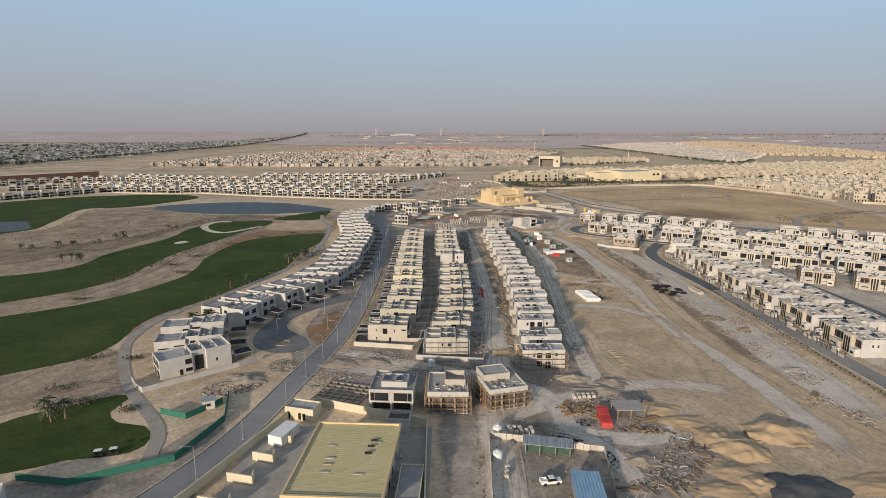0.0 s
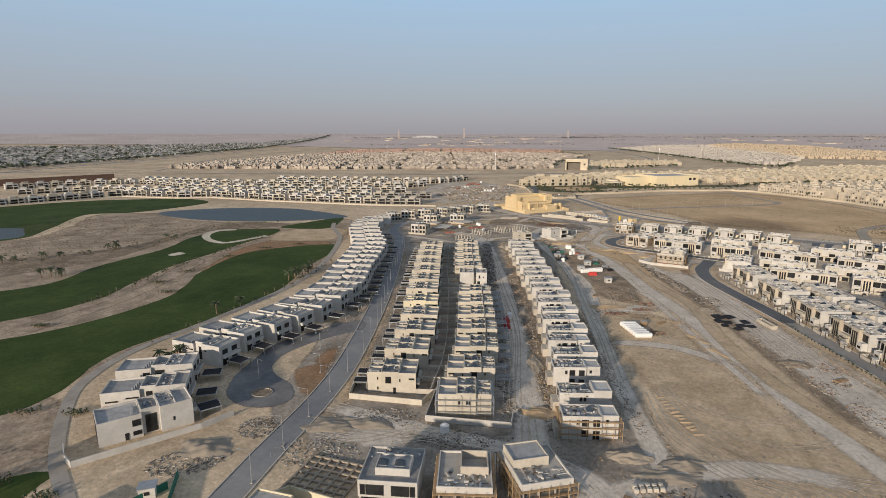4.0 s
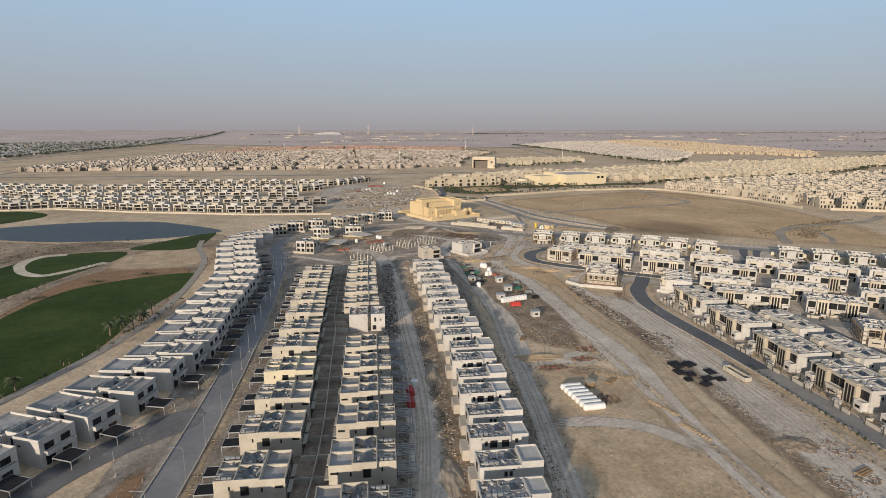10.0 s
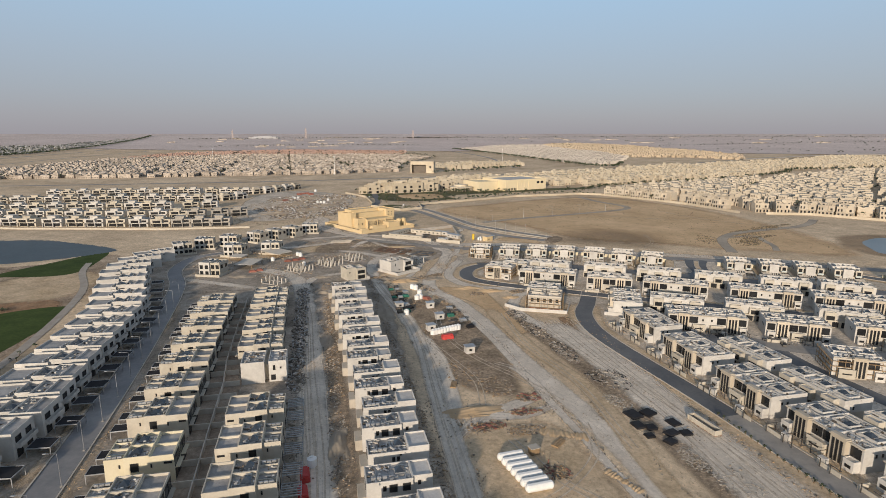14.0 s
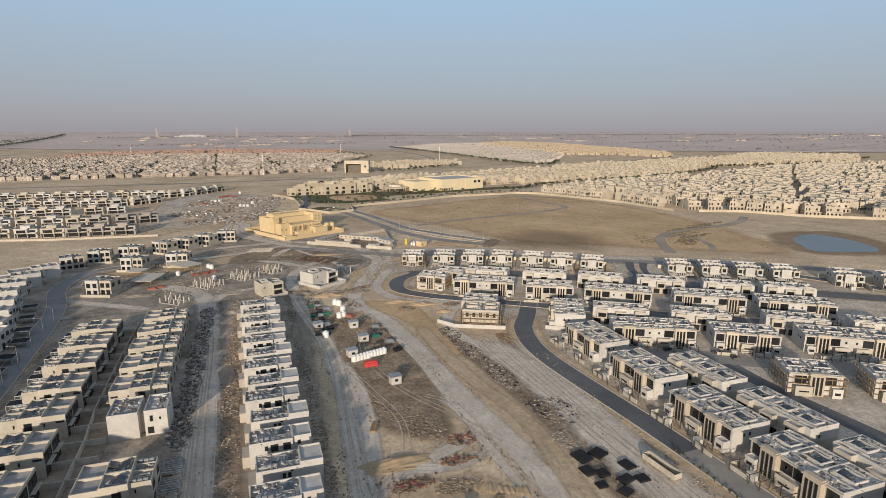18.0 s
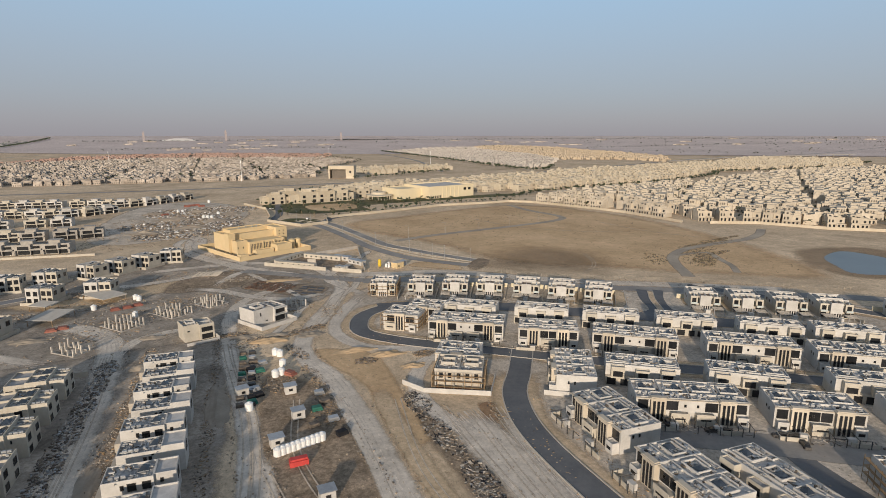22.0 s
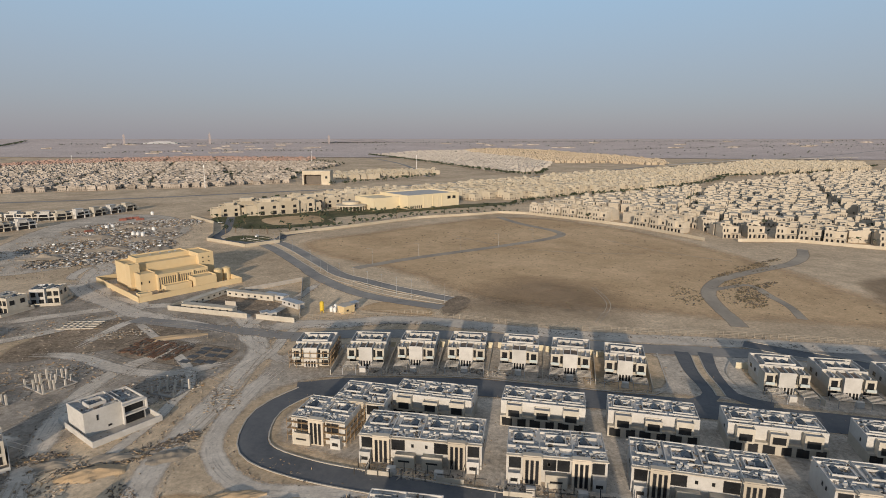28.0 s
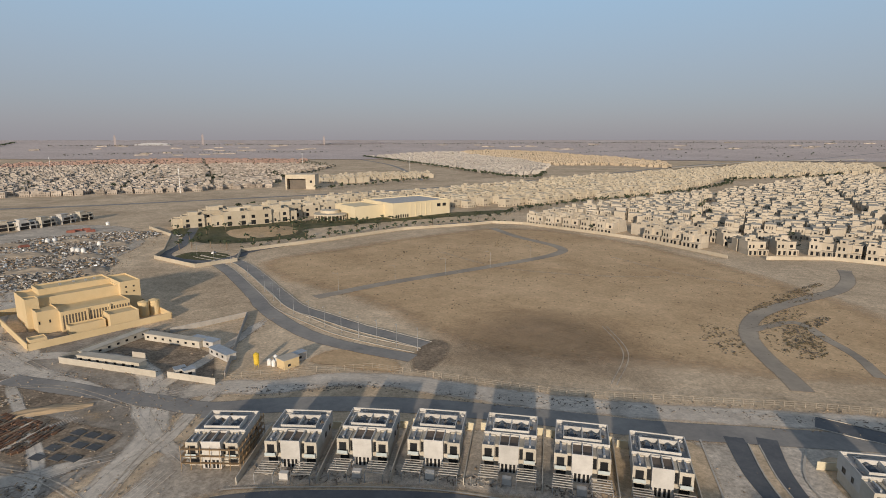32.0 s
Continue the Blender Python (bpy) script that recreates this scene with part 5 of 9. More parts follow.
# the walled compound
PAIRS = [(149, 510.5, -24), (166.5, 505, -27), (183.5, 498, -29), (200.5, 489, -31), (215.5, 479, -33), (230, 467.5, -35), (273, 441, -31), (289, 431, -31), (305, 421, -32), (321, 411, -33), (345, 392, -36), (362, 378, -38), (378, 363, -40)]
spread(semi("cream semi-detached pair with a blind white centre", seed=2), [place(*p) for p in PAIRS])
semi("semi-detached pair still wrapped in timber scaffolding", True, 3).matrix_basis = place(130, 517, -22)
A = -31.5
FOUR = [corners((135, 452), (162, 436.5)), corners((192, 416), (218, 398)), corners((228, 393), (254, 376)), corners((173, 364), (200, 350)), corners((258, 372), (284, 354)), corners((237, 332), (264, 315)), corners((270, 312), (297, 295))]
THREE = [corners((167, 430.5), (187, 419.5)), corners((206, 346), (227, 333.5))]
REAR = [corners((147, 470), (168, 456)), corners((176, 454), (196, 441)), corners((202, 438), (221, 425)), corners((228, 421), (247, 408)), corners((256, 403), (274, 390)), corners((280, 388), (298, 375)), corners((177, 386), (197, 373)), corners((205, 370), (226, 355)), corners((238, 352), (260, 336)), corners((268, 334), (288, 320))]
D_ROW = [place(155.5, 361, -90), place(154.5, 329.5, -90), place(154, 298, -90), place(155, 269, -90), place(155.5, 240, -90), place(156, 211, -90)]
D_BACK = [place(170.5, 321, -90), place(170.5, 291, -90), place(170.5, 261, -90), place(170.5, 231, -90)]
spread(terrace("long cream terrace with tall slotted entrance panels", 4, 3), FOUR)
spread(terrace("cream terrace of three with slotted panels", 3, 7), THREE + D_ROW)
spread(garden_terrace("cream terrace of three with roof terraces and garden glazing", 3, 17), REAR + D_BACK)
terrace("half-built terrace wrapped in scaffolding", 2, 5, True).matrix_basis = corners((119, 468), (132, 459))
shell = thing("terrace_block", "half-built terrace with bare tan floors and scaffolding", "house", "terraced blocks", m=corners((121, 402), (135, 395)))
for z in (0.0, 3.3, 6.6):
    part("floor_slab", Geo().box(-8, 0, z, 8, 13, z + 0.35), M["concrete"], shell)
for x in (-7.7, -4.6, -1.5, 1.5, 4.6, 7.7):
    for y in (0.25, 6.5, 12.7):
        part("column", Geo().box(x - 0.22, y - 0.22, 0.3, x + 0.22, y + 0.22, 6.62), M["concrete"], shell)
part("infill_wall", Geo().box(-7.4, 0.9, 3.65, 7.4, 12.2, 6.6).box(-7.2, 1.4, 0.35, 7.2, 12.2, 3.3), M["block"], shell)
part("lower_wall", Geo().box(-7.8, 0.1, 0.35, 7.8, 0.3, 1.5), M["brickred"], shell, "rusty red lower blockwork")
part("parapet", Geo().ring(-8, 0, 8, 13, 6.95, 7.8, 0.25).box(-0.15, 0.3, 6.95, 0.15, 12.7, 7.7), M["palewall"], shell)
for x in (-5.9, -3.0, 0.0, 3.0, 5.9):
    window(shell, x, 0.9, 4.2, 1.3, 1.9)
for x in (-4.0, 4.0):
    part("stair_head", Geo().ring(x - 2.4, 5.0, x + 2.4, 9.4, 6.95, 8.2, 0.25), M["palewall"], shell)
roof_litter(shell, -7.4, 0.8, 7.4, 12.2, 6.95, 50, 321)
scaffold(shell, -8.9, -1.0, 8.9, 14, 6.6)
terrace("white end terrace beside the bend", 2, 8).matrix_basis = corners((126, 417), (140, 409))
terrace("pale end terrace at the road junction", 3, 9).matrix_basis = corners((168.5, 406), (158, 386.5))
terrace("pale end terrace inside the loop road", 2, 10).matrix_basis = corners((132, 474), (144, 466))
spread(terrace("unfinished pale terrace in the inner plot", 2, 12, True), [corners((200, 308), (214, 300)), corners((222, 296), (236, 286))])

# the villas round the bend and the two that stand alone
BEND = [((-82, 572), (-63, 578)), ((-70, 590), (-53, 590)), ((-54, 601), (-38, 596)), ((-36, 617), (-22, 605)), ((-23, 626), (-9, 615)), ((-10, 637), (4, 626)), ((5, 643), (23, 641)), ((-46, 563), (-29, 557)), ((-21, 566), (-4, 562)), ((-53, 510), (-34, 503))]
spread(end_villa("white villa pair with large square windows", 4), [corners(*b) for b in BEND])
lone = thing("detached_villa", "white two-storey villa standing alone in its wall", "villa", m=corners((65.5, 488), (77.5, 496)))
block(lone, "main_volume", -8, 0, 2, 11, 6.8, "white", para=0.7)
block(lone, "front_volume", 2, -1, 8, 10, 6.4, "white", para=0.7)
part("overhang", Geo().box(1.6, -2.2, 3.2, 8.4, -1, 3.6).box(1.6, -2.2, 6.2, 8.4, -1, 6.6).box(1.6, -2.2, 3.6, 1.9, -1, 6.2).box(8.1, -2.2, 3.6, 8.4, -1, 6.2), M["white"], lone)
window(lone, 5, -1, 3.8, 5.2, 2.2)
window(lone, 5, -1, 0.3, 5.2, 2.4)
window(lone, -4.5, 0, 4.2, 0.5, 1.6)
window(lone, -1.5, 0, 1.2, 1.0, 0.6)
skylight(lone, -3, 5, 6.86)
roof_litter(lone, -7.4, 0.6, 1.4, 10.4, 6.86, 22, 301)
roof_litter(lone, 2.4, -0.6, 7.6, 9.6, 6.46, 14, 302)
part("stair_head", Geo().ring(-5.2, 3.0, -0.6, 7.4, 6.86, 8.0, 0.25).box(3.2, 4, 6.4, 3.4, 9.8, 7.3), M["white"], lone)
part("garden_wall", Geo().box(-9, -7, 0, -8.75, 16, 1.8).box(-8.75, -7, 0, 10, -6.75, 1.8).box(9.75, -6.75, 0, 10, 8, 1.8), M["white"], lone)
part("yard_paving", Geo().box(-8.7, -6.7, 0.0, 9.7, 10, 0.2), M["concrete"], lone)
low = thing("detached_villa", "unfinished pale villa at the head of the row", "villa", m=place(43, 479, 20) @ Matrix.Diagonal((0.74, 0.85, 1.0, 1.0)))
block(low, "main_volume", -8, 0, 0, 11, 6.4, "wall", para=0.7)
block(low, "front_volume", 0, -1, 8, 10, 6.0, "wall", para=0.7)
window(low, 4, -1, 3.4, 6, 2.0)
window(low, 4, -1, 0.3, 6, 2.2)
window(low, -5.5, 0, 4.2, 1.4, 0.6)
roof_litter(low, -7.4, 0.6, -0.6, 10.4, 6.46, 20, 303)
roof_litter(low, 0.6, -0.6, 7.4, 9.4, 6.06, 14, 304)
part("stair_head", Geo().ring(-5.6, 3.0, -1.0, 7.4, 6.46, 7.6, 0.25).box(0.4, 4.0, 6.0, 7.6, 4.2, 6.8), M["white"], low)
part("garden_wall", Geo().box(8.6, -6, 0, 8.85, 10, 1.8).box(-8.6, -6, 0, 8.6, -5.75, 1.2), M["white"], low)


# ---- distant estates ----
def inside(x, y, poly):
    hit = False
    for (ax, ay), (bx, by) in zip(poly, poly[1:] + poly[:1]):
        if (ay > y) != (by > y) and x < ax + (y - ay) * (bx - ax) / (by - ay):
            hit = not hit
    return hit


def small_house(g, m, rnd, w=12, d=11, h=8.0, wins=True, rich=False):
    """Stepped cream house volumes with dark openings, for the far districts."""
    w, d, h = w * rnd.uniform(0.8, 1.15), d * rnd.uniform(0.85, 1.15), h * rnd.uniform(0.85, 1.1)
    g.use(0).box(-w / 2, -d / 2, 0, w / 2, d / 2, h * 0.55, m)
    s = rnd.choice((-1, 1))
    x0, x1 = sorted((-w / 2 * s, w * 0.12 * s))
    g.box(x0, -d / 2 + 0.4, h * 0.55, x1, d / 2, h, m)
    x0, x1 = sorted((w * 0.14 * s, w / 2 * s))
    g.box(x0, -d / 2 + rnd.uniform(1.5, 4), h * 0.55, x1, d / 2 - 0.5, h * rnd.uniform(0.8, 0.95), m)
    if rnd.random() < 0.55:
        x0, x1 = sorted((-w * 0.4 * s, -w * 0.08 * s))
        g.box(x0, -d * 0.1, h, x1, d * 0.35, h * rnd.uniform(1.15, 1.32), m)
    if wins and rich:
        # both storeys, front and back
        g.use(1)
        for side in (-1, 1):
            e = side * d / 2
            lo_y, hi_y = min(e, e + 0.08 * side), max(e, e + 0.08 * side)
            for k in (-0.36, -0.12, 0.12, 0.36):
                g.box(w * k - 0.7, lo_y, 0.6, w * k + 0.7, hi_y, 2.7, m)
            f = -d / 2 + 0.4 if side < 0 else d / 2
            lo_y, hi_y = min(f, f + 0.08 * side), max(f, f + 0.08 * side)
            for k in (0.08, 0.22, 0.38):
                g.box(-w * k * s - 0.55, lo_y, h * 0.62, -w * k * s + 0.55, hi_y, h * 0.84, m)
        for side in (-1, 1):
            e = side * w / 2
            lo_x, hi_x = min(e, e + 0.08 * side), max(e, e + 0.08 * side)
            for y in (-d * 0.25, d * 0.2):
                g.box(lo_x, y - 0.7, 0.8, hi_x, y + 0.7, 2.6, m)
    elif wins:
        g.use(1)
        for k in (-0.32, 0.0, 0.3):
            g.box(w * k - 0.9, -d / 2 - 0.06, 0.5, w * k + 0.9, -d / 2, 2.6, m)
        g.box(-w * 0.3 * s - 1.0, -d / 2 + 0.34, h * 0.62, -w * 0.3 * s + 1.0, -d / 2 + 0.4, h * 0.88, m)
        g.box(-w / 2 - 0.06, -1.5, h * 0.2, -w / 2, 1.2, h * 0.42, m)


def district(name, label, poly, angle, pitch, street, mat, seed, skip=0.08, every=3, h=8.0, near=None, rich=False):
    """Houses in ranks along one direction with streets between every few ranks."""
    rnd = random.Random(seed)
    g = Geo()
    ca, sa = math.cos(radians(angle)), math.sin(radians(angle))
    uv = [(x * ca + y * sa, -x * sa + y * ca) for x, y in poly]
    u0, u1, v0, v1 = min(p[0] for p in uv), max(p[0] for p in uv), min(p[1] for p in uv), max(p[1] for p in uv)
    v, row = v0, 0
    while v < v1:
        u, k = u0 + rnd.uniform(0, pitch), 0
        while u < u1:
            x, y = u * ca - v * sa, u * sa + v * ca
            if inside(x, y, poly) and rnd.random() > skip and not (near and near(x, y)):
                small_house(g, place(x + rnd.uniform(-1.8, 1.8), y + rnd.uniform(-1.8, 1.8), angle + (180 if row % 2 else 0) + rnd.choice((0, 0, 0, 90)), rise(x, y)), rnd, pitch * 0.88, pitch * 0.8, h, True, rich)
            k += 1
            u += pitch * (1.9 if k % 9 == 0 else 1.0)
        row += 1
        v += pitch * 0.95 if row % 2 else street
    ob = single(name, g, [M[mat], M["shade_glass"]], label, "houses", kind="stuff")
    return ob


# dark tone of far windows, also painted as shade inside recesses
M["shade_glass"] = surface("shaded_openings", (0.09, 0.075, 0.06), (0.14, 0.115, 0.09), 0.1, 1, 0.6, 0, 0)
# far house render with some distance haze worked into its colour
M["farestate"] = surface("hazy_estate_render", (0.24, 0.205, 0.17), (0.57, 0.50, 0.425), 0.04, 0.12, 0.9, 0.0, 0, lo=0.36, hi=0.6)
M["redestate"] = surface("dusty_red_estate_render", (0.34, 0.215, 0.17), (0.46, 0.33, 0.27), 0.01, 0.08, 0.9, 0.0, 0)
M["greyestate"] = surface("grey_estate_render", (0.36, 0.325, 0.29), (0.52, 0.48, 0.43), 0.01, 0.08, 0.9, 0.0, 0)
# bluish grey carries the haze over the suburb in the wall colour
M["suburb"] = surface("haze_toned_suburb_render", (0.13, 0.135, 0.14), (0.47, 0.465, 0.455), 0.03, 0.12, 0.9, 0.0, 0, lo=0.38, hi=0.62)
M["ochreestate"] = surface("ochre_estate_render", (0.40, 0.32, 0.225), (0.54, 0.45, 0.335), 0.01, 0.08, 0.9, 0.0, 0)
NEAR_R = [(405, 855), (440, 785), (455, 745), (466, 685), (490, 660), (528, 642), (556, 598), (615, 553), (664, 612), (620, 648), (562, 712), (534, 745), (514, 820), (480, 888)]
EST_R = [(412, 868), (444, 790), (462, 745), (475, 676), (530, 655), (565, 600), (700, 510), (1250, 560), (1560, 1210), (1286, 1195), (888, 1035), (720, 1000), (491, 912)]


def is_near_r(x, y):
    return inside(x, y, NEAR_R)


district("estate_houses", "pale cream villas of the walled estate, street behind street", EST_R, -50, 15.5, 21, "estatewhite", 3, 0.08, h=10.5, near=is_near_r, rich=True)
district("estate_houses", "sunlit cream terraces behind the gated villas", [(215, 1130), (400, 1190), (760, 1360), (1444, 1590), (1800, 1800), (2000, 1560), (1640, 1300), (1100, 1265), (760, 1070), (540, 1015), (400, 1000), (380, 1060), (250, 1070)], 24, 15.5, 25, "estate", 4, 0.06, h=9.5, rich=True)
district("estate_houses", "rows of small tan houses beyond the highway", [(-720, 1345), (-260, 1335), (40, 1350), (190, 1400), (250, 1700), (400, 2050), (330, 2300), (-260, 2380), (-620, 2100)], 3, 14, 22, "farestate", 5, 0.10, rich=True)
district("estate_houses", "far rows of houses with dusty red roofs", [(-610, 2130), (-260, 2420), (330, 2330), (420, 2700), (-100, 3000), (-520, 2700)], 3, 17, 27, "redestate", 15, 0.12, h=7)
district("estate_houses", "grey-white rows of low camp houses far off", [(730, 1520), (850, 1600), (1090, 1960), (1240, 2500), (1340, 3400), (1100, 3400), (740, 3080)], 78, 16, 26, "greyestate", 6, 0.08, h=7)
district("estate_houses", "ochre houses on the far edge of the desert", [(1110, 1965), (1290, 1900), (1345, 1700), (1570, 1980), (1750, 2500), (1790, 3150), (1600, 3500), (1350, 3400), (1250, 2500)], 40, 17, 27, "ochreestate", 7, 0.08)
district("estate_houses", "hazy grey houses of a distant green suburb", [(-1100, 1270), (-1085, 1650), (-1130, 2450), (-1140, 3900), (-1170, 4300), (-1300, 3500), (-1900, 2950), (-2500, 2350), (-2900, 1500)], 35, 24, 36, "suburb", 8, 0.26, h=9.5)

# nearest houses of the walled estate
def estate_villa(label, seed):
    t = thing("estate_villa", label, "villa", "villas of the walled estate")
    rnd = random.Random(seed)
    k = seed % 2
    part("ground_floor", Geo().box(-6.5, -5.5, 0, 6.5, 5.5, 3.8).box(-6.8, -6.4, 3.3, 6.8, -5.5, 3.7).box(-6.6, -6.3, 0, -6.1, -5.5, 3.3).box(-0.25, -6.3, 0, 0.25, -5.5, 3.3).box(6.1, -6.3, 0, 6.6, -5.5, 3.3), M["estatewhite"], t)
    part("upper_floor", Geo().box(-6.5, -4.9, 3.8, 0.4 + k, 5.5, 8.2).ring(-6.6, -5.0, 0.5 + k, 5.6, 8.2, 9.1, 0.3).box(-5.8, 0.0, 8.2, -1.5, 4.8, 11.0), M["estatewhite"], t)
    part("side_wing", Geo().box(0.4 + k, -3.0 + k, 3.8, 6.5, 5.5, 7.8).ring(0.4 + k, -3.0 + k, 6.6, 5.6, 7.8, 8.6, 0.3), M["estatewhite"], t)
    for x in (-4.6, -1.6, 1.8, 4.6):
        window(t, x, -5.5, 0.3, 1.5, 2.6)
    for x in (-5.0, -2.6):
        window(t, x, -4.9, 4.7, 1.1, 2.2)
    window(t, 3.8, -3.0 + k, 4.6, 1.8, 2.0)
    window(t, -3.6, 0.0, 8.9, 1.6, 1.2)
    part("balcony", Geo().box(-6.4, -6.3, 3.7, -0.4, -5.0, 3.9).ring(-6.4, -6.3, -0.4, -5.0, 3.9, 4.7, 0.15), M["estatewhite"], t)
    return t


poses, rnd = [], random.Random(12)
for e in ([(411, 852), (444, 787), (460, 745), (470, 690)], [(492, 666), (530, 648), (560, 604), (620, 560)]):
    line = curve(e, step=16.5)
    for a, b in zip(line, line[1:]):
        d = b - a
        ang = math.degrees(math.atan2(d.y, d.x))
        n = Vector((-d.y, d.x, 0)).normalized()
        for k in range(3):
            q = a + n * (9 + k * 15 + (6 if k > 1 else 0))
            if rnd.random() < 0.93:
                poses.append(place(q.x, q.y, ang + (0 if k % 2 == 0 else 180) + rnd.uniform(-3, 3)) @ Matrix.Scale(1.06, 4))
spread(estate_villa("cream two-storey estate villa with dark windows", 4), poses[0::2])
spread(estate_villa("cream estate villa with a set-back wing", 5), poses[1::2])


# townhouses across the lake
def lake_house(label, seed, raw=False):
    t = thing("lake_townhouse", label, "house", "townhouses across the lake")
    w = "concrete" if raw else ("wall" if seed % 2 else "white")
    part("body", Geo().box(-8.2, 1.6, 0, 8.2, 14, 3.6).box(-8.4, 0, 3.5, 1.6, 14, 7.0).ring(-8.4, 0, 1.6, 14, 7.0, 7.7, 0.25).box(1.6, 2.4, 3.6, 8.2, 14, 6.4).ring(1.6, 2.4, 8.2, 14, 6.4, 7.3, 0.25).box(-8.4, 0, 0, -7.9, 1.6, 3.5).box(1.1, 0, 0, 1.6, 1.6, 3.5).ring(1.4, -0.6, 8.2, 2.4, 3.6, 4.4, 0.12), M[w], t)
    part("roof_block", Geo().box(-5.4, 4.0, 7.0, 2.0, 10, 9.6).box(-6.0, 3.2, 9.4, 2.6, 10.4, 9.8), M[w], t)
    window(t, 0.0, 1.6, 0.3, 13.6, 2.8)
    window(t, -3.0, 0, 4.0, 7.0, 2.4)
    window(t, 4.5, 2.4, 4.0, 4.2, 2.2)
    return t


LROWS = [
    ([(-545, 660), (-484, 747), (-462, 775), (-377, 762), (-339, 770), (-242, 735), (-198, 725), (-120, 704), (-50, 698)], 17.5),
    ([(-614, 784), (-539, 824), (-423, 806), (-300, 800), (-200, 775), (-100, 760), (-40, 765)], 18),
    ([(-691, 854), (-625, 921), (-540, 940), (-423, 872), (-300, 850), (-150, 838), (-80, 838)], 18),
    ([(-560, 985), (-420, 940), (-300, 930), (-200, 920), (-110, 905), (-60, 940)], 18),
    ([(-330, 1010), (-150, 1000), (-60, 985), (5, 1060)], 18),
]
lp = [[], [], []]
for pts, step in LROWS:
    line = curve(pts, step=step)
    for i, (a, b) in enumerate(zip(line, line[1:])):
        d = b - a
        if d.length < 11:
            continue
        lp[2 if (a.x > -110 and a.y < 790) else i % 2].append(place(a.x, a.y, math.degrees(math.atan2(d.y, d.x))))
spread(lake_house("white boxy townhouse with dark wide windows", 2), lp[0])
spread(lake_house("cream boxy townhouse with dark wide windows", 3), lp[1])
spread(lake_house("bare concrete townhouse under construction", 5, True), lp[2])
single("boundary_wall", wall_line(Geo(), [(-900, 760), (-745, 894), (-644, 1027)], 11, 0.6), M["brown"], "tall brown hoarding behind the lake townhouses", "hoarding")
single("boundary_wall", wall_line(Geo(), [(-560, 640), (-500, 715), (-478, 750), (-462, 762), (-377, 746), (-339, 756), (-242, 720), (-198, 710), (-120, 690), (-40, 684)], 1.6, 0.3), M["wall"], "low pale wall along the lake terraces", "wall")

# gated quarter
gv = []
for x, y, a in ((98, 958, 12), (116, 975, 15), (136, 958, 12), (158, 962, 12), (176, 970, 12), (190, 996, 20), (150, 1000, 14), (120, 1010, 16), (214, 1004, 18), (240, 1016, 18), (205, 1040, 20), (225, 1060, 20), (250, 1075, 20), (178, 1045, 20), (275, 1090, 20), (300, 1110, 20)):
    gv.append(place(x, y, a) @ Matrix.Scale(1.2 if y < 1000 else 1.0, 4))
big = thing("gated_villa", "large cream villa with arched wings", "villa", "gated villas")
part("centre", Geo().box(-8, -6, 0, 8, 8, 9).ring(-8, -6, 8, 8, 9, 10, 0.4), M["estate"], big)
part("wing", Geo().box(-15, -3, 0, -8, 7, 7).ring(-15, -3, -8, 7, 7, 7.8, 0.4), M["estate"], big)
part("wing", Geo().box(8, -4, 0, 14, 7, 6.5).ring(8, -4, 14, 7, 6.5, 7.3, 0.4), M["estate"], big)
part("tower", Geo().box(-3, 0, 9, 4, 7, 12), M["estate"], big)
for x in (-4.5, 4.5):
    window(big, x, -6, 0.5, 3.0, 2.8)
    window(big, x, -6, 4.8, 2.4, 2.2)
for x in (-11.5, 11):
    window(big, x, -3 if x < 0 else -4, 1.0, 1.4, 2.2)
spread(big, gv)
mall = thing("club_building", "long plain cream building with a blank front wall", "building", m=place(294, 944, 19))
part("hall", Geo().box(0, 0, 0, 78, 60, 15).ring(0, 0, 78, 60, 15, 16.5, 0.6), M["clubwall"], mall)
part("left_wing", Geo().box(-36, 18, 0, 0, 60, 13).ring(-36, 18, 0, 60, 13, 14, 0.6), M["clubwall"], mall)
part("roof_deck", Geo().box(0.8, 0.8, 15, 77.4, 59.4, 15.2), M["roofpale"], mall)
for x in (62, 70):
    window(mall, x, 0, 9, 5, 3.5)
for i in range(5):
    part("pilaster", Geo().box(22 + i * 7, -0.5, 0, 23 + i * 7, 0, 14), M["clubwall"], mall)
for i in range(6):
    window(mall, 4 + i * 3, 0, 0.5, 1.6, 3.5)
pav = thing("pavilion", "low cream pavilion with a colonnade", "pavilion", m=place(232, 968, 0))
g = Geo()
g.rod((0, 0, 5), (0, 0, 6.2), 18, 24)
g.rod((0, 6, 6.2), (0, 6, 9), 10, 20)
part("roof", g, M["estate"], pav)
for i in range(14):
    a = math.pi * (1 + i / 13)
    part("column", Geo().rod((17 * math.cos(a), 17 * math.sin(a), 0), (17 * math.cos(a), 17 * math.sin(a), 5), 0.6, 6), M["estate"], pav)
# dark drum gives the shade behind the columns by its colour
part("drum", Geo().rod((0, 0, 0), (0, 0, 5), 13, 24), M["shade_glass"], pav)
arch = thing("gateway_block", "cream cube-shaped gateway with a wide dark opening", "building", m=place(217, 1352, -18))
part("frame", Geo().box(0, 0, 18, 50, 34, 25).box(0, 0, 0, 2.5, 34, 18).box(34, 0, 0, 50, 34, 18), M["estate"], arch)
# solid dark block painted as the shade inside the gateway opening
part("recess", Geo().box(2.5, 12, 0, 34, 30, 18), M["shade_glass"], arch)
window(arch, 43, 0, 11, 4, 4)
district("estate_houses", "cream villas beside the highway gateway", [(280, 1480), (330, 1440), (560, 1560), (560, 1640), (420, 1640), (300, 1560)], 15, 15, 24, "estate", 41, 0.05, h=10)
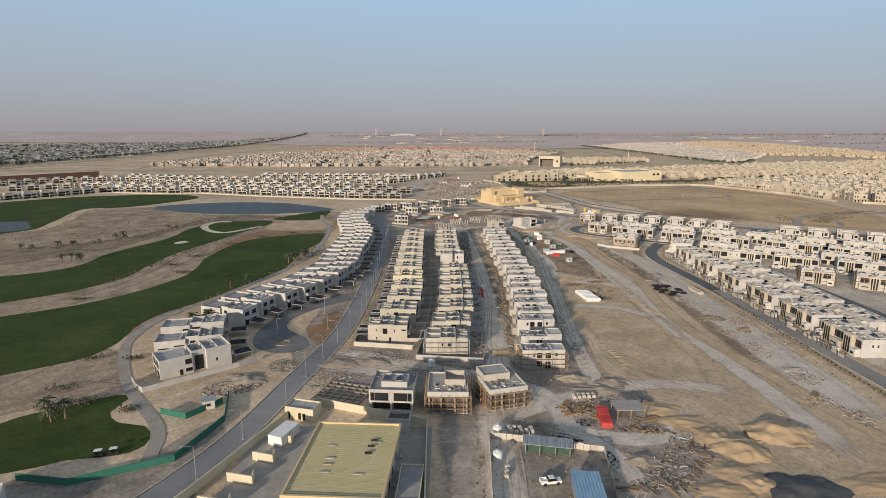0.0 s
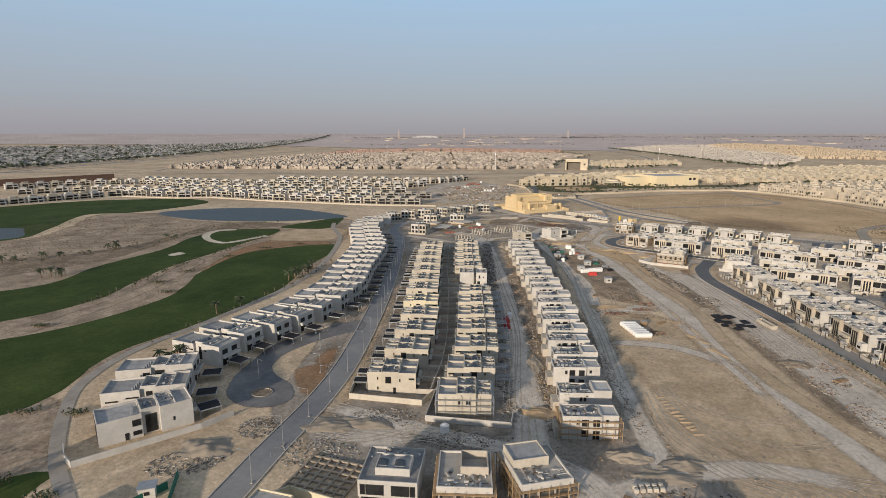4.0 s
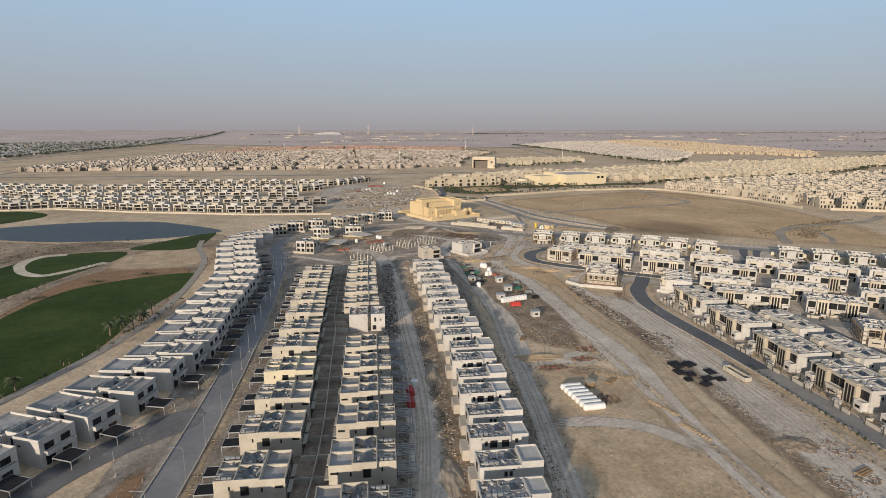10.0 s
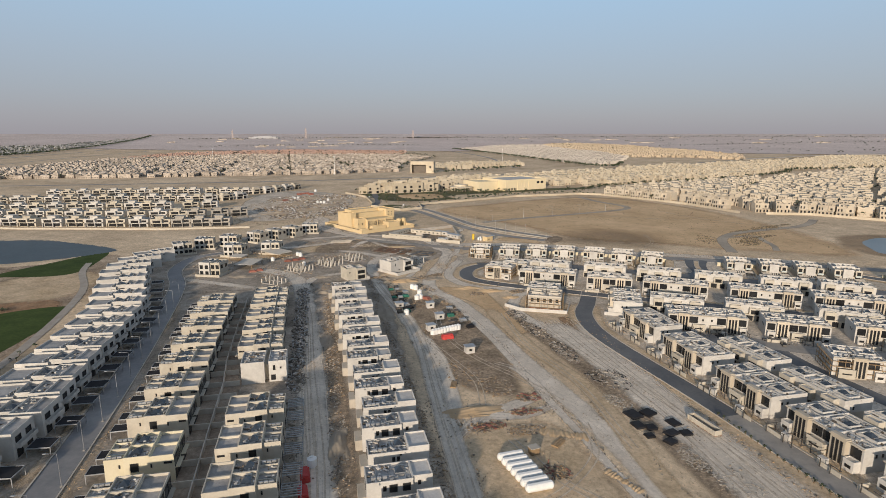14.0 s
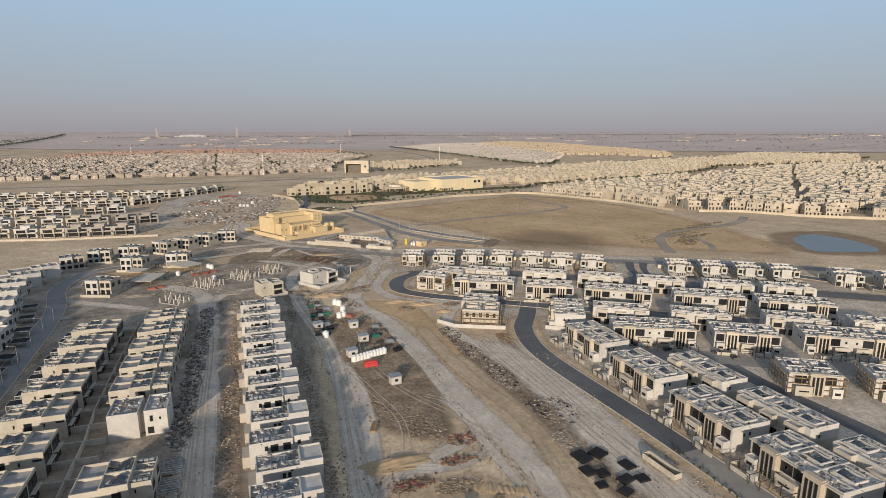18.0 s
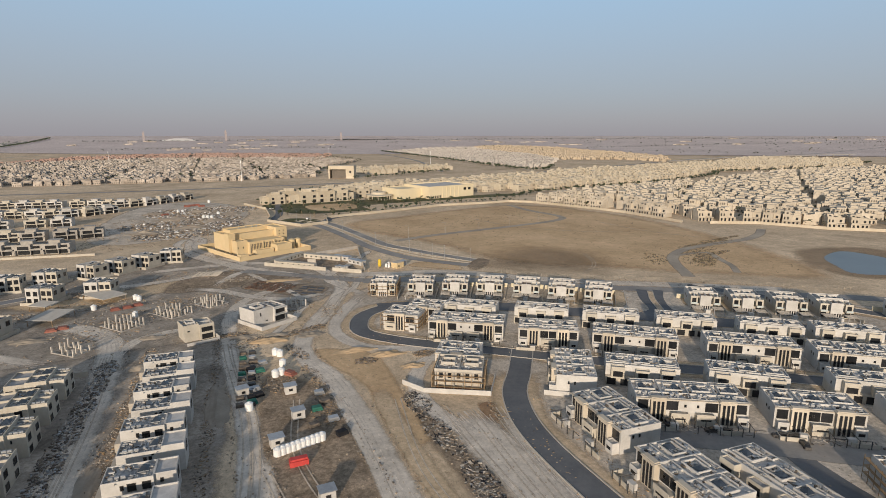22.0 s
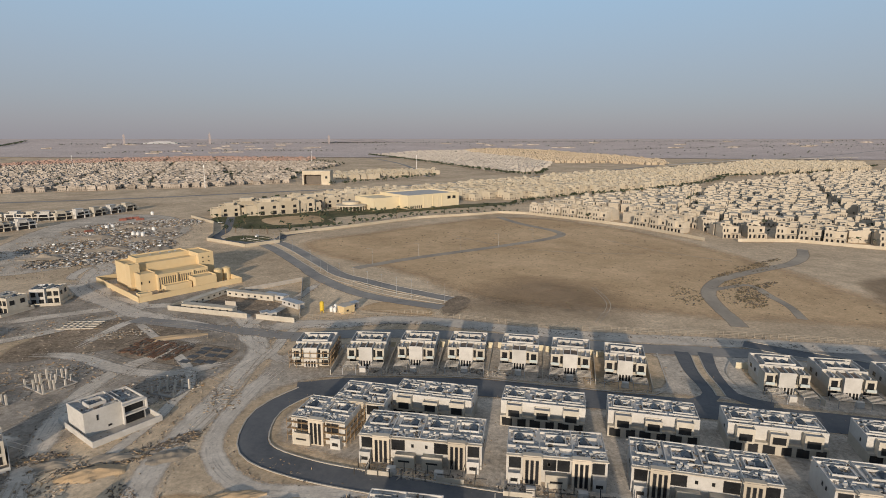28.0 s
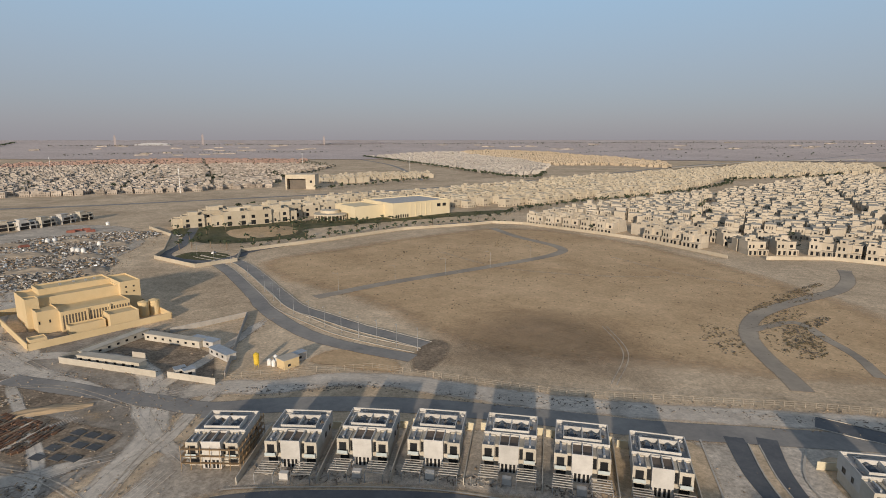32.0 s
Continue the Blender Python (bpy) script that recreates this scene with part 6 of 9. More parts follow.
BOUND = [(60, 960), (84, 905), (86, 830), (82, 808), (111, 767), (137, 778), (140, 812), (212, 839), (283, 870), (356, 875), (380, 880), (405, 862), (440, 787), (456, 745), (464, 668)]
single("boundary_wall", wall_line(Geo(), BOUND, 2.6, 0.4), M["estate"], "long cream boundary wall of the gated estate", "wall")
single("boundary_wall", wall_line(Geo(), [(486, 655), (528, 638), (560, 592), (640, 535), (800, 430)], 2.6, 0.4), M["estate"], "cream boundary wall of the villa estate", "wall")
sheet("lawn_ring", area([(92, 800), (112, 784), (132, 792), (128, 812), (104, 824)], 0.0, 2), "lawn", "green lawn of the gate roundabout", "lawn")
sheet("road", strip([(100, 960), (96, 860), (88, 820), (100, 796), (120, 784), (138, 796), (150, 815), (220, 850), (300, 882), (380, 892)], 8, 0.0), "asphalt", "dark asphalt drive of the gated quarter", "road")


# ---- trees ----
def clump(g, x, y, z, r, rnd, n=7):
    """A loose crown made of many small tilted leaf plates."""
    for _ in range(n):
        a, b, c = rnd.uniform(0, 6.283), rnd.uniform(-0.5, 1.0), r * rnd.uniform(0.45, 1.0)
        px, py, pz = x + c * math.cos(a) * math.cos(b), y + c * math.sin(a) * math.cos(b), z + c * math.sin(b)
        s = r * rnd.uniform(0.3, 0.6)
        t, u = rnd.uniform(0, 6.283), rnd.uniform(-0.8, 0.8)
        ux, uy, uz = s * math.cos(t), s * math.sin(t), s * u * 0.6
        vx, vy, vz = -s * math.sin(t) * 0.7, s * math.cos(t) * 0.7, s * rnd.uniform(-0.6, 0.9)
        g.solid([(px - ux - vx, py - uy - vy, pz - uz - vz), (px + ux - vx, py + uy - vy, pz + uz - vz), (px + ux + vx, py + uy + vy, pz + uz + vz), (px - ux + vx, py - uy + vy, pz - uz + vz), (px, py, pz + s * 0.6)], [(0, 1, 4), (1, 2, 4), (2, 3, 4), (3, 0, 4)])


def belt(name, label, spots, seed, h=(4, 8), n=8):
    rnd = random.Random(seed)
    g = Geo()
    for x, y in spots:
        hh = rnd.uniform(*h)
        z = rise(x, y)
        g.use(1).rod((x, y, z), (x, y, z + hh * 0.6), 0.16, 4, 0.08)
        g.use(0)
        clump(g, x, y, z + hh * 0.68, hh * 0.36, rnd, n)
    return single(name, g, [M["leaf"], M["trunk"]], label, "trees", kind="stuff")


def along(pts, step, wide, seed):
    rnd = random.Random(seed)
    return [(p.x + rnd.uniform(-wide, wide), p.y + rnd.uniform(-wide, wide)) for p in curve(pts, step=step)]


def fill(poly, n, seed):
    rnd, out = random.Random(seed), []
    xs, ys = [p[0] for p in poly], [p[1] for p in poly]
    while len(out) < n:
        x, y = rnd.uniform(min(xs), max(xs)), rnd.uniform(min(ys), max(ys))
        if inside(x, y, poly):
            out.append((x, y))
    return out


belt("tree_belt", "dark green street trees between the estates", along([(384, 912), (522, 985), (767, 1052), (1000, 1170), (1089, 1246), (1350, 1252), (1883, 1438)], 4, 5, 1), 2)
belt("tree_belt", "palms and shrubs round the gated villas", fill([(80, 955), (92, 850), (140, 830), (205, 880), (300, 905), (390, 915), (380, 945), (290, 935), (200, 940), (120, 970)], 55, 5) + along([(142, 820), (212, 846), (283, 877), (356, 883), (400, 875)], 7, 1.5, 31) + along([(90, 960), (150, 965), (215, 945), (285, 928)], 6, 4, 32) + along([(190, 1030), (240, 1045), (300, 1080)], 7, 6, 33) + along([(80, 980), (140, 1100), (240, 1110), (400, 1150)], 6, 6, 3), 3, (3, 7))
belt("tree_belt", "dark hedge along the walled camp", along([(725, 3081), (721, 2207), (704, 1459), (850, 1575)], 5, 7, 7), 4, (6, 10))
belt("tree_belt", "green trees beside the highway gateway", along([(270, 1320), (400, 1400), (520, 1500)], 5, 12, 8) + fill([(40, 1600), (240, 1640), (250, 1860), (60, 1700)], 260, 3), 5, (5, 9))
belt("tree_belt", "street trees among the small tan houses", fill([(-720, 1350), (-260, 1345), (190, 1410), (250, 1700), (400, 2050), (330, 2300), (-260, 2380), (-620, 2100)], 900, 12), 14, (4, 8), 5)
belt("tree_belt", "green park strip inside the small tan houses", fill([(20, 1560), (230, 1600), (240, 1680), (0, 1640)], 200, 13) + fill([(-700, 1360), (-560, 1370), (-430, 1520), (-470, 1560)], 160, 14), 15, (4, 8), 5)
belt("tree_belt", "dark tree line at the edge of the distant suburb", along([(-1070, 1250), (-1055, 1650), (-1100, 2450), (-1110, 3900), (-1170, 4700)], 5, 10, 9), 6, (8, 13), 6)
belt("tree_belt", "scattered dark trees among the distant suburb houses", fill([(-1100, 1300), (-1130, 2450), (-1150, 3900), (-1200, 4300), (-1300, 3500), (-1900, 2950), (-2500, 2350), (-2900, 1500)], 3200, 10), 7, (8, 14), 5)
belt("tree_belt", "dark trees between the small tan houses", fill([(-700, 1340), (200, 1400), (430, 2100), (400, 2700), (-100, 3000), (-560, 2100)], 2600, 11), 8, (5, 9), 5)
belt("tree_belt", "street trees of the walled estate", fill(EST_R, 900, 12), 9, (4, 8), 6)
ISLES = [(-134, 195, 5), (-172, 368, 6), (-176, 343, 5), (-160, 324, 5), (-187, 269, 4), (-122, 157, 5), (-115, 161, 5), (-98, 156, 4), (-128, 170, 5), (-118, 195, 4), (-150, 440, 6), (-130, 455, 5), (-165, 410, 5)]
belt("shrub_bank", "dark shrub islands in the sand of the golf course", [(x + k * math.cos(i * 2.4) * r / 6, y + k * math.sin(i * 2.4) * r / 10) for x, y, r in ISLES for i, k in enumerate(np.linspace(0.5, 6, 26))], 51, (0.7, 1.5), 7)
belt("shrub_bank", "dry dark shrubs on the golf course banks", along([(-290, 385), (-262, 425), (-240, 455), (-226, 500), (-215, 540), (-180, 555)], 2.5, 7, 13) + along([(-190, 300), (-186, 345), (-184, 385), (-176, 430), (-168, 480)], 2.2, 3, 14) + along([(-130, 255), (-112, 300), (-98, 350), (-92, 400)], 4, 3, 15), 10, (1.2, 2.6), 6)


def palm(label, seed, h=8.0):
    t = thing("palm_tree", label, "palm", "palms of the golf course")
    rnd = random.Random(seed)
    part("trunk", Geo().rod((0, 0, 0), (0.15, 0.1, h), 0.32, 7, 0.2), M["trunk"], t)
    g = Geo()
    for i in range(22):
        a, lift, l = rnd.uniform(0, 6.283), rnd.uniform(-0.5, 1.0), rnd.uniform(2.2, 3.1)
        c, s = math.cos(a), math.sin(a)
        pts, faces = [], []
        for k in range(5):
            q = k / 4
            r, z, w = l * q, h + l * (lift * q - 0.75 * q * q), 0.42 * (1 - q) + 0.06
            pts += [(0.15 + c * r - s * w, 0.1 + s * r + c * w, z - 0.15), (0.15 + c * r, 0.1 + s * r, z + 0.1), (0.15 + c * r + s * w, 0.1 + s * r - c * w, z - 0.15)]
        for k in range(4):
            o = 3 * k
            faces += [(o, o + 1, o + 4, o + 3), (o + 1, o + 2, o + 5, o + 4)]
        g.solid(pts, faces)
    part("crown", g, M["leaf"], t)
    return t


PALMS = [(-120, 152), (-117, 149), (-114, 151), (-104, 199), (-101, 201), (-99, 204), (-112, 231), (-109, 233), (-107, 236), (-96, 262), (-118, 290), (-112, 303), (-104, 352), (-101, 356), (-99, 362), (-97, 368), (-103, 360), (-100, 372), (-98, 380), (-262, 428), (-258, 432), (-254, 427), (-236, 462), (-232, 466), (-282, 392), (-276, 400), (-246, 352), (-243, 356), (-250, 349), (-240, 352), (-300, 380), (-296, 384)]
spread(palm("date palm beside the fairway", 3, 5.5), [place(x, y, (x * 7) % 360) for x, y in PALMS[0::2]])
spread(palm("shorter date palm beside the fairway", 8, 4.4), [place(x, y, (x * 11) % 360) for x, y in PALMS[1::2]])


# ---- far roads and open desert ----
over = thing("overpass", "long pale concrete road bridge far off", "bridge")
line = curve([(1250, 1600), (1436, 1671), (1685, 1774), (2019, 1827), (2400, 1850)], step=30)
nrm = sides(line)
g = Geo()
g.solid([(p.x + s.x * k, p.y + s.y * k, z) for p, s in zip(line, nrm) for k, z in ((-6, 7), (6, 7), (6, 9), (-6, 9))], [tuple(4 * i + j for j in q) for i in range(len(line) - 1) for q in ((0, 4, 5, 1), (1, 5, 6, 2), (2, 6, 7, 3), (3, 7, 4, 0))])
part("deck", g, M["concrete"], over)
for q in line[::3]:
    part("pier", Geo().box(q.x - 1, q.y - 2, 0, q.x + 1, q.y + 2, 7), M["concrete"], over)
for w, pts in ((16, [(-1000, 1180), (-1010, 1700), (-1010, 2600), (-900, 4700)]), (10, [(-700, 1260), (-820, 1900), (-760, 3000), (-500, 4600)]), (12, [(500, 1480), (620, 2200), (640, 3200), (700, 4700)]), (12, [(1500, 1800), (2400, 2050), (3400, 2300), (4600, 2600)])):
    sheet("road", strip(pts, w, 1.6 if pts[-1][0] > 4000 else 0.1, step=60), "oldasphalt", "grey road running out into the desert", "road")
belt("tree_belt", "sparse dark trees dotted over the far desert", fill([(1500, 2600), (2300, 1950), (4400, 1500), (4500, 2300), (3300, 3700), (1500, 4600), (900, 4700), (800, 3600)], 260, 21), 11, (7, 14), 6)
belt("tree_belt", "dark tree rows between far desert plots", along([(-600, 3400), (0, 3600), (600, 3500)], 14, 12, 22) + along([(-900, 4300), (100, 4500), (1500, 4350), (2800, 3900), (3900, 2900)], 9, 14, 23) + along([(1900, 3000), (2800, 2900), (3600, 2500)], 16, 10, 24), 12, (7, 13), 5)
district("desert_compounds", "pale low sheds and compounds scattered over the far desert", [(-900, 3900), (-300, 3300), (600, 3400), (700, 4700), (-400, 4750)], 12, 60, 110, "farestate", 31, 0.9, h=6)
district("desert_compounds", "pale low sheds and compounds scattered over the far desert", [(1000, 3700), (2200, 3300), (3400, 2300), (4500, 1700), (4300, 2500), (3000, 4000), (1200, 4700)], 25, 70, 130, "farestate", 32, 0.95, h=6)


# ---- the golden plant building ----
plant = thing("plant_building", "golden rendered plant building inside its own wall", "building", m=place(58, 629, 28))
block(plant, "main_hall", 7, 30, 44, 52, 12.5, "gold", para=1.0, deck="tan")
block(plant, "left_tower", 6, 27, 11, 33, 14, "gold", para=0.6, deck="tan")
block(plant, "right_tower", 44, 27, 53, 46, 14.5, "gold", para=0.8, deck="tan")
block(plant, "rear_hall", 14, 40, 44, 52, 14.5, "gold", para=0.8, deck="tan")
block(plant, "left_wing", 8, 19, 16, 30, 9.5, "gold", para=0.7, deck="tan")
block(plant, "middle_hall", 16, 16, 44, 30, 8.6, "gold", para=0.5, deck="tan")
block(plant, "front_room", 17, 9, 31, 14, 3.2, "gold", para=0.7, deck="tan")
block(plant, "pump_room", 32, 6, 44, 15, 5.6, "gold", para=0.7, deck="tan")
block(plant, "gate_room", 1, 1, 7, 6, 3.6, "gold", para=0.5, deck="tan")
for i in range(22):
    x = 17.2 + i * 1.2
    part("louvre", Geo().box(x, 15.8, 1.0, x + 0.5, 16, 7.4), M["tan"], plant)
# thin dark sheet paints the shade between the louvres
part("louvre_recess", Geo().box(16.6, 15.9, 1.0, 43.6, 15.96, 7.4), M["shade_glass"], plant)
for x in (25.6, 34.8):
    part("pilaster", Geo().box(x, 15.2, 0, x + 0.8, 16, 8.6), M["gold"], plant)
for x in (46.5, 50):
    for z in (9.5, 12):
        window(plant, x, 27, z, 0.8, 0.8)
for x in (8.6, 12.5):
    window(plant, x, 19, 4.6, 0.6, 1.4)
for x in (49, 54):
    g = Geo().rod((x, 14, 0), (x, 14, 7), 2.4, 20)
    g.rod((x, 14, 7), (x, 14, 7.7), 2.5, 20, 0.4)
    part("storage_tank", g, M["tan"], plant, "tan cylindrical storage tank")
for a, b in (((0, 0), (56, 0)), ((0, 0), (0, 64)), ((56, 0), (56, 64)), ((0, 64), (56, 64))):
    part("perimeter_wall", wall_line(Geo(), [a, b], 3.0, 0.4), M["gold"], plant)
for x, y in ((24, 46), (30, 47), (35, 46), (39, 47)):
    ac_unit(plant, x, y, 14.56)

# ---- the site camp ----
CAMP = [((73, 611), (109, 584)), ((113, 582), (129, 570)), ((73, 611), (96, 638)), ((97, 640), (140, 645)), ((140, 643), (131, 572))]
for k, (a, b) in enumerate(CAMP[:3]):
    single("hoarding", wall_line(Geo(), [a, b], 2.4, 0.2), M["wall"], "pale panel hoarding round the site camp", "hoarding")
single("hoarding", wall_line(Geo(), [(109, 633), (125, 639), (141, 646), (132, 575)], 2.4, 0.2), M["concrete"], "grey panel hoarding at the back of the camp", "hoarding")


def cabin(label, l, d, h=2.9, mat="white", roof="metal"):
    c = thing("site_cabin", label, "cabin", "site cabins")
    part("body", Geo().box(-l / 2, -d / 2, 0.2, l / 2, d / 2, h), M[mat], c)
    part("roof", Geo().box(-l / 2 - 0.3, -d / 2 - 0.3, h, l / 2 + 0.3, d / 2 + 0.3, h + 0.16), M[roof], c)
    part("base", Geo().box(-l / 2 + 0.2, -d / 2 + 0.2, 0, l / 2 - 0.2, d / 2 - 0.2, 0.2), M["concrete"], c)
    for i in range(max(1, int(l / 4))):
        window(c, -l / 2 + 2 + 4 * i if l > 4 else 0, -d / 2, 1.2, 1.2, 0.9)
    return c


spread(cabin("long white site office cabin", 29, 3.4, 3.0, "wall", "wall"), [place(92, 602, -36), place(90, 623, 49), place(112, 619, -40)])
spread(cabin("white portable cabin with a grey roof", 13, 4), [place(124, 612, -45), place(131, 596, -60)])
for x, y, a in ((117, 583, 20), (120, 581, 20), (79, 356, 5), (75, 416, 5), (76, 398, 8), (69, 384, 10), (60, 419, 15), (-74, 158, 20)):
    cabin("small white portable cabin on the dusty plot", 3.6, 3.0).matrix_basis = place(x, y, a)
cabin("tan cabin beside the batching plant", 6.4, 5, 3.8, "tan", "block").matrix_basis = place(154, 577.5, 30)
cabin("grey container cabin beside the batching plant", 5, 3, 3.2, "metal").matrix_basis = place(158.5, 582.5, 30)
board = thing("billboard", "blank pale signboard on a steel frame", "signboard", m=place(102, 598, -36))
part("panel", Geo().box(-3, -0.1, 1.5, 3, 0.1, 5.2), M["block"], board)
for x in (-2.6, 0, 2.6):
    part("strut", Geo().rod((x, 2.0, 0), (x, 0.1, 4.6), 0.12, 4).rod((x, 0.15, 0), (x, 0.15, 5), 0.12, 4), M["metal"], board)
silo = thing("cement_silo", "bright yellow cement silo on legs", "silo", m=place(143, 581) @ Matrix.Diagonal((0.72, 0.72, 0.75, 1.0)))
M["silo"] = surface("yellow_silo_paint", (0.62, 0.42, 0.03), (0.72, 0.52, 0.06), 0.5, 4, 0.6, 0.05, 0)
part("drum", Geo().rod((0, 0, 2.2), (0, 0, 7), 1.4, 16).rod((0, 0, 2.2), (0, 0, 0.8), 1.4, 16, 0.3).rod((0, 0, 7), (0, 0, 7.6), 1.4, 16, 0.5), M["silo"], silo)
for i in range(4):
    a = i * 1.571 + 0.785
    part("leg", Geo().rod((1.3 * math.cos(a), 1.3 * math.sin(a), 0), (1.3 * math.cos(a), 1.3 * math.sin(a), 2.8), 0.1, 5), M["silo"], silo)

# ---- the substation and its yard ----
sub = thing("substation", "low substation with a pale yellow sheet roof", "building", m=place(-36, 106, -2.5))
part("body", Geo().box(0.4, 0.4, 0, 21.6, 30.6, 6.4), M["white"], sub)
part("fascia", Geo().ring(-0.2, -0.2, 22.2, 31.2, 5.6, 7.3, 0.5), M["tan"], sub)
for i in range(36):
    y = 0.35 + i * 0.85
    part("roof_sheet", Geo().box(0.3, y, 6.7, 21.7, y + 0.72, 6.86), M["roofsheet"], sub)
part("roof_base", Geo().box(0.3, 0.3, 6.4, 21.7, 30.7, 6.72), M["roofsheet"], sub)
for x, y in ((6, 12), (6, 14.5), (6, 9), (14, 8.5), (5, 20), (16, 22)):
    part("roof_vent", Geo().box(x, y, 6.86, x + 2.2, y + 0.5, 7.05), M["concrete"], sub)
for x, y in ((15, 17), (15.2, 20), (15.6, 22.6)):
    part("roof_fan", Geo().box(x, y, 6.86, x + 1.6, y + 0.4, 7.3), M["black"], sub)
for y in (6, 12, 18, 24):
    window(sub, 21.6, y, 1.0, 1.2, 2.4, 90)
    ac_unit(sub, 22.6, y + 2, 0.0, 90)
single("yard_paving", Geo().box(-54, 100, 0.0, -4.5, 147, 0.16), M["concrete"], "grey concrete paving of the substation yard", "paving", kind="structure")
single("yard_wall", wall_line(Geo(), [(-66, 100), (-46, 156), (-41, 160), (-6, 147.5), (-5, 100)], 2.6, 0.3), M["yellow"], "cream wall round the substation yard", "wall")
for i in range(4):
    y = 112 + i * 9
    b = single("bay_wall", wall_line(Geo(), [(-57 + i * 3.2, y), (-49.5 + i * 2.2, y - 1.5), (-50 + i * 2.3, y + 1)], 2.6, 0.3), M["yellow"], "cream partition wall of an open yard bay", "wall", "yard bays")
guard = thing("guard_house", "small cream guard house with a flat roof", "building", m=place(-43.5, 153, -14))
block(guard, "body", -4.6, -2.4, 4.6, 3, 3.4, "yellow", para=0.5)
for x in (-3.4, 0.2, 1.6):
    window(guard, x, -2.4, 0.2, 0.9, 2.1)
tk = thing("water_tank", "white panel water tank on concrete piers", "tank", m=place(-45.5, 140, -20))
for i in range(6):
    part("tank_panel", Geo().box(-2.2, -4 + i * 1.4, 0.5, 2.2, -4 + i * 1.4 + 1.3, 3.3), M["plastic"], tk)
part("pier", Geo().box(-2, -4, 0, 2, 4.3, 0.5), M["concrete"], tk)
wbx = thing("plant_room", "white open-topped plant room", "building", m=place(-14, 146.5, -3))
# dark deck colour stands for the shade inside the open top
block(wbx, "body", -3.2, -2.4, 3.2, 2.4, 3.2, "white", para=1.0, deck="shade_glass")
cab = thing("pump_shed", "low flat-roofed shed with a pale roof", "shed", m=place(-9, 116, -2))
block(cab, "body", -2.8, -6, 2.8, 8, 2.8, "yellow", para=0.4)

# houses at the near end
hz = thing("row_house_pair", "white house pair with deep dark glazed balconies", "house", m=place(-17.3, 156, -3))
part("ground_floor", Geo().box(-6.5, 1.6, 0, 6.5, 14, 3.2), M["white"], hz)
block(hz, "upper_floor", -6.8, 0, 6.8, 14, 6.6, "white", z0=3.0, para=0.6)
block(hz, "stair_volume", -3.4, 3.0, 4.6, 9, 8.0, "white", z0=6.6, para=0.5)
for s in (-1, 1):
    window(hz, 2.9 * s, 0, 3.6, 4.2, 2.6)
    window(hz, 5.7 * s, 0, 3.6, 1.2, 2.6)
    window(hz, 3.2 * s, 1.6, 0.2, 5.2, 2.6)
    part("pier", Geo().box(6.3 * s - 0.3, 0.05, 0, 6.3 * s + 0.3, 1.5, 3.0), M["white"], hz)
    skylight(hz, 2.0 * s, 5.4, 8.06)
part("pier", Geo().box(-0.3, 0.05, 0, 0.3, 1.5, 3.0), M["white"], hz)
roof_litter(hz, -5.8, 9.5, 6, 13.4, 6.66, 12, 77)
for i, (x, y, a, l) in enumerate(((0, 155, 0, "half-built house with white roof edges in scaffolding"), (18.6, 158, 16, "half-built corner house in timber scaffolding"))):
    hb = thing("row_house_pair", l, "house", m=place(x, y, a))
    for k in range(3):
        part("floor_slab", Geo().box(-6, 0, 3.2 * k - 0.02, 6, 14, 3.2 * k + 0.3), M["concrete"], hb)
    for px in (-5.7, -2, 2, 5.7):
        for py in (0.3, 7, 13.7):
            part("column", Geo().box(px - 0.2, py - 0.2, 0.28, px + 0.2, py + 0.2, 6.38), M["concrete"], hb)
    # one dark solid puts the open interior's shade into colour
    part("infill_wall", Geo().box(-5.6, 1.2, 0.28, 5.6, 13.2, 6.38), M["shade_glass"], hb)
    part("roof_edge", Geo().ring(-6.2, -0.2, 6.2, 14.2, 5.6, 7.2, 0.3), M["white"], hb)
    if i:
        block(hb, "roof_room", -5.8, 6.5, 3, 13.8, 8.6, "wall", z0=6.7, para=0.4)
    else:
        part("roof_room", Geo().ring(-1, 5, 5.4, 12, 6.7, 8.8, 0.3), M["block"], hb)
    scaffold(hb, -7, -1.0, 7, 15, 6.4)
    roof_litter(hb, -5, 0.6, 5, 6, 6.7, 20, 60 + i)


# ---- builders' yard ----
for pts in ([(10, 105), (11.5, 141), (21, 139.5)], [(33, 136.5), (41.5, 134), (38, 105)]):
    f = thing("yard_fence", "worn pale sheet fence round the builders' yard", "fence", "yard fences")
    rnd = random.Random(len(pts) + int(pts[0][0]))
    for (ax, ay), (bx, by) in zip(pts, pts[1:]):
        l = math.hypot(bx - ax, by - ay)
        n = int(l / 1.5)
        for i in range(n):
            m = place(ax + (bx - ax) * i / n, ay + (by - ay) * i / n, math.degrees(math.atan2(by - ay, bx - ax)) + rnd.uniform(-1.5, 1.5))
            part("sheet", Geo().box(0.03, -0.03, rnd.uniform(0.0, 0.1), l / n - 0.03, 0.03, rnd.uniform(1.9, 2.15), m), M["palewall"], f)
            if i % 3 == 0:
                part("post", Geo().box(-0.05, -0.09, 0, 0.05, -0.035, 2.25, m), M["rust"], f)
M["darkgreen"] = surface("dull_green_sheet", (0.035, 0.085, 0.06), (0.06, 0.12, 0.09), 0.5, 4, 0.85, 0.1, 0.05)
shed = thing("storage_shed", "long open shed with a grey corrugated roof", "shed", m=place(26.5, 134, -10))
part("walls", Geo().box(-6, 0.4, 0, 6, 3.0, 2.6), M["darkgreen"], shed)
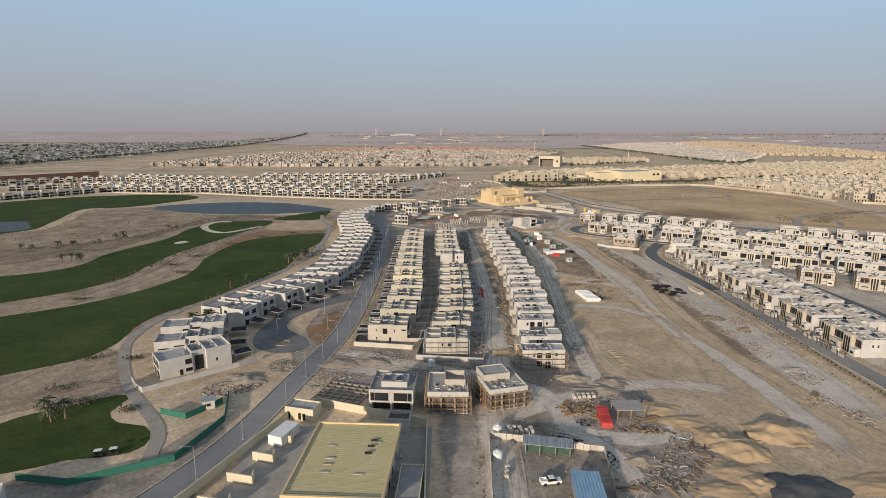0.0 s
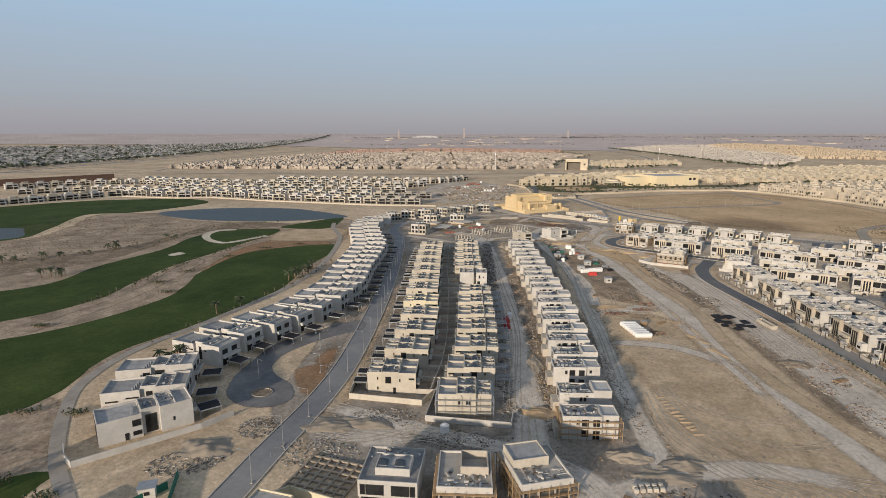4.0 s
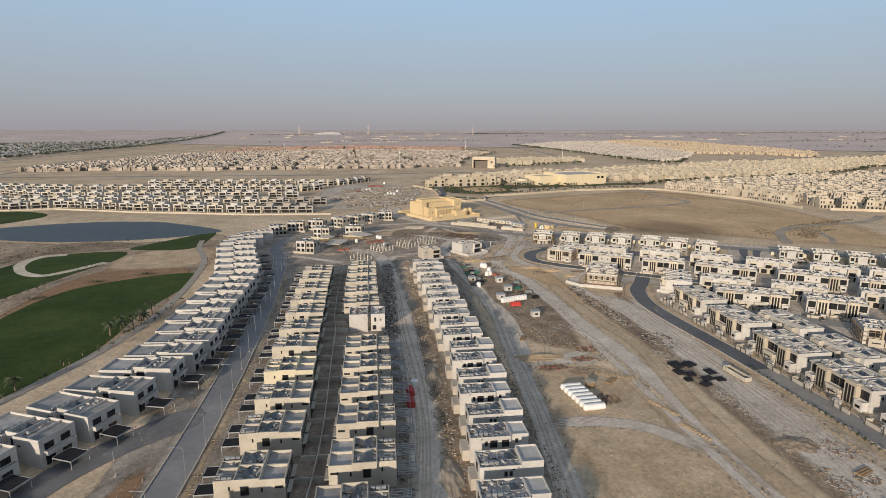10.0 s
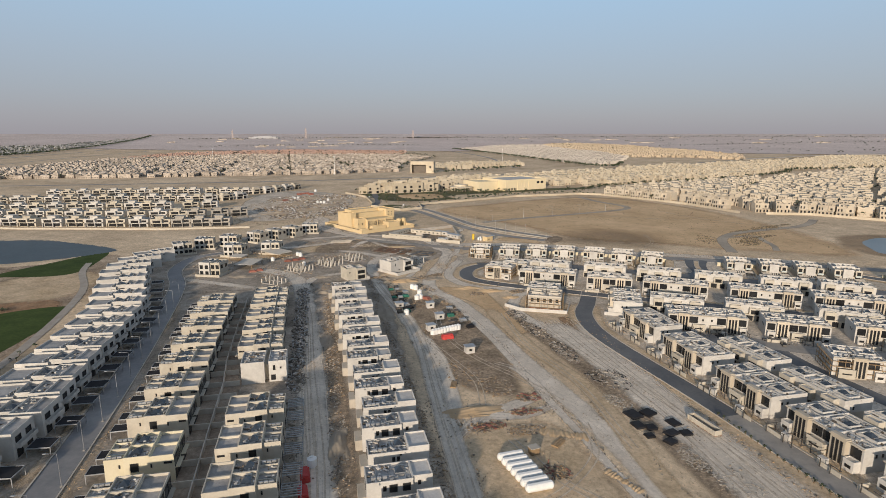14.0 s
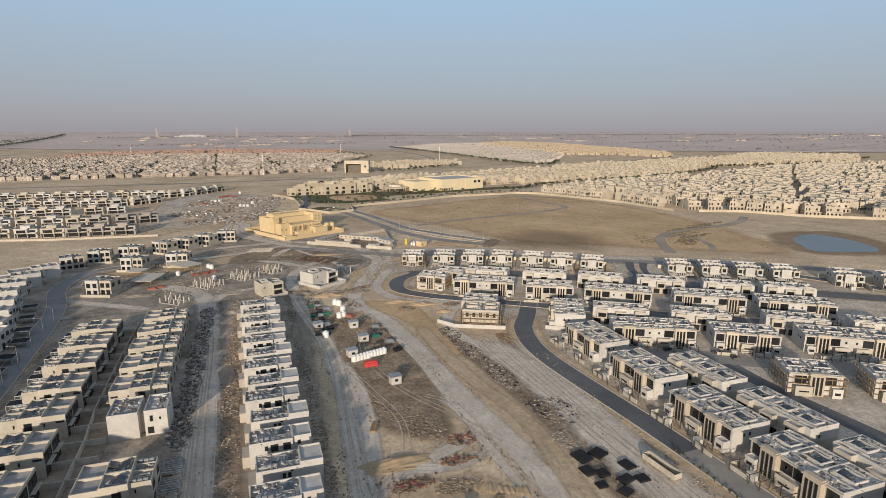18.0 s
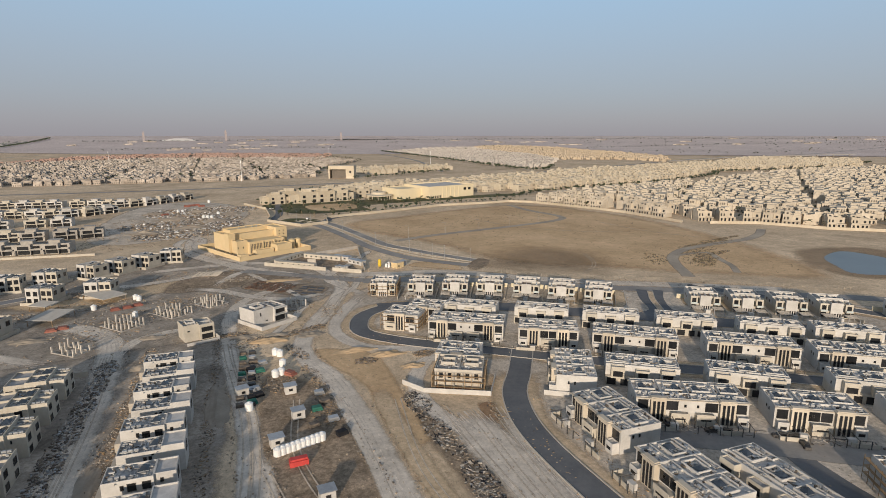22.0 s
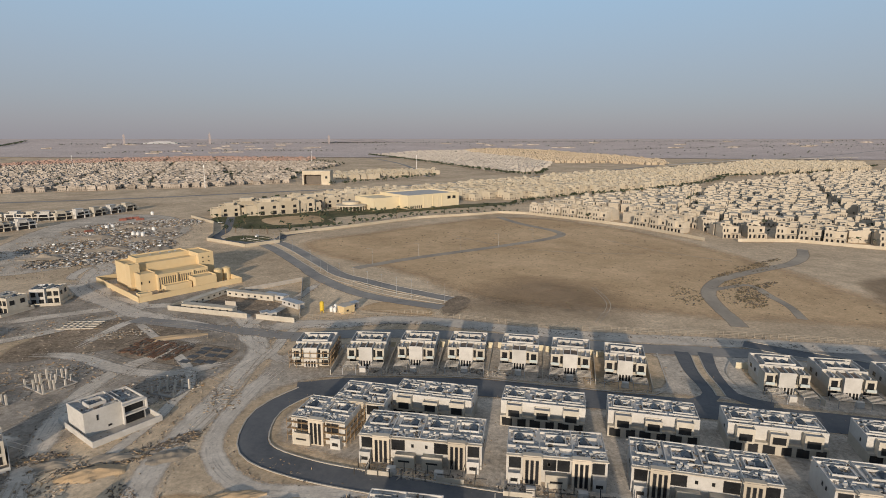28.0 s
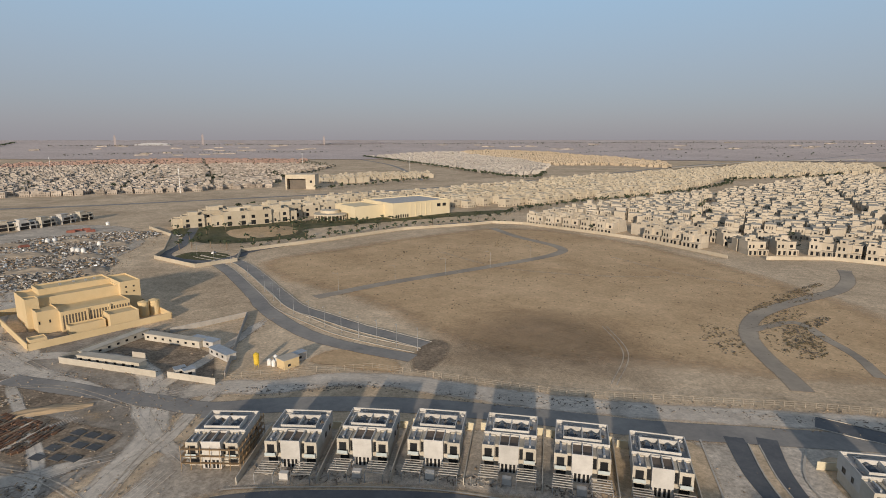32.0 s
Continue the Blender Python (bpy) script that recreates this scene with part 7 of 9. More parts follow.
for i in range(20):
    part("roof_sheet", Geo().box(-6.6 + i * 0.66, -1.4, 2.8, -6.0 + i * 0.66, 3.4, 2.96 + 0.05 * (i % 2)), M["metal"], shed)
for x in (-5.8, -2, 2, 5.8):
    part("post", Geo().box(x - 0.1, -1.2, 0, x + 0.1, -1.0, 2.8), M["metal"], shed)
bs = thing("storage_shed", "workshop with a bright blue sheet roof", "shed", m=place(31.5, 100, -4))
part("walls", Geo().box(-3, 0, 0, 3, 20, 3.6), M["metal"], bs)
for i in range(9):
    part("roof_sheet", Geo().box(-3.4 + i * 0.76, -0.4, 3.7, -2.7 + i * 0.76, 20.6, 3.86 + 0.05 * (i % 2)), M["blue"], bs)
rs = thing("covered_stack", "bright red tarpaulin over a long stack", "stack", m=place(46, 147, -6))
for i in range(9):
    part("fold", Geo().rod((-1.6, 0.6 + i * 1.2, 0.9), (1.6, 0.6 + i * 1.2, 0.9), 0.75, 8), M["redsheet"], rs)
part("stack_base", Geo().box(-1.5, 0, 0, 1.5, 10.8, 0.9), M["redsheet"], rs)
sh = thing("storage_shed", "open timber shelter with a pale sheet roof", "shed", m=place(54.5, 152, 3))
part("roof_sheet", Geo().box(-4.4, 0, 2.9, 4.4, 6.4, 3.05), M["concrete"], sh)
for x in (-4, 0, 4):
    for y in (0.3, 6):
        part("post", Geo().box(x - 0.1, y - 0.1, 0, x + 0.1, y + 0.1, 2.9), M["timber"], sh)


def drum(label, r=1.3, h=2.6, mat="plastic"):
    d = thing("water_drum", label, "tank", "white water tanks")
    b = part("body", Geo().rod((0, 0, 0), (0, 0, h * 0.85), r, 14).rod((0, 0, h * 0.85), (0, 0, h), r, 14, r * 0.35), M[mat], d)
    part("lid", Geo().rod((0, 0, h), (0, 0, h + 0.15), r * 0.36, 10), M[mat], b)
    return d


spread(drum("small white tank beside the batching plant", 0.8, 2.4), [place(150, 585), place(147.5, 581.5), place(149, 580)])
spread(drum("white plastic water tank standing on the dust"), [place(*p) for p in ((14, 144), (13, 131), (19, 291), (-6, 190), (72, 452), (73.6, 450), (74, 440), (71, 431), (73, 432), (62, 408), (7, 554), (9, 551), (12, 522), (-9, 540))])
spread(drum("small white tank in a tidy row", 1.15, 2.3), [place(69 + i * 1.35, 379 + i * 0.45) for i in range(10)])


def pickup(label):
    c = thing("pickup_truck", label, "car")
    part("body", Geo().box(-2.6, -0.9, 0.45, 2.6, 0.9, 1.05).box(-0.6, -0.85, 1.05, 1.1, 0.85, 1.1), M["plastic"], c)
    part("cab", Geo().solid([(-0.9, -0.85, 1.05), (1.5, -0.85, 1.05), (1.5, 0.85, 1.05), (-0.9, 0.85, 1.05), (-0.6, -0.72, 1.8), (0.8, -0.72, 1.8), (0.8, 0.72, 1.8), (-0.6, 0.72, 1.8)], BOX), M["glass"], c)
    part("cab_roof", Geo().box(-0.62, -0.74, 1.8, 0.82, 0.74, 1.86), M["plastic"], c)
    part("load_bed", Geo().ring(-2.58, -0.88, -0.95, 0.88, 1.05, 1.4, 0.08), M["plastic"], c)
    for x in (-1.6, 1.65):
        for y in (-0.92, 0.92):
            w = part("wheel", Geo().rod((x, y - 0.12, 0.4), (x, y + 0.12, 0.4), 0.4, 12), M["black"], c)
    return c


pickup("white double-cab pickup parked in the yard").matrix_basis = place(25, 121, 10)
spread(pickup("white pickup parked on the sand"), [place(121, 812, 70), place(90, 905, 30)])
cart = thing("golf_cart", "dark golf cart with a pale canopy by the green", "golf cart", "golf carts")
part("body", Geo().box(-1.2, -0.6, 0.3, 1.2, 0.6, 0.8).box(-1.1, -0.55, 0.8, -0.5, 0.55, 1.1), M["black"], cart)
part("canopy", Geo().box(-1.0, -0.62, 1.8, 0.9, 0.62, 1.9), M["plastic"], cart)
for x in (-0.9, 0.8):
    for y in (-0.55, 0.55):
        part("post", Geo().box(x - 0.04, y - 0.04, 0.8, x + 0.04, y + 0.04, 1.8), M["black"], cart)
        part("wheel", Geo().rod((x, y - 0.1, 0.28), (x, y + 0.1, 0.28), 0.28, 10), M["black"], cart)
spread(cart, [place(-92, 131.5, 10), place(-88.5, 132.5, 15)])
single("screen_fence", wall_line(Geo(), [(-106, 121), (-92, 119), (-71, 129.5), (-66, 150), (-71, 166)], 2.0, 0.12), M["green"], "dark green mesh screen fence", "fence")
single("screen_fence", wall_line(Geo(), [(-87, 154), (-78, 151), (-71, 161)], 2.0, 0.12), M["green"], "dark green mesh screen fence", "fence")
pav2 = thing("club_pavilion", "white flat-roofed clubhouse corner", "building", m=place(-106, 104, 30))
block(pav2, "body", -8, -10, 8, 6, 4.2, "white", para=0.8)


# ---- heaps, rubble and stacks ----
def mound(label, x, y, rx, ry, h, mat="heap", seed=1):
    rnd = random.Random(seed)
    n, v, f = 26, [], []
    off = Vector((rnd.uniform(0, 50), rnd.uniform(0, 50), 0))
    for j in range(n + 1):
        for i in range(n + 1):
            u, w = 2 * i / n - 1, 2 * j / n - 1
            r = math.hypot(u, w) * (1 + 0.55 * noise.noise(Vector((u * 1.6, w * 1.6, 0)) + off) + 0.15 * noise.noise(Vector((u * 5, w * 5, 0)) + off))
            z = h * max(0.0, 1 - r) ** 0.95 * (1 + 0.4 * noise.noise(Vector((u * 3, w * 3, 1)) + off)) - 0.05
            v.append((x + u * rx, y + w * ry, z))
    for j in range(n):
        for i in range(n):
            a = j * (n + 1) + i
            f.append((a, a + 1, a + n + 2, a + n + 1))
    g = Geo()
    g.solid(v, f)
    return single("soil_mound", g, M[mat], label, "heap")


M["heap"] = surface("loose_ochre_sand", (0.44, 0.31, 0.18), (0.54, 0.40, 0.25), 0.15, 1.5, 0.95, 0.5, 0.06)
M["greyheap"] = surface("loose_grey_soil", (0.26, 0.22, 0.17), (0.38, 0.32, 0.25), 0.2, 1.5, 0.95, 0.6, 0.08)
M["darkheap"] = surface("dark_grey_heap", (0.05, 0.055, 0.06), (0.10, 0.10, 0.10), 0.3, 2, 0.7, 0.3, 0.1)
for k, (x, y, rx, ry, h) in enumerate(((94, 145, 10, 8, 2.8), (79, 137, 8, 7, 2.3), (74, 142, 7, 7, 1.6), (72, 126, 7, 6, 1.0), (104, 121, 12, 5, 0.8), (66, 119, 8, 4, 0.8), (70, 150, 9, 6, 1.0), (66, 158, 7, 5, 0.8), (76, 121, 5, 5, 1.3), (70, 468, 8, 4, 1.6), (22, 202, 6, 4, 1.4), (68, 310, 10, 4, 1.0))):
    mound("heap of loose ochre sand", x, y, rx, ry, h, "heap", k)
for k, (x, y, rx, ry, h) in enumerate(((43, 180, 6, 3.5, 1.7), (56, 177, 7, 4, 1.2), (25, 455, 5, 4, 1.4), (-70, 178, 8, 6, 1.5), (-40, 192, 8, 5, 1.2), (26, 300, 3, 10, 1.0), (25, 240, 3, 8, 1.2), (24, 380, 3, 9, 1.0), (52.5, 414, 4, 16, 1.6), (-28, 193, 8, 4, 1.2))):
    mound("heap of grey broken soil", x, y, rx, ry, h, "greyheap", 40 + k)
# raised dark mound put in place of a dark hollow
mound("dark mound in place of a hollow beside the sand", 85, 119, 11, 7, 1.5, "darkheap", 90)
mound("small heap of rubble at the heart of the tip", 51, 131, 5, 4, 1.2, "greyheap", 93)
mound("low bank of brown soil behind the yard", 50, 171, 9, 4, 1.0, "greyheap", 94)


def rubble(label, spots, n, size, mats=("rubble", "junk", "timber"), seed=1, flat=0.45, category="rubble"):
    """Broken blocks, boards and scrap strewn over a few oval spots."""
    rnd = random.Random(seed)
    g = Geo()
    for _ in range(n):
        x, y, rx, ry, turn = spots[int(rnd.random() * len(spots))]
        r, a = math.sqrt(rnd.random()), rnd.uniform(0, 6.283)
        u, v = r * math.cos(a) * rx, r * math.sin(a) * ry
        c, s = math.cos(radians(turn)), math.sin(radians(turn))
        l = rnd.uniform(*size)
        w, h, kind = l * rnd.uniform(0.3, 0.8), l * rnd.uniform(0.1, flat), rnd.random()
        if kind < 0.35:
            l, w, h = l * 1.5, l * 0.14, l * rnd.uniform(0.06, 0.2)
        elif kind > 0.97:
            l, w, h = 0.14, 0.14, l * rnd.uniform(0.4, 0.9)
        else:
            l, w, h = l * 0.6, w * 0.6, h * 0.6
        m = place(x + u * c - v * s, y + u * s + v * c, rnd.uniform(0, 180)) @ Matrix.Rotation(rnd.uniform(-0.3, 0.3), 4, "X")
        g.use(min(int(rnd.random() * len(mats)), len(mats) - 1)).box(-l / 2, -w / 2, -0.05, l / 2, w / 2, h, m)
    return single("rubble_field", g, [M[k] for k in mats], label, category, kind="stuff")


rubble("timber, blocks and scrap of the builders' yard", [(39, 160, 4, 3, 0), (44, 163, 6, 3, 20), (52, 163, 6, 2.5, -15), (60, 152, 5, 4, 0), (62, 162, 4, 3, 0), (50, 147, 5, 1.6, -20)], 620, (0.2, 1.1), ("junk", "rubble", "clod", "metal", "junk", "timber", "block", "black"), 1)
rubble("long poles and boards lying about the builders' yard", [(38, 158, 4, 4, 0), (44, 157, 3, 5, 0), (57, 146, 6, 1.6, -10)], 150, (0.9, 2.6), ("timber", "junk", "timber"), 31, 0.25)
rubble("dark sacks and engine scrap dumped beside the track", [(41, 150, 3.2, 2.6, 0), (58, 146, 4, 1.5, -10), (33, 141, 5, 0.9, -15), (39, 137, 3, 0.8, -30), (43, 131, 1.2, 4, 0)], 380, (0.3, 1.1), ("black", "junk", "black", "metal", "darkheap"), 32, 0.9)
rubble("broken timber and rubble inside the ring of heaps", [(54, 127, 6, 4, 10), (60, 133, 6, 4, 40), (65, 140, 4, 5, 0), (50, 121, 6, 2, 0), (58, 122, 4, 2, 20)], 950, (0.15, 1.0), ("rubble", "clod", "junk", "timber", "junk", "greyheap", "block", "black"), 2, 0.8)
rubble("pale broken plasterboard and sheeting inside the ring of heaps", [(52, 131, 4, 3, 0), (57, 127, 5, 3, 0), (66, 143, 3, 2, 0)], 170, (0.3, 1.5), ("block", "plastic", "concrete", "metal"), 33, 0.15)
rubble("long broken boards along the edge of the tip", [(47, 119, 5, 1.2, 0), (56, 119, 6, 1.2, 8), (68, 135, 1.5, 5, 0), (64, 128, 1.2, 4, -40)], 130, (1.0, 2.8), ("timber", "junk", "rubble"), 34, 0.2)
rubble("building waste between the rows and the dirt road", [(26, y, 3, 11, 0) for y in range(200, 470, 22)], 3230, (0.15, 1.1), ("rubble", "timber", "junk", "block"), 3)
rubble("waste strewn behind the single row", [(50.5, y, 2.2, 11, 0) for y in range(200, 470, 22)], 2470, (0.15, 1.0), ("junk", "rubble", "timber"), 4)
rubble("frames and blocks before the half-built houses", [(13, y, 3.5, 9, 0) for y in range(345, 460, 16)], 2850, (0.25, 1.5), ("junk", "junk", "concrete", "rubble", "metal"), 5, 0.9)
rubble("waste along the garden side of the row", [(13.5, y, 3, 9, 0) for y in range(205, 345, 18)], 665, (0.3, 1.6), ("concrete", "junk", "rubble"), 6)
rubble("scrap and pallets along the bank", [(114, 375, 4, 14, 8), (116, 350, 4, 10, 0), (121, 322, 7, 9, 15), (113, 395, 4, 8, 0)], 1150, (0.3, 1.6), ("junk", "black", "rubble", "junk", "concrete", "block", "junk"), 7)
rubble("white broken blocks dumped along the bank", [(115, 306, 3, 6, 20), (118, 272, 3, 6, 0), (122, 262, 5, 5, 0), (116, 345, 3, 8, 0), (124, 252, 5, 8, 0)], 1710, (0.15, 0.9), ("block", "concrete", "rubble"), 8)
rubble("dark litter on the raked plot", [(72, 338, 7, 12, 0), (80, 325, 6, 8, 0), (68, 300, 5, 3, 0), (80, 296, 6, 3, 0), (84, 400, 4, 10, 0), (84, 425, 3, 14, 10), (80, 452, 3, 10, 20), (64, 430, 3, 14, 0), (72, 425, 6, 8, 0)], 2470, (0.15, 1.2), ("junk", "rubble", "timber"), 9)
rubble("site materials heaped behind the plant", [(10, 760, 40, 25, 20), (-10, 810, 40, 25, 0), (20, 850, 40, 30, 0), (40, 920, 35, 30, 0), (-5, 900, 35, 40, 0), (40, 800, 20, 25, 0)], 11000, (0.4, 3.2), ("junk", "rubble", "junk", "clod", "block", "concrete", "junk", "timber", "darkheap", "concrete", "metal", "plastic"), 10, 0.7)
rubble("loose waste round the junction plots", [(-10, 545, 25, 12, 0), (10, 520, 25, 12, 0), (40, 535, 20, 14, 0), (30, 600, 25, 14, 10), (80, 515, 14, 12, 0), (-45, 535, 14, 10, 0)], 2660, (0.2, 1.4), ("rubble", "junk", "timber", "block"), 11)
rubble("rubble on the plot before the rows", [(-24, 198, 10, 5, 0), (-40, 178, 12, 7, 0), (-72, 172, 10, 6, 20), (-60, 190, 6, 6, 0), (-2, 186, 10, 5, 0)], 2470, (0.15, 1.2), ("rubble", "junk", "concrete"), 12)
rubble("stones along the verge of the road", [(-38, y, 2.2, 12, 0) for y in range(215, 450, 24)] + [(-56, y, 5, 12, 0) for y in range(275, 480, 24)], 1520, (0.2, 0.9), ("rubble", "heap", "greyheap"), 13)
rubble("stones and boards along the new road", [(136, y, 3, 12, 0) for y in range(210, 380, 24)] + [(150.5, y, 2, 12, 0) for y in range(210, 380, 24)] + [(115, 455, 10, 3, -40), (128, 490, 12, 3, -20)], 1330, (0.15, 0.9), ("rubble", "heap", "timber"), 14)
rubble("small builders' clutter before the terraces", [(x, y, 15, 2.5, -31) for x, y in ((146, 440), (175, 421), (203, 403), (238, 381), (184, 353), (214, 335), (248, 317), (152, 506), (185, 492), (216, 473))], 2090, (0.3, 1.6), ("rubble", "junk", "concrete", "block"), 15)
rubble("low desert scrub and stones on the plain", [(352, 530, 12, 18, -35), (380, 556, 24, 6, 20), (330, 545, 8, 20, -35), (420, 580, 20, 8, 10), (300, 760, 80, 30, 20), (356, 528, 6, 16, -35), (366, 535, 7, 14, -30), (395, 575, 26, 3, 15), (385, 545, 16, 3, 15), (440, 590, 20, 3, 15)], 1500, (0.5, 1.6), ("scrub", "junk", "scrub"), 16, 0.8)
rubble("low kerb rubble beside the far road", [(160, 556, 30, 3, -15), (230, 520, 40, 3, -31), (300, 480, 40, 3, -31)], 665, (0.3, 1.2), ("rubble", "junk"), 17)


def sacks(label, x, y, deg, n, l, r, gap):
    for i in range(n):
        b = thing("white_roll", label, "roll", "white rolls on the sand", m=place(x, y, deg) @ Matrix.Translation((i * 0.25, -i * gap, 0)))
        part("roll", Geo().rod((-l / 2, 0, r), (l / 2, 0, r), r, 10).rod((-l / 2 - 0.5, 0, r), (-l / 2, 0, r), r * 0.45, 10, r).rod((l / 2, 0, r), (l / 2 + 0.5, 0, r), r, 10, r * 0.45), M["plastic"], b)


pal = thing("loaded_pallet", "grey bagged cement stacked on a wooden pallet", "pallet", "loaded pallets")
part("pallet", Geo().box(-0.6, -0.5, 0.0, 0.6, -0.4, 0.12).box(-0.6, -0.05, 0.0, 0.6, 0.05, 0.12).box(-0.6, 0.4, 0.0, 0.6, 0.5, 0.12).box(-0.6, -0.5, 0.12, 0.6, 0.5, 0.15), M["timber"], pal)
part("bag_stack", Geo().box(-0.56, -0.46, 0.15, -0.02, 0.46, 0.5).box(0.02, -0.46, 0.15, 0.56, 0.46, 0.46).box(-0.53, -0.44, 0.5, -0.03, 0.44, 0.82).box(0.01, -0.44, 0.46, 0.54, 0.44, 0.8).box(-0.48, -0.4, 0.82, 0.48, 0.4, 1.1), M["palewall"], pal)
spread(pal, [place(17.5 + i * 1.55 + 0.2 * j, 146.5 - j * 1.4 - i * 0.15, 4 * i - 7 * j) for i in range(5) for j in range(3) if (i * 3 + j) % 5 != 4] + [place(40.5 + i * 1.6, 166.5 - j * 1.5 + i * 0.2, 6 * j - 3 * i) for i in range(5) for j in range(2)] + [place(14.5 + i * 0.3, 123 + 2 * i, 10 * i) for i in range(3)])
sacks("white wrapped roll lying on the sand", 70.5, 283, 4, 7, 6.4, 1.05, 2.4)
for k, (x, y, w, d, a) in enumerate(((115, 297, 4, 5, 10), (120, 297, 4, 4, 20), (124, 290, 3, 4, 10), (116, 289, 3, 3, 0), (120, 285, 4, 3, 15), (113, 291, 3, 4, 5), (124, 284, 3, 3, 0), (117, 281, 3, 3, 20), (113, 285, 2.5, 2.5, 0))):
    s_ = thing("black_stack", "stack of black shade panels on the ground", "stack", "black stacks", m=place(x, y, a))
    for i in range(3):
        part("panel", Geo().box(-w / 2 + 0.1 * i, -d / 2, 0.22 * i, w / 2, d / 2 - 0.12 * i, 0.22 * i + 0.18), M["black"], s_)
skip = thing("trailer_body", "long open cream trailer body", "trailer", m=place(131.5, 286, -84))
part("sides", Geo().ring(-5.4, -1.3, 5.4, 1.3, 0.2, 1.8, 0.14), M["wall"], skip)
part("floor", Geo().box(-5.4, -1.3, 0.0, 5.4, 1.3, 0.3), M["rust"], skip)
for i in range(7):
    part("rib", Geo().box(-5 + i * 1.6, -1.42, 0.2, -4.85 + i * 1.6, -1.3, 1.8), M["wall"], skip)
for x, y in ((17.3, 286), (17.0, 278.5), (74, 373)):
    c = thing("covered_stack", "red tarpaulin-covered stack beside the houses", "stack", "red covers", m=place(x, y, 95 if x < 50 else 5))
    part("cover", Geo().box(-2.4, -1.2, 0, 2.4, 1.2, 1.4).box(-2.2, -0.8, 1.4, 2.2, 0.8, 1.9), M["redsheet"], c)
for k in range(14):
    x, y = ((64, 446), (67, 444), (63, 439), (66, 437), (61, 441), (64, 422), (65, 417), (63, 412), (85, 405), (86, 393), (87, 384), (82, 401), (80, 391), (84, 412))[k]
    c = thing("formwork_stack", "dark stack of folded formwork panels", "stack", "formwork stacks", m=place(x, y, (k * 37) % 25))
    for i in range(2):
        part("formwork_panel", Geo().box(-1.6, -1.0, i * 0.7, 1.6 - 0.3 * i, 1.0, i * 0.7 + 0.6), M[("junk", "metal", "black", "green")[k % 4]], c)
for x, y, n, m_ in ((-44, 162, 12, "greyheap"), (30, 596, 9, "block")):
    f_ = thing("foundation_grid", "grid of low foundation beams in the ground", "foundation", "foundations", m=place(x, y, -16))
    for i in range(n // 2 + 1):
        part("beam", Geo().box(0, i * 2.4, 0, 16, i * 2.4 + 0.5, 0.55), M[m_], f_)
        part("beam", Geo().box(i * 2.6, 0, 0.02, i * 2.6 + 0.5, n * 1.2, 0.57), M[m_], f_)
g, rnd = Geo(), random.Random(21)
for i in range(24):
    for j in range(11):
        if i % 6 == 5 or rnd.random() < 0.12:
            continue
        u, v = i / 23, j / 10
        x, y = 61 + (69 - 61) * v + (81 - 61) * u, 558 + (569 - 558) * v + (541 - 558) * u
        g.use(rnd.choice((0, 0, 1))).box(-0.75, -0.3, 0, 0.75, 0.3, rnd.uniform(0.3, 0.7), place(x + rnd.uniform(-0.2, 0.2), y + rnd.uniform(-0.2, 0.2), 54 + rnd.uniform(-12, 12)))
single("reinforcement_cages", g, [M["rust"], M["junk"]], "rows of rusty reinforcement cages in the foundations", "reinforcement", kind="stuff")
for x, y in ((93, 549), (101, 543), (97, 546), (91.5, 545.5), (95, 541), (88.5, 542), (99, 538.5), (86, 538), (91, 536), (95, 534)):
    single("foundation_pad", Geo().box(-1.9, -1.3, 0, 1.9, 1.3, 0.25), M["darkheap"], "dark square foundation pad", "foundation", "foundation pads", m=place(x, y, -38))
mound("low ochre ridge beside the foundations", 80, 568, 13, 4, 1.0, "heap", 95)
for cx, cy, nx, ny, a in ((9, 509, 6, 4, -48), (28, 521, 6, 4, -50), (45, 532, 5, 4, -50), (-4, 481, 5, 3, -40), (84, 512, 4, 3, -40)):
    f_ = thing("column_field", "raw concrete columns of a house just begun", "columns", "begun houses", m=place(cx, cy, a))
    x0, y0 = -1.5 * (nx - 1), -1.7 * (ny - 1)
    for i in range(nx):
        for j in range(ny):
            if (i * 7 + j * 5 + nx) % 6:
                part("column", Geo().box(x0 + i * 3 - 0.25, y0 + j * 3.4 - 0.25, 0, x0 + i * 3 + 0.25, y0 + j * 3.4 + 0.25, 2.6 + 0.6 * ((i + j) % 3)), M["palewall"], f_)
    part("ground_beam", Geo().ring(x0 - 0.4, y0 - 0.4, -x0 + 0.4, -y0 + 0.4, 0, 0.4, 0.5), M["concrete"], f_)
for x, y, a, l, w in ((-23, 527, -20, 6, 8), (-8, 558, -50, 10, 6), (-32, 548, -30, 5, 4)):
    s_ = thing("storage_shed", "open shelter with a dusty pale sheet roof", "shed", m=place(x, y, a))
    part("roof_sheet", Geo().solid([(-l, -w, 2.8), (l, -w, 2.8), (l, w, 2.8), (-l, w, 2.8), (-l, -w, 3.0), (l, -w, 3.0), (l, w, 3.5), (-l, w, 3.5)], BOX), M["palewall"], s_)
    for px in (-l + 0.4, l - 0.4):
        for py in (-w + 0.4, w - 0.4):
            part("post", Geo().box(px - 0.1, py - 0.1, 0, px + 0.1, py + 0.1, 2.8), M["timber"], s_)
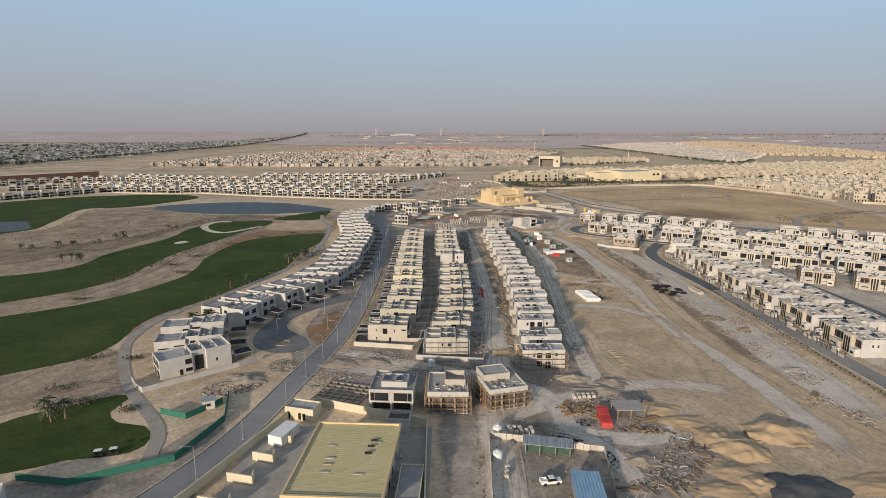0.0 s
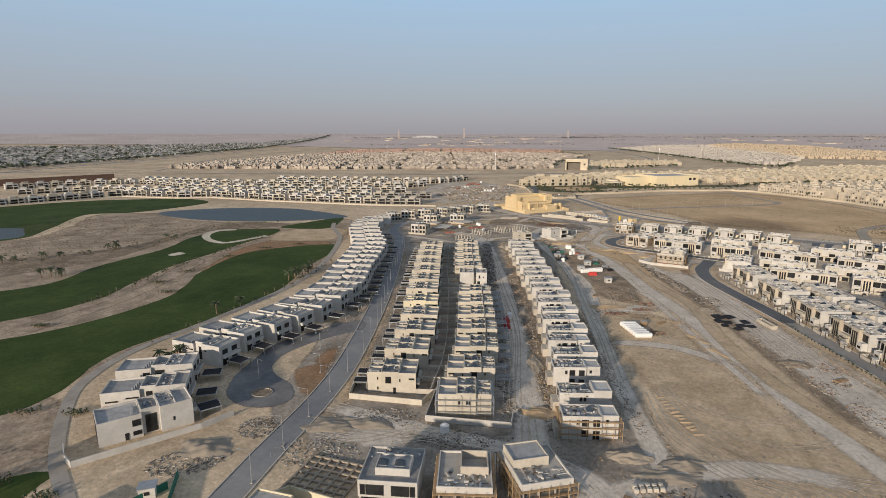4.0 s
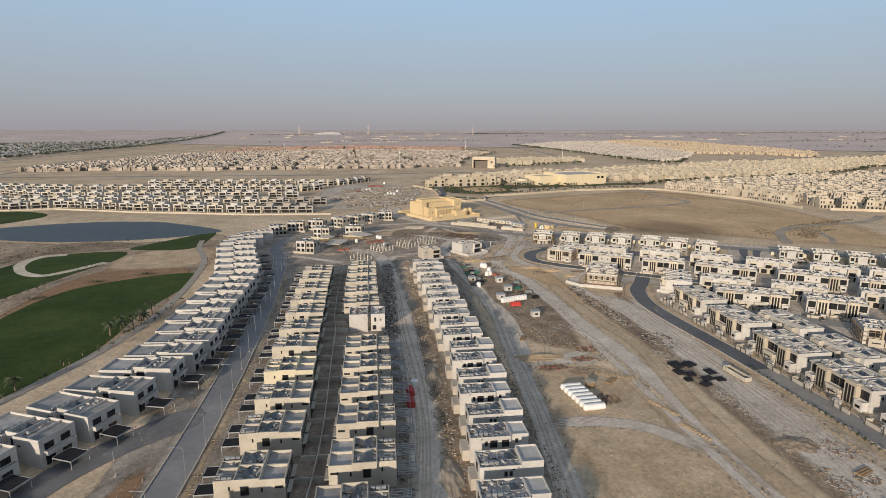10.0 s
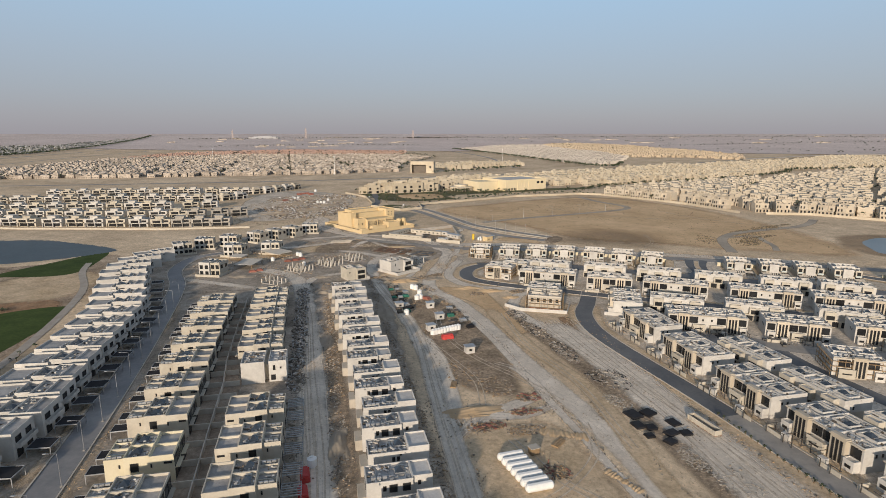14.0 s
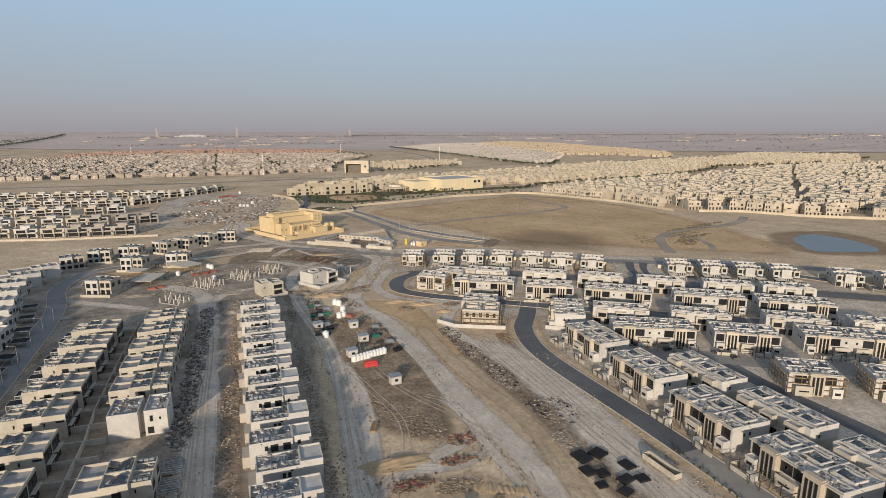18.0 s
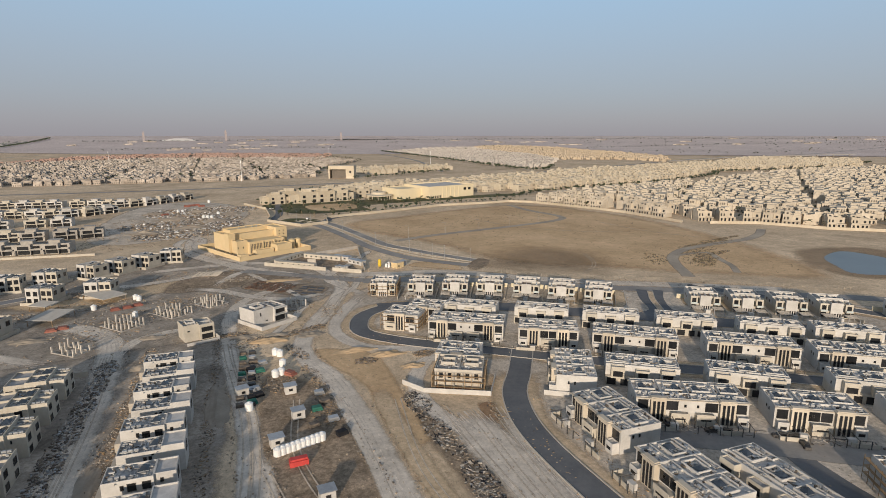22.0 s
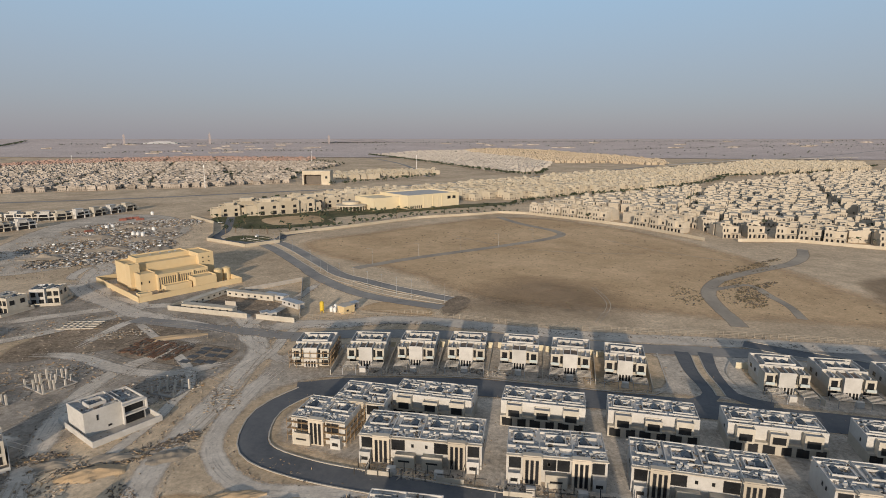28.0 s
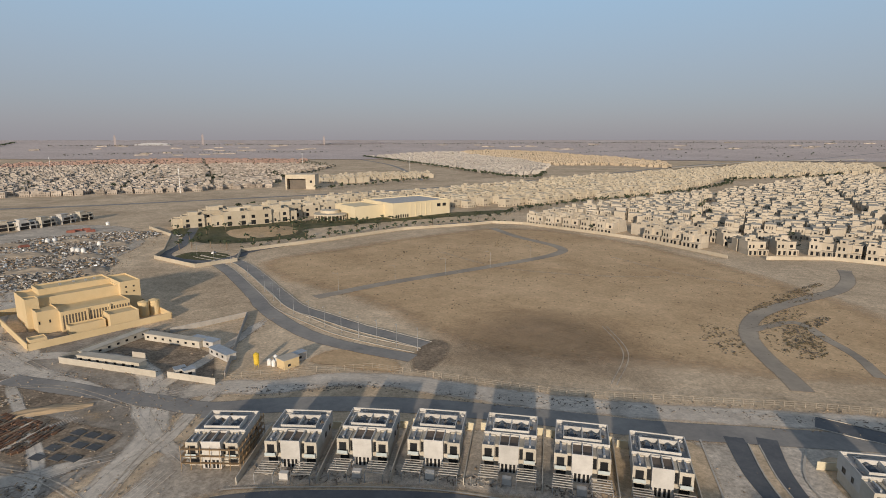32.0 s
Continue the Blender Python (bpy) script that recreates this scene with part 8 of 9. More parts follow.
for x, y, a in ((1, 536, 20), (6, 538, 20), (-19, 511, 10), (-15, 513, 10), (10, 541, 20), (76, 431, -50)):
    s_ = thing("brick_stack", "stack of rusty red bricks and boards", "stack", "brick stacks", m=place(x, y, a))
    part("lower_layer", Geo().box(-2.2, -1.4, 0, 2.2, 1.4, 0.7), M["brickred"], s_)
    part("upper_layer", Geo().box(-1.7, -1.2, 0.7, 1.5, 1.1, 1.3), M["brickred"], s_)
# posts and frames of the garden pergolas before the terraces
g, rnd = Geo(), random.Random(31)
for m in FOUR + THREE + D_ROW:
    wide = 16 if m in FOUR else 12
    for x in np.arange(-wide + 1, wide, 3.0):
        if rnd.random() < 0.75:
            g.box(x - 0.1, -7.6, 0, x + 0.1, -7.4, 2.6, m)
        if rnd.random() < 0.5:
            g.box(x - 0.1, -4.4, 0, x + 0.1, -4.2, 2.6, m)
        if rnd.random() < 0.3:
            g.box(x - 0.07, -7.6, 2.45, x + 0.07, -2.6, 2.6, m)
        if rnd.random() < 0.25:
            g.box(x, -7.6, 2.45, x + 3.0, -7.42, 2.6, m)
single("pergola_frames", g, M["frame"], "dark steel posts and beams of unfinished pergolas", "pergolas", kind="stuff")


def car(label, paint):
    c = thing("parked_car", label, "car", "parked cars")
    part("body", Geo().solid([(-2.2, -0.85, 0.35), (2.2, -0.85, 0.35), (2.2, 0.85, 0.35), (-2.2, 0.85, 0.35), (-2.1, -0.8, 0.95), (2.0, -0.8, 0.85), (2.0, 0.8, 0.85), (-2.1, 0.8, 0.95)], BOX), M[paint], c)
    part("cabin", Geo().solid([(-1.6, -0.75, 0.9), (1.1, -0.75, 0.88), (1.1, 0.75, 0.88), (-1.6, 0.75, 0.9), (-1.1, -0.62, 1.42), (0.4, -0.62, 1.42), (0.4, 0.62, 1.42), (-1.1, 0.62, 1.42)], BOX), M["glass"], c)
    part("roof_skin", Geo().box(-1.1, -0.63, 1.42, 0.4, 0.63, 1.46), M[paint], c)
    for x in (-1.35, 1.35):
        for y in (-0.8, 0.8):
            part("wheel", Geo().rod((x, y - 0.1, 0.32), (x, y + 0.1, 0.32), 0.32, 10), M["black"], c)
    return c


spread(car("dark grey saloon car parked on the street", "frame"), [place(x, y, a) for x, y, a in ((179, 358, 60), (188, 350, 150), (191, 348.4, 150), (204, 341.5, 150), (207, 339.6, 150), (206, 335.5, 60))])
# ---- walls, carports and street furniture ----
g = Geo()
for y in np.arange(213, 440, 9.4):
    xa, xb = float(np.interp(y, *XA)) + 8.2, float(np.interp(y, *XB)) - 8.2
    xm = (xa + xb) / 2
    w = thing("garden_wall", "pale block wall between two back gardens", "wall", "garden walls")
    part("cross_wall", wall_line(Geo(), [(xa, y), (xb, y)], 1.9, 0.3), M["palewall"], w)
    part("long_wall", wall_line(Geo(), [(xm, y + 0.12), ((float(np.interp(y + 9.4, *XA)) + float(np.interp(y + 9.4, *XB))) / 2, y + 9.28)], 1.9, 0.3), M["palewall"], w)
GARDEN = [(float(np.interp(y, *XA)) + 8.3, y) for y in range(214, 446, 12)] + [(float(np.interp(y, *XB)) - 8.3, y) for y in range(440, 200, -12)]
sheet("garden_ground", area(GARDEN, 0.0, 0.6, smooth=False), "gardensoil", "dark bare soil of the back gardens", "garden")
single("garden_wall", wall_line(Geo(), [(-38, 220), (-37.5, 209), (-14, 205.5), (-10, 214)], 1.9, 0.25), M["wall"], "cream boundary wall at the head of the row", "wall")
single("garden_wall", wall_line(Geo(), [(-10, 214), (-12, 196), (13, 193), (14, 200)], 1.9, 0.25), M["white"], "white boundary wall before the scaffolded pair", "wall")
single("garden_wall", wall_line(Geo(), [(117, 401.5), (137, 392), (144, 404)], 1.7, 0.25), M["white"], "white wall before the half-built terrace", "wall")
single("garden_wall", wall_line(Geo(), [(112, 410), (117, 401.5)], 1.7, 0.25), M["white"], "white wall beside the half-built terrace", "wall")
single("garden_wall", wall_line(Geo(), [(154, 387), (164, 381), (171, 372)], 1.7, 0.25), M["white"], "white garden wall at the junction", "wall")
single("garden_wall", wall_line(Geo(), [(-108, 176), (-104, 171), (-100, 168), (-76, 188.5), (-70, 196)], 1.8, 0.3), M["white"], "white wall round the first golf villa", "wall")
single("garden_wall", wall_line(Geo(), [(-12, 449), (-10, 453), (8, 453)], 1.9, 0.25), M["block"], "low block wall at the end of the rows", "wall")
c1 = carport("black-roofed carport beside the street", 4.6, 4.2)
cp = []
for y in ROW_A + [292]:
    x = float(np.interp(y, *XA)) - 13.2
    cp += [place(x, y + 2.6), place(x, y + 9.6)]
spread(c1, cp)
c2 = carport("dark-roofed villa carport with a pale rim", 6.2, 5.4)
spread(c2, [m @ Matrix.Translation((14.0, 1.2, 0)) for m in vp[:21]] + [corners((-99, 176), (-79, 192)) @ Matrix.Translation((14, 1, 0))])
c3 = carport("grey steel pergola frame before the houses", 4.8, 6.0, "metal", True, "pergolas")
pp = []
for y in ROW_B:
    x = float(np.interp(y, *XB)) + 8.4
    pp += [place(x, y + 1.2), place(x, y + 9.6)]
spread(c3, pp)
c4 = carport("grey raw pergola frame before the pairs", 4.8, 6.0, "concrete", True, "pergolas")
spread(c4, [place(x, y, a) @ Matrix.Translation((dx, -7.6, 0)) for x, y, a in PAIRS[:10] for dx in (-6.9, 2.3)])
mb = thing("meter_box", "small white service box on a plinth", "service box", "service boxes")
part("box", Geo().box(-1.1, -0.7, 0.3, 1.1, 0.7, 2.0), M["white"], mb)
part("plinth", Geo().box(-1.3, -0.9, 0, 1.3, 0.9, 0.3), M["concrete"], mb)
mp = [m @ Matrix.Translation((dx, -5.5, 0)) for m in FOUR + THREE + D_ROW for dx in (-6, 6)] + [place(x, y, a) @ Matrix.Translation((0, -5.4, 0)) for x, y, a in PAIRS]
spread(mb, mp)
fw = thing("front_wall", "low cream front garden wall with gate posts", "wall", "front garden walls")
part("wall", Geo().box(-3.4, -0.12, 0, 3.4, 0.12, 1.3), M["wall"], fw)
part("return_wall", Geo().box(-3.4, 0.12, 0, -3.16, 3.4, 1.3), M["wall"], fw)
spread(fw, [m @ Matrix.Translation((dx, -6.8, 0)) for m in FOUR + THREE + D_ROW for dx in (-9, 9)])
dw = thing("dividing_wall", "pale wall between two house plots", "wall", "plot walls")
part("wall", Geo().box(-0.12, -7, 0, 0.12, 19.9, 2.0), M["wall"], dw)
spread(dw, [place(x, y, a) @ Matrix.Translation((8.6, 0, 0)) for x, y, a in PAIRS] + [place(130, 517, -22) @ Matrix.Translation((8.8, 0, 0))])
bw = thing("rear_wall", "cream rear boundary wall", "wall", "plot walls")
part("wall", Geo().box(-9.4, 19.6, 0, 8.45, 19.85, 2.3), M["yellow"], bw)
spread(bw, [place(x, y, a) for x, y, a in PAIRS])


def lamp_post(label, h=9.0, arm=2.2):
    t = thing("street_lamp", label, "street lamp", "street lamps")
    part("pole", Geo().rod((0, 0, 0), (0, 0, h), 0.09, 8, 0.05), M["metal"], t)
    a = part("arm", Geo().rod((0, 0, h - 0.05), (-arm, 0, h + 0.25), 0.05, 6), M["metal"], t)
    part("lamp_head", Geo().box(-arm - 0.8, -0.16, h + 0.2, -arm, 0.16, h + 0.34), M["metal"], a)
    part("base", Geo().box(-0.3, -0.3, 0, 0.3, 0.3, 0.3), M["concrete"], t)
    return t


lamps = [place(-49.5 + (y - 180) * 0.14 if y < 246 else -40.0 - max(0, y - 280) * 0.055, y, 0) for y in np.arange(164, 470, 16.4)] + [place(-62, 122, 20), place(-57, 140, 20)]
spread(lamp_post("grey street lamp beside the straight road"), lamps)
spread(lamp_post("tall street lamp along the dual carriageway", 10, 2.5), [place(p.x, p.y, 70) for p in curve(MEDIAN, step=34)] + [place(p.x, p.y, 0) for p in curve([(190, 678), (260, 694), (330, 712)], step=40)])
spread(lamp_post("lamp on the turning loop", 7, 1.5), [place(-58, 250, 60), place(-72, 222, 150), place(-52, 228, 0)])
g = Geo()
for a, b in (((160, 570), (183, 565)), ((183, 565), (204, 548)), ((204, 548), (238, 521)), ((238, 521), (301, 489)), ((301, 489), (380, 442)), ((128, 575), (160, 570))):
    d = Vector((b[0] - a[0], b[1] - a[1]))
    n = int(d.length / 3)
    for i in range(n):
        x, y = a[0] + d.x * i / n, a[1] + d.y * i / n
        g.box(x - 0.06, y - 0.06, 0, x + 0.06, y + 0.06, 2.0)
    for z in (0.6, 1.3, 1.95):
        wall_line(g, [a, b], 0.06, 0.05, z)
single("site_fence", g, M["wire"], "thin post and rail site fence along the road", "fence", kind="stuff")
mast = thing("radio_mast", "tall white mast beside the highway", "mast", "masts")
part("pole", Geo().rod((0, 0, 0), (0, 0, 38), 0.6, 6, 0.35), M["plastic"], mast)
part("antenna", Geo().rod((0, 0, 34), (0, 0, 38.5), 0.9, 8), M["plastic"], mast)
spread(mast, [place(56, 1340), place(-300, 2050), place(560, 1760), place(350, 2300)])


# ---- stones, clods and tufts ----
def stones(label, poly, n, size, mat, seed, category="stones"):
    """Small faceted clods strewn over a plot."""
    rnd = random.Random(seed)
    g = Geo()
    for x, y in fill(poly, n, seed):
        r = rnd.uniform(*size) * (1.0 if rnd.random() < 0.85 else 2.0)
        a = rnd.uniform(0, 6.283)
        p = [(x + r * math.cos(a + k * 1.571) * rnd.uniform(0.7, 1.3), y + r * math.sin(a + k * 1.571) * rnd.uniform(0.7, 1.3), -0.03) for k in range(4)]
        g.solid(p + [(x + rnd.uniform(-0.3, 0.3) * r, y + rnd.uniform(-0.3, 0.3) * r, r * rnd.uniform(0.4, 1.0))], [(0, 1, 4), (1, 2, 4), (2, 3, 4), (3, 0, 4)])
    return single("loose_stones", g, M[mat], label, category, kind="stuff")


stones("clods and stones on the plots between the rows", [(-37, 180), (60, 176), (58, 300), (64, 470), (-20, 470), (12, 440), (14, 200), (-37, 200)], 5000, (0.07, 0.24), "clod", 1)
stones("clods and stones beside the dirt road", [(60, 230), (140, 200), (138, 350), (112, 410), (90, 500), (60, 500)], 5000, (0.07, 0.24), "clod", 2)
stones("clods and stones on the near plots", [(-80, 165), (-48, 150), (-40, 205), (0, 205), (0, 185), (60, 190), (110, 150), (110, 110), (10, 100), (6, 150), (-50, 150)], 5000, (0.07, 0.24), "clod", 3)
stones("clods and stones round the junction", [(-60, 500), (60, 470), (110, 520), (130, 600), (40, 640), (-30, 600)], 5000, (0.1, 0.3), "clod", 4)
stones("stones on the verges of the compound", [(150, 240), (160, 400), (120, 480), (130, 520), (260, 470), (330, 400), (280, 330), (200, 200)], 4000, (0.07, 0.24), "clod", 5)
stones("clods on the rough ground beside the fairways", [(-420, 430), (-300, 400), (-245, 470), (-230, 560), (-290, 570), (-350, 600), (-400, 540)], 4000, (0.12, 0.45), "scrub", 6)
stones("dry tufts and clods on the sand plain", [(150, 760), (200, 640), (230, 570), (400, 470), (440, 640), (380, 850)], 3500, (0.1, 0.35), "scrub", 7)
stones("stones along the golf villas' road", [(-64, 260), (-50, 225), (-52, 480), (-64, 480)], 2000, (0.07, 0.2), "clod", 8)
stones("broken ground behind the plant", [(-60, 690), (60, 720), (80, 900), (20, 960), (-60, 860)], 3500, (0.2, 0.6), "clod", 9)
stones("tyre-churned clods on the earth banks", [(98, 230), (136, 230), (132, 300), (116, 390), (100, 400)], 2500, (0.07, 0.2), "clod", 10)
g, rnd = Geo(), random.Random(91)
for w, pts in TRACKS:
    line = curve(pts, step=0.9)
    for p, n in zip(line, sides(line)):
        for side in (-1, 1):
            if rnd.random() < 0.4 + 0.4 * math.sin(p.y * 0.07 + side):
                o, l = side * (w * 0.46 + rnd.gauss(0, 0.6)), rnd.uniform(0.15, 0.6)
                g.use(rnd.choice((0, 0, 1, 2))).box(-l / 2, -l * 0.3, -0.03, l / 2, l * 0.3, l * rnd.uniform(0.25, 0.7), place(p.x + n.x * o, p.y + n.y * o, rnd.uniform(0, 180)))
single("loose_stones", g, [M["clod"], M["junk"], M["rubble"]], "clods and scrap pushed to the edges of the dirt roads", "stones", kind="stuff")


# ---- wheel marks, tipped sand and site clutter ----
M["mark"] = surface("pale_wheel_marks", (0.50, 0.42, 0.325), (0.74, 0.63, 0.50), 0.3, 2, 0.95, 0.3, 0, fade=0.75, edge=(0.55, 1.3), gloss=0.1)


def wheel_marks(label, lines, mat, seed, wide=0.5):
    """Pairs of wheel tracks that wander a little along each line."""
    rnd = random.Random(seed)
    g, fd = Geo(), []
    for pts in lines:
        line = curve(pts, step=2.5)
        nrm = sides(line)
        ph = rnd.uniform(0, 9)
        for off in (-0.95, 0.95):
            q = [p + n * (off + 0.5 * math.sin(ph + 0.13 * i)) for i, (p, n) in enumerate(zip(line, nrm))]
            cols = (-1.0, -0.3, 0.3, 1.0)
            g.solid([(p.x + n.x * k * wide / 2, p.y + n.y * k * wide / 2, 0.00005 * len(fd) / 400) for p, n in zip(q, nrm) for k in cols], [(4 * i + j, 4 * i + j + 1, 4 * i + j + 5, 4 * i + j + 4) for i in range(len(q) - 1) for j in range(3)])
            fd += [0.0, 1.0, 1.0, 0.0] * len(q)
    me = g.mesh("marks")
    faded(me, fd)
    return sheet("wheel_marks", me, mat, label, "wheel marks")


FAN = [(60, 218), (59, 195), (63, 182), (69, 172), (79, 164), (82, 147), (86, 128), (92, 112)]
rnd = random.Random(61)
wheel_marks("wheel marks fanning out over the sand by the yard", [[(x + k * 1.7 + 0.05 * k * (218 - y), y + k * 0.9) for x, y in FAN] for k in (-1, 0, 1, 2, 3)] + [[(61, 214), (66, 200), (76, 190), (90, 186), (102, 190)], [(64, 222), (74, 205), (88, 200), (100, 206)]], "mark", 1)
wheel_marks("crossing wheel marks on the dirt plots", [[(97, 310), (90, 330), (80, 352), (74, 380), (76, 410)], [(66, 262), (80, 268), (94, 280), (99, 296)], [(70, 306), (74, 330), (70, 352), (66, 372)], [(100, 240), (92, 252), (80, 270), (74, 292)], [(108, 400), (104, 360), (108, 320), (106, 280)], [(120, 390), (122, 350), (124, 300), (122, 250)], [(132, 380), (131, 330), (129, 280), (128, 230)], [(127, 385), (126, 340), (131, 290), (132, 240)]], "mark", 2)
wheel_marks("wheel marks between the house rows", [[(14 + 2.2 * k, 205), (19 + 1.6 * k, 264), (18 + 1.8 * k, 322), (15 + 1.5 * k, 410), (11 + 1.2 * k, 470)] for k in (-1, 0, 1)] + [[(51 + 1.6 * k, 225), (56 + 1.4 * k, 289), (62 + 1.2 * k, 382), (55 + 1.5 * k, 470)] for k in (-1, 1)], "mark", 3)
wheel_marks("wheel marks round the junction plots", [[(40, 575), (60, 590), (80, 585), (106, 560)], [(92, 480), (104, 505), (112, 528), (122, 548)], [(50, 560), (70, 540), (90, 526), (104, 510)], [(24, 480), (40, 500), (60, 520), (76, 546)], [(20, 690), (34, 660), (50, 632), (70, 604)]], "mark", 4)
wheel_marks("faint wheel marks across the sand plain", [[(258, 522), (280, 545), (292, 575)], [(380, 640), (340, 660), (300, 700), (280, 760)], [(420, 600), (400, 640), (390, 700)]], "mark", 5, 0.6)
wheel_marks("wheel marks on the plot before the rows", [[(-42, 189), (-30, 184), (-14, 190), (0, 188)], [(-44, 192), (-30, 190), (-12, 186), (8, 182)], [(14, 110), (15, 140), (18, 170), (20, 200)], [(17, 108), (18, 138), (16, 168), (18, 200)]], "mark", 7)


def ridges(label, lines, n, seed, mat="heap"):
    """Low tipped ridges of loose sand, side by side."""
    rnd = random.Random(seed)
    g = Geo()
    for (ax, ay), (bx, by), length, height in lines:
        for i in range(n):
            u = (i + rnd.uniform(-0.2, 0.2)) / n
            x, y, a = ax + (bx - ax) * u, ay + (by - ay) * u, math.atan2(by - ay, bx - ax) + 1.571 + rnd.uniform(-0.25, 0.25)
            l, w, h = length * rnd.uniform(0.6, 1.2), rnd.uniform(0.5, 0.9), height * rnd.uniform(0.6, 1.2)
            c, s = math.cos(a), math.sin(a)
            p = [(-l / 2, 0, -0.02), (-l / 4, -w, -0.02), (l / 4, -w * 0.8, -0.02), (l / 2, 0, -0.02), (l / 4, w, -0.02), (-l / 4, w * 0.9, -0.02), (-l / 5, 0, h), (l / 5, 0.1, h * 0.9)]
            g.solid([(x + q[0] * c - q[1] * s, y + q[0] * s + q[1] * c, q[2] + 0.1) for q in p], [(0, 1, 6), (1, 2, 7, 6), (2, 3, 7), (3, 4, 7), (4, 5, 6, 7), (5, 0, 6)])
    ob = single("sand_ridges", g, M[mat], label, "sand", kind="stuff")
    return ob


ridges("low ridges of tipped ochre sand on the raked plot", [((84, 294), (96, 288), 5, 0.3), ((93, 272), (97, 262), 3, 0.3), ((95, 258), (99, 248), 3, 0.3), ((62, 214), (66, 190), 4, 0.3)], 11, 3)
for k, (x, y, rx, ry, h) in enumerate(((-20, 770, 16, 8, 3.0), (16, 790, 18, 8, 3.4), (34, 830, 14, 10, 3.0), (-6, 850, 20, 9, 3.4), (46, 880, 12, 10, 2.6), (14, 906, 18, 8, 3.0), (50, 780, 10, 12, 2.6), (-30, 900, 14, 9, 2.8))):
    mound("heap of brown spoil on the crowded building site", x, y, rx, ry, h, "greyheap", 140 + k)
spread(drum("white plastic tank on the crowded building site", 1.6, 3.2), [place(*p) for p in ((25, 854), (21, 858), (29, 852), (-8, 906), (-4, 910), (18, 1000), (34, 880))])
for x, y, a in ((0, 966, 20), (6, 970, 20), (-19, 889, 35), (-4, 960, 10), (12, 958, 30)):
    s_ = thing("covered_stack", "dusty red sheeted stack on the building site", "stack", "red covers", m=place(x, y, a))
    part("cover", Geo().box(-3.4, -1.6, 0, 3.4, 1.6, 1.6).box(-3.0, -1.0, 1.6, 3.0, 1.0, 2.1), M["brickred"], s_)
# grey-mauve with the haze painted in, for the hill and far towers
M["farhaze"] = surface("haze_grey_hill_and_tower", (0.33, 0.29, 0.285), (0.40, 0.355, 0.35), 0.01, 0.1, 0.95, 0, 0)
mound("low hazy hill on the horizon", 1040, 4640, 330, 100, 22, "farhaze", 171).location.z = rise(1040, 4640)
# white pulled towards blue-grey so the hall sinks into the haze
M["hazewhite"] = surface("haze_greyed_white_cladding", (0.36, 0.365, 0.38), (0.44, 0.445, 0.455), 0.01, 0.1, 0.7, 0, 0)
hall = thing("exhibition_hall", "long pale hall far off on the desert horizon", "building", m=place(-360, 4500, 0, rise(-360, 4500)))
part("body", Geo().box(-105, 0, 0, 105, 60, 11), M["hazewhite"], hall)
part("roof", Geo().box(-70, 4, 11, 88, 56, 16).box(-40, 8, 16, 60, 52, 19), M["hazewhite"], hall)
for x, y, h in ((-59, 4530, 78), (745, 4486, 62), (-571, 4477, 66)):
    tw = thing("far_tower", "hazy grey tower on the desert horizon", "tower", "far towers", m=place(x, y, 10, rise(x, y)))
    part("shaft", Geo().box(-6, -6, 0, 6, 6, h * 0.86), M["farhaze"], tw)
    part("top", Geo().box(-3, -3, h * 0.86, 3, 3, h), M["farhaze"], tw)
belt("shrub_row", "low dark shrubs planted along the kerb", [(140.2 + 0.004 * (300 - y) ** 1.0, y) for y in np.arange(160, 292, 2.3)], 71, (0.9, 1.5), 9)
spread(palm("young palm beside the boundary wall", 12, 6.5), [place(x, y, x * 13 % 360) for x, y in ((96, 835), (104, 842), (118, 838), (130, 826), (150, 836), (170, 842), (192, 852), (214, 862), (240, 874), (262, 880), (290, 886), (320, 892), (350, 896), (100, 880), (112, 905), (128, 925))])


def plank_stack(label, mat, l=5.0, w=2.0, n=5):
    t = thing("plank_stack", label, "stack", "plank stacks")
    for i in range(n):
        part("plank", Geo().box(-l / 2 + 0.07 * (i % 3), -w / 2 + i * w / n, 0.1, l / 2 - 0.05 * (i % 2), -w / 2 + (i + 0.85) * w / n, 0.45 + 0.12 * (i % 2)), M[mat], t)
    for x in (-l / 3, l / 3):
        part("bearer", Geo().box(x - 0.1, -w / 2, 0, x + 0.1, w / 2, 0.1), M["timber"], t)
    return t


spread(plank_stack("stack of weathered scaffold planks on the dust", "timber"), [place(40, 157, 80), place(37, 161, 60), place(60, 152, 20), place(86, 287, 40), place(66, 329, 70), place(128, 230, 20), place(119, 168, 50)])
spread(plank_stack("pale stack of sheets and battens on the dust", "concrete", 7, 3, 6), [place(123.5, 187, -6)])
hut = thing("timber_crate", "small timber hut standing on raked sand", "hut", m=place(77.5, 284, 10))
part("walls", Geo().box(-1.2, -1.0, 0, 1.2, 1.0, 1.9), M["timber"], hut)
part("roof", Geo().box(-1.4, -1.2, 1.9, 1.4, 1.2, 2.05), M["block"], hut)
mound("dark brown heap of scrap soil beside the gravel", 121, 244, 6, 5, 0.9, "clod", 181)
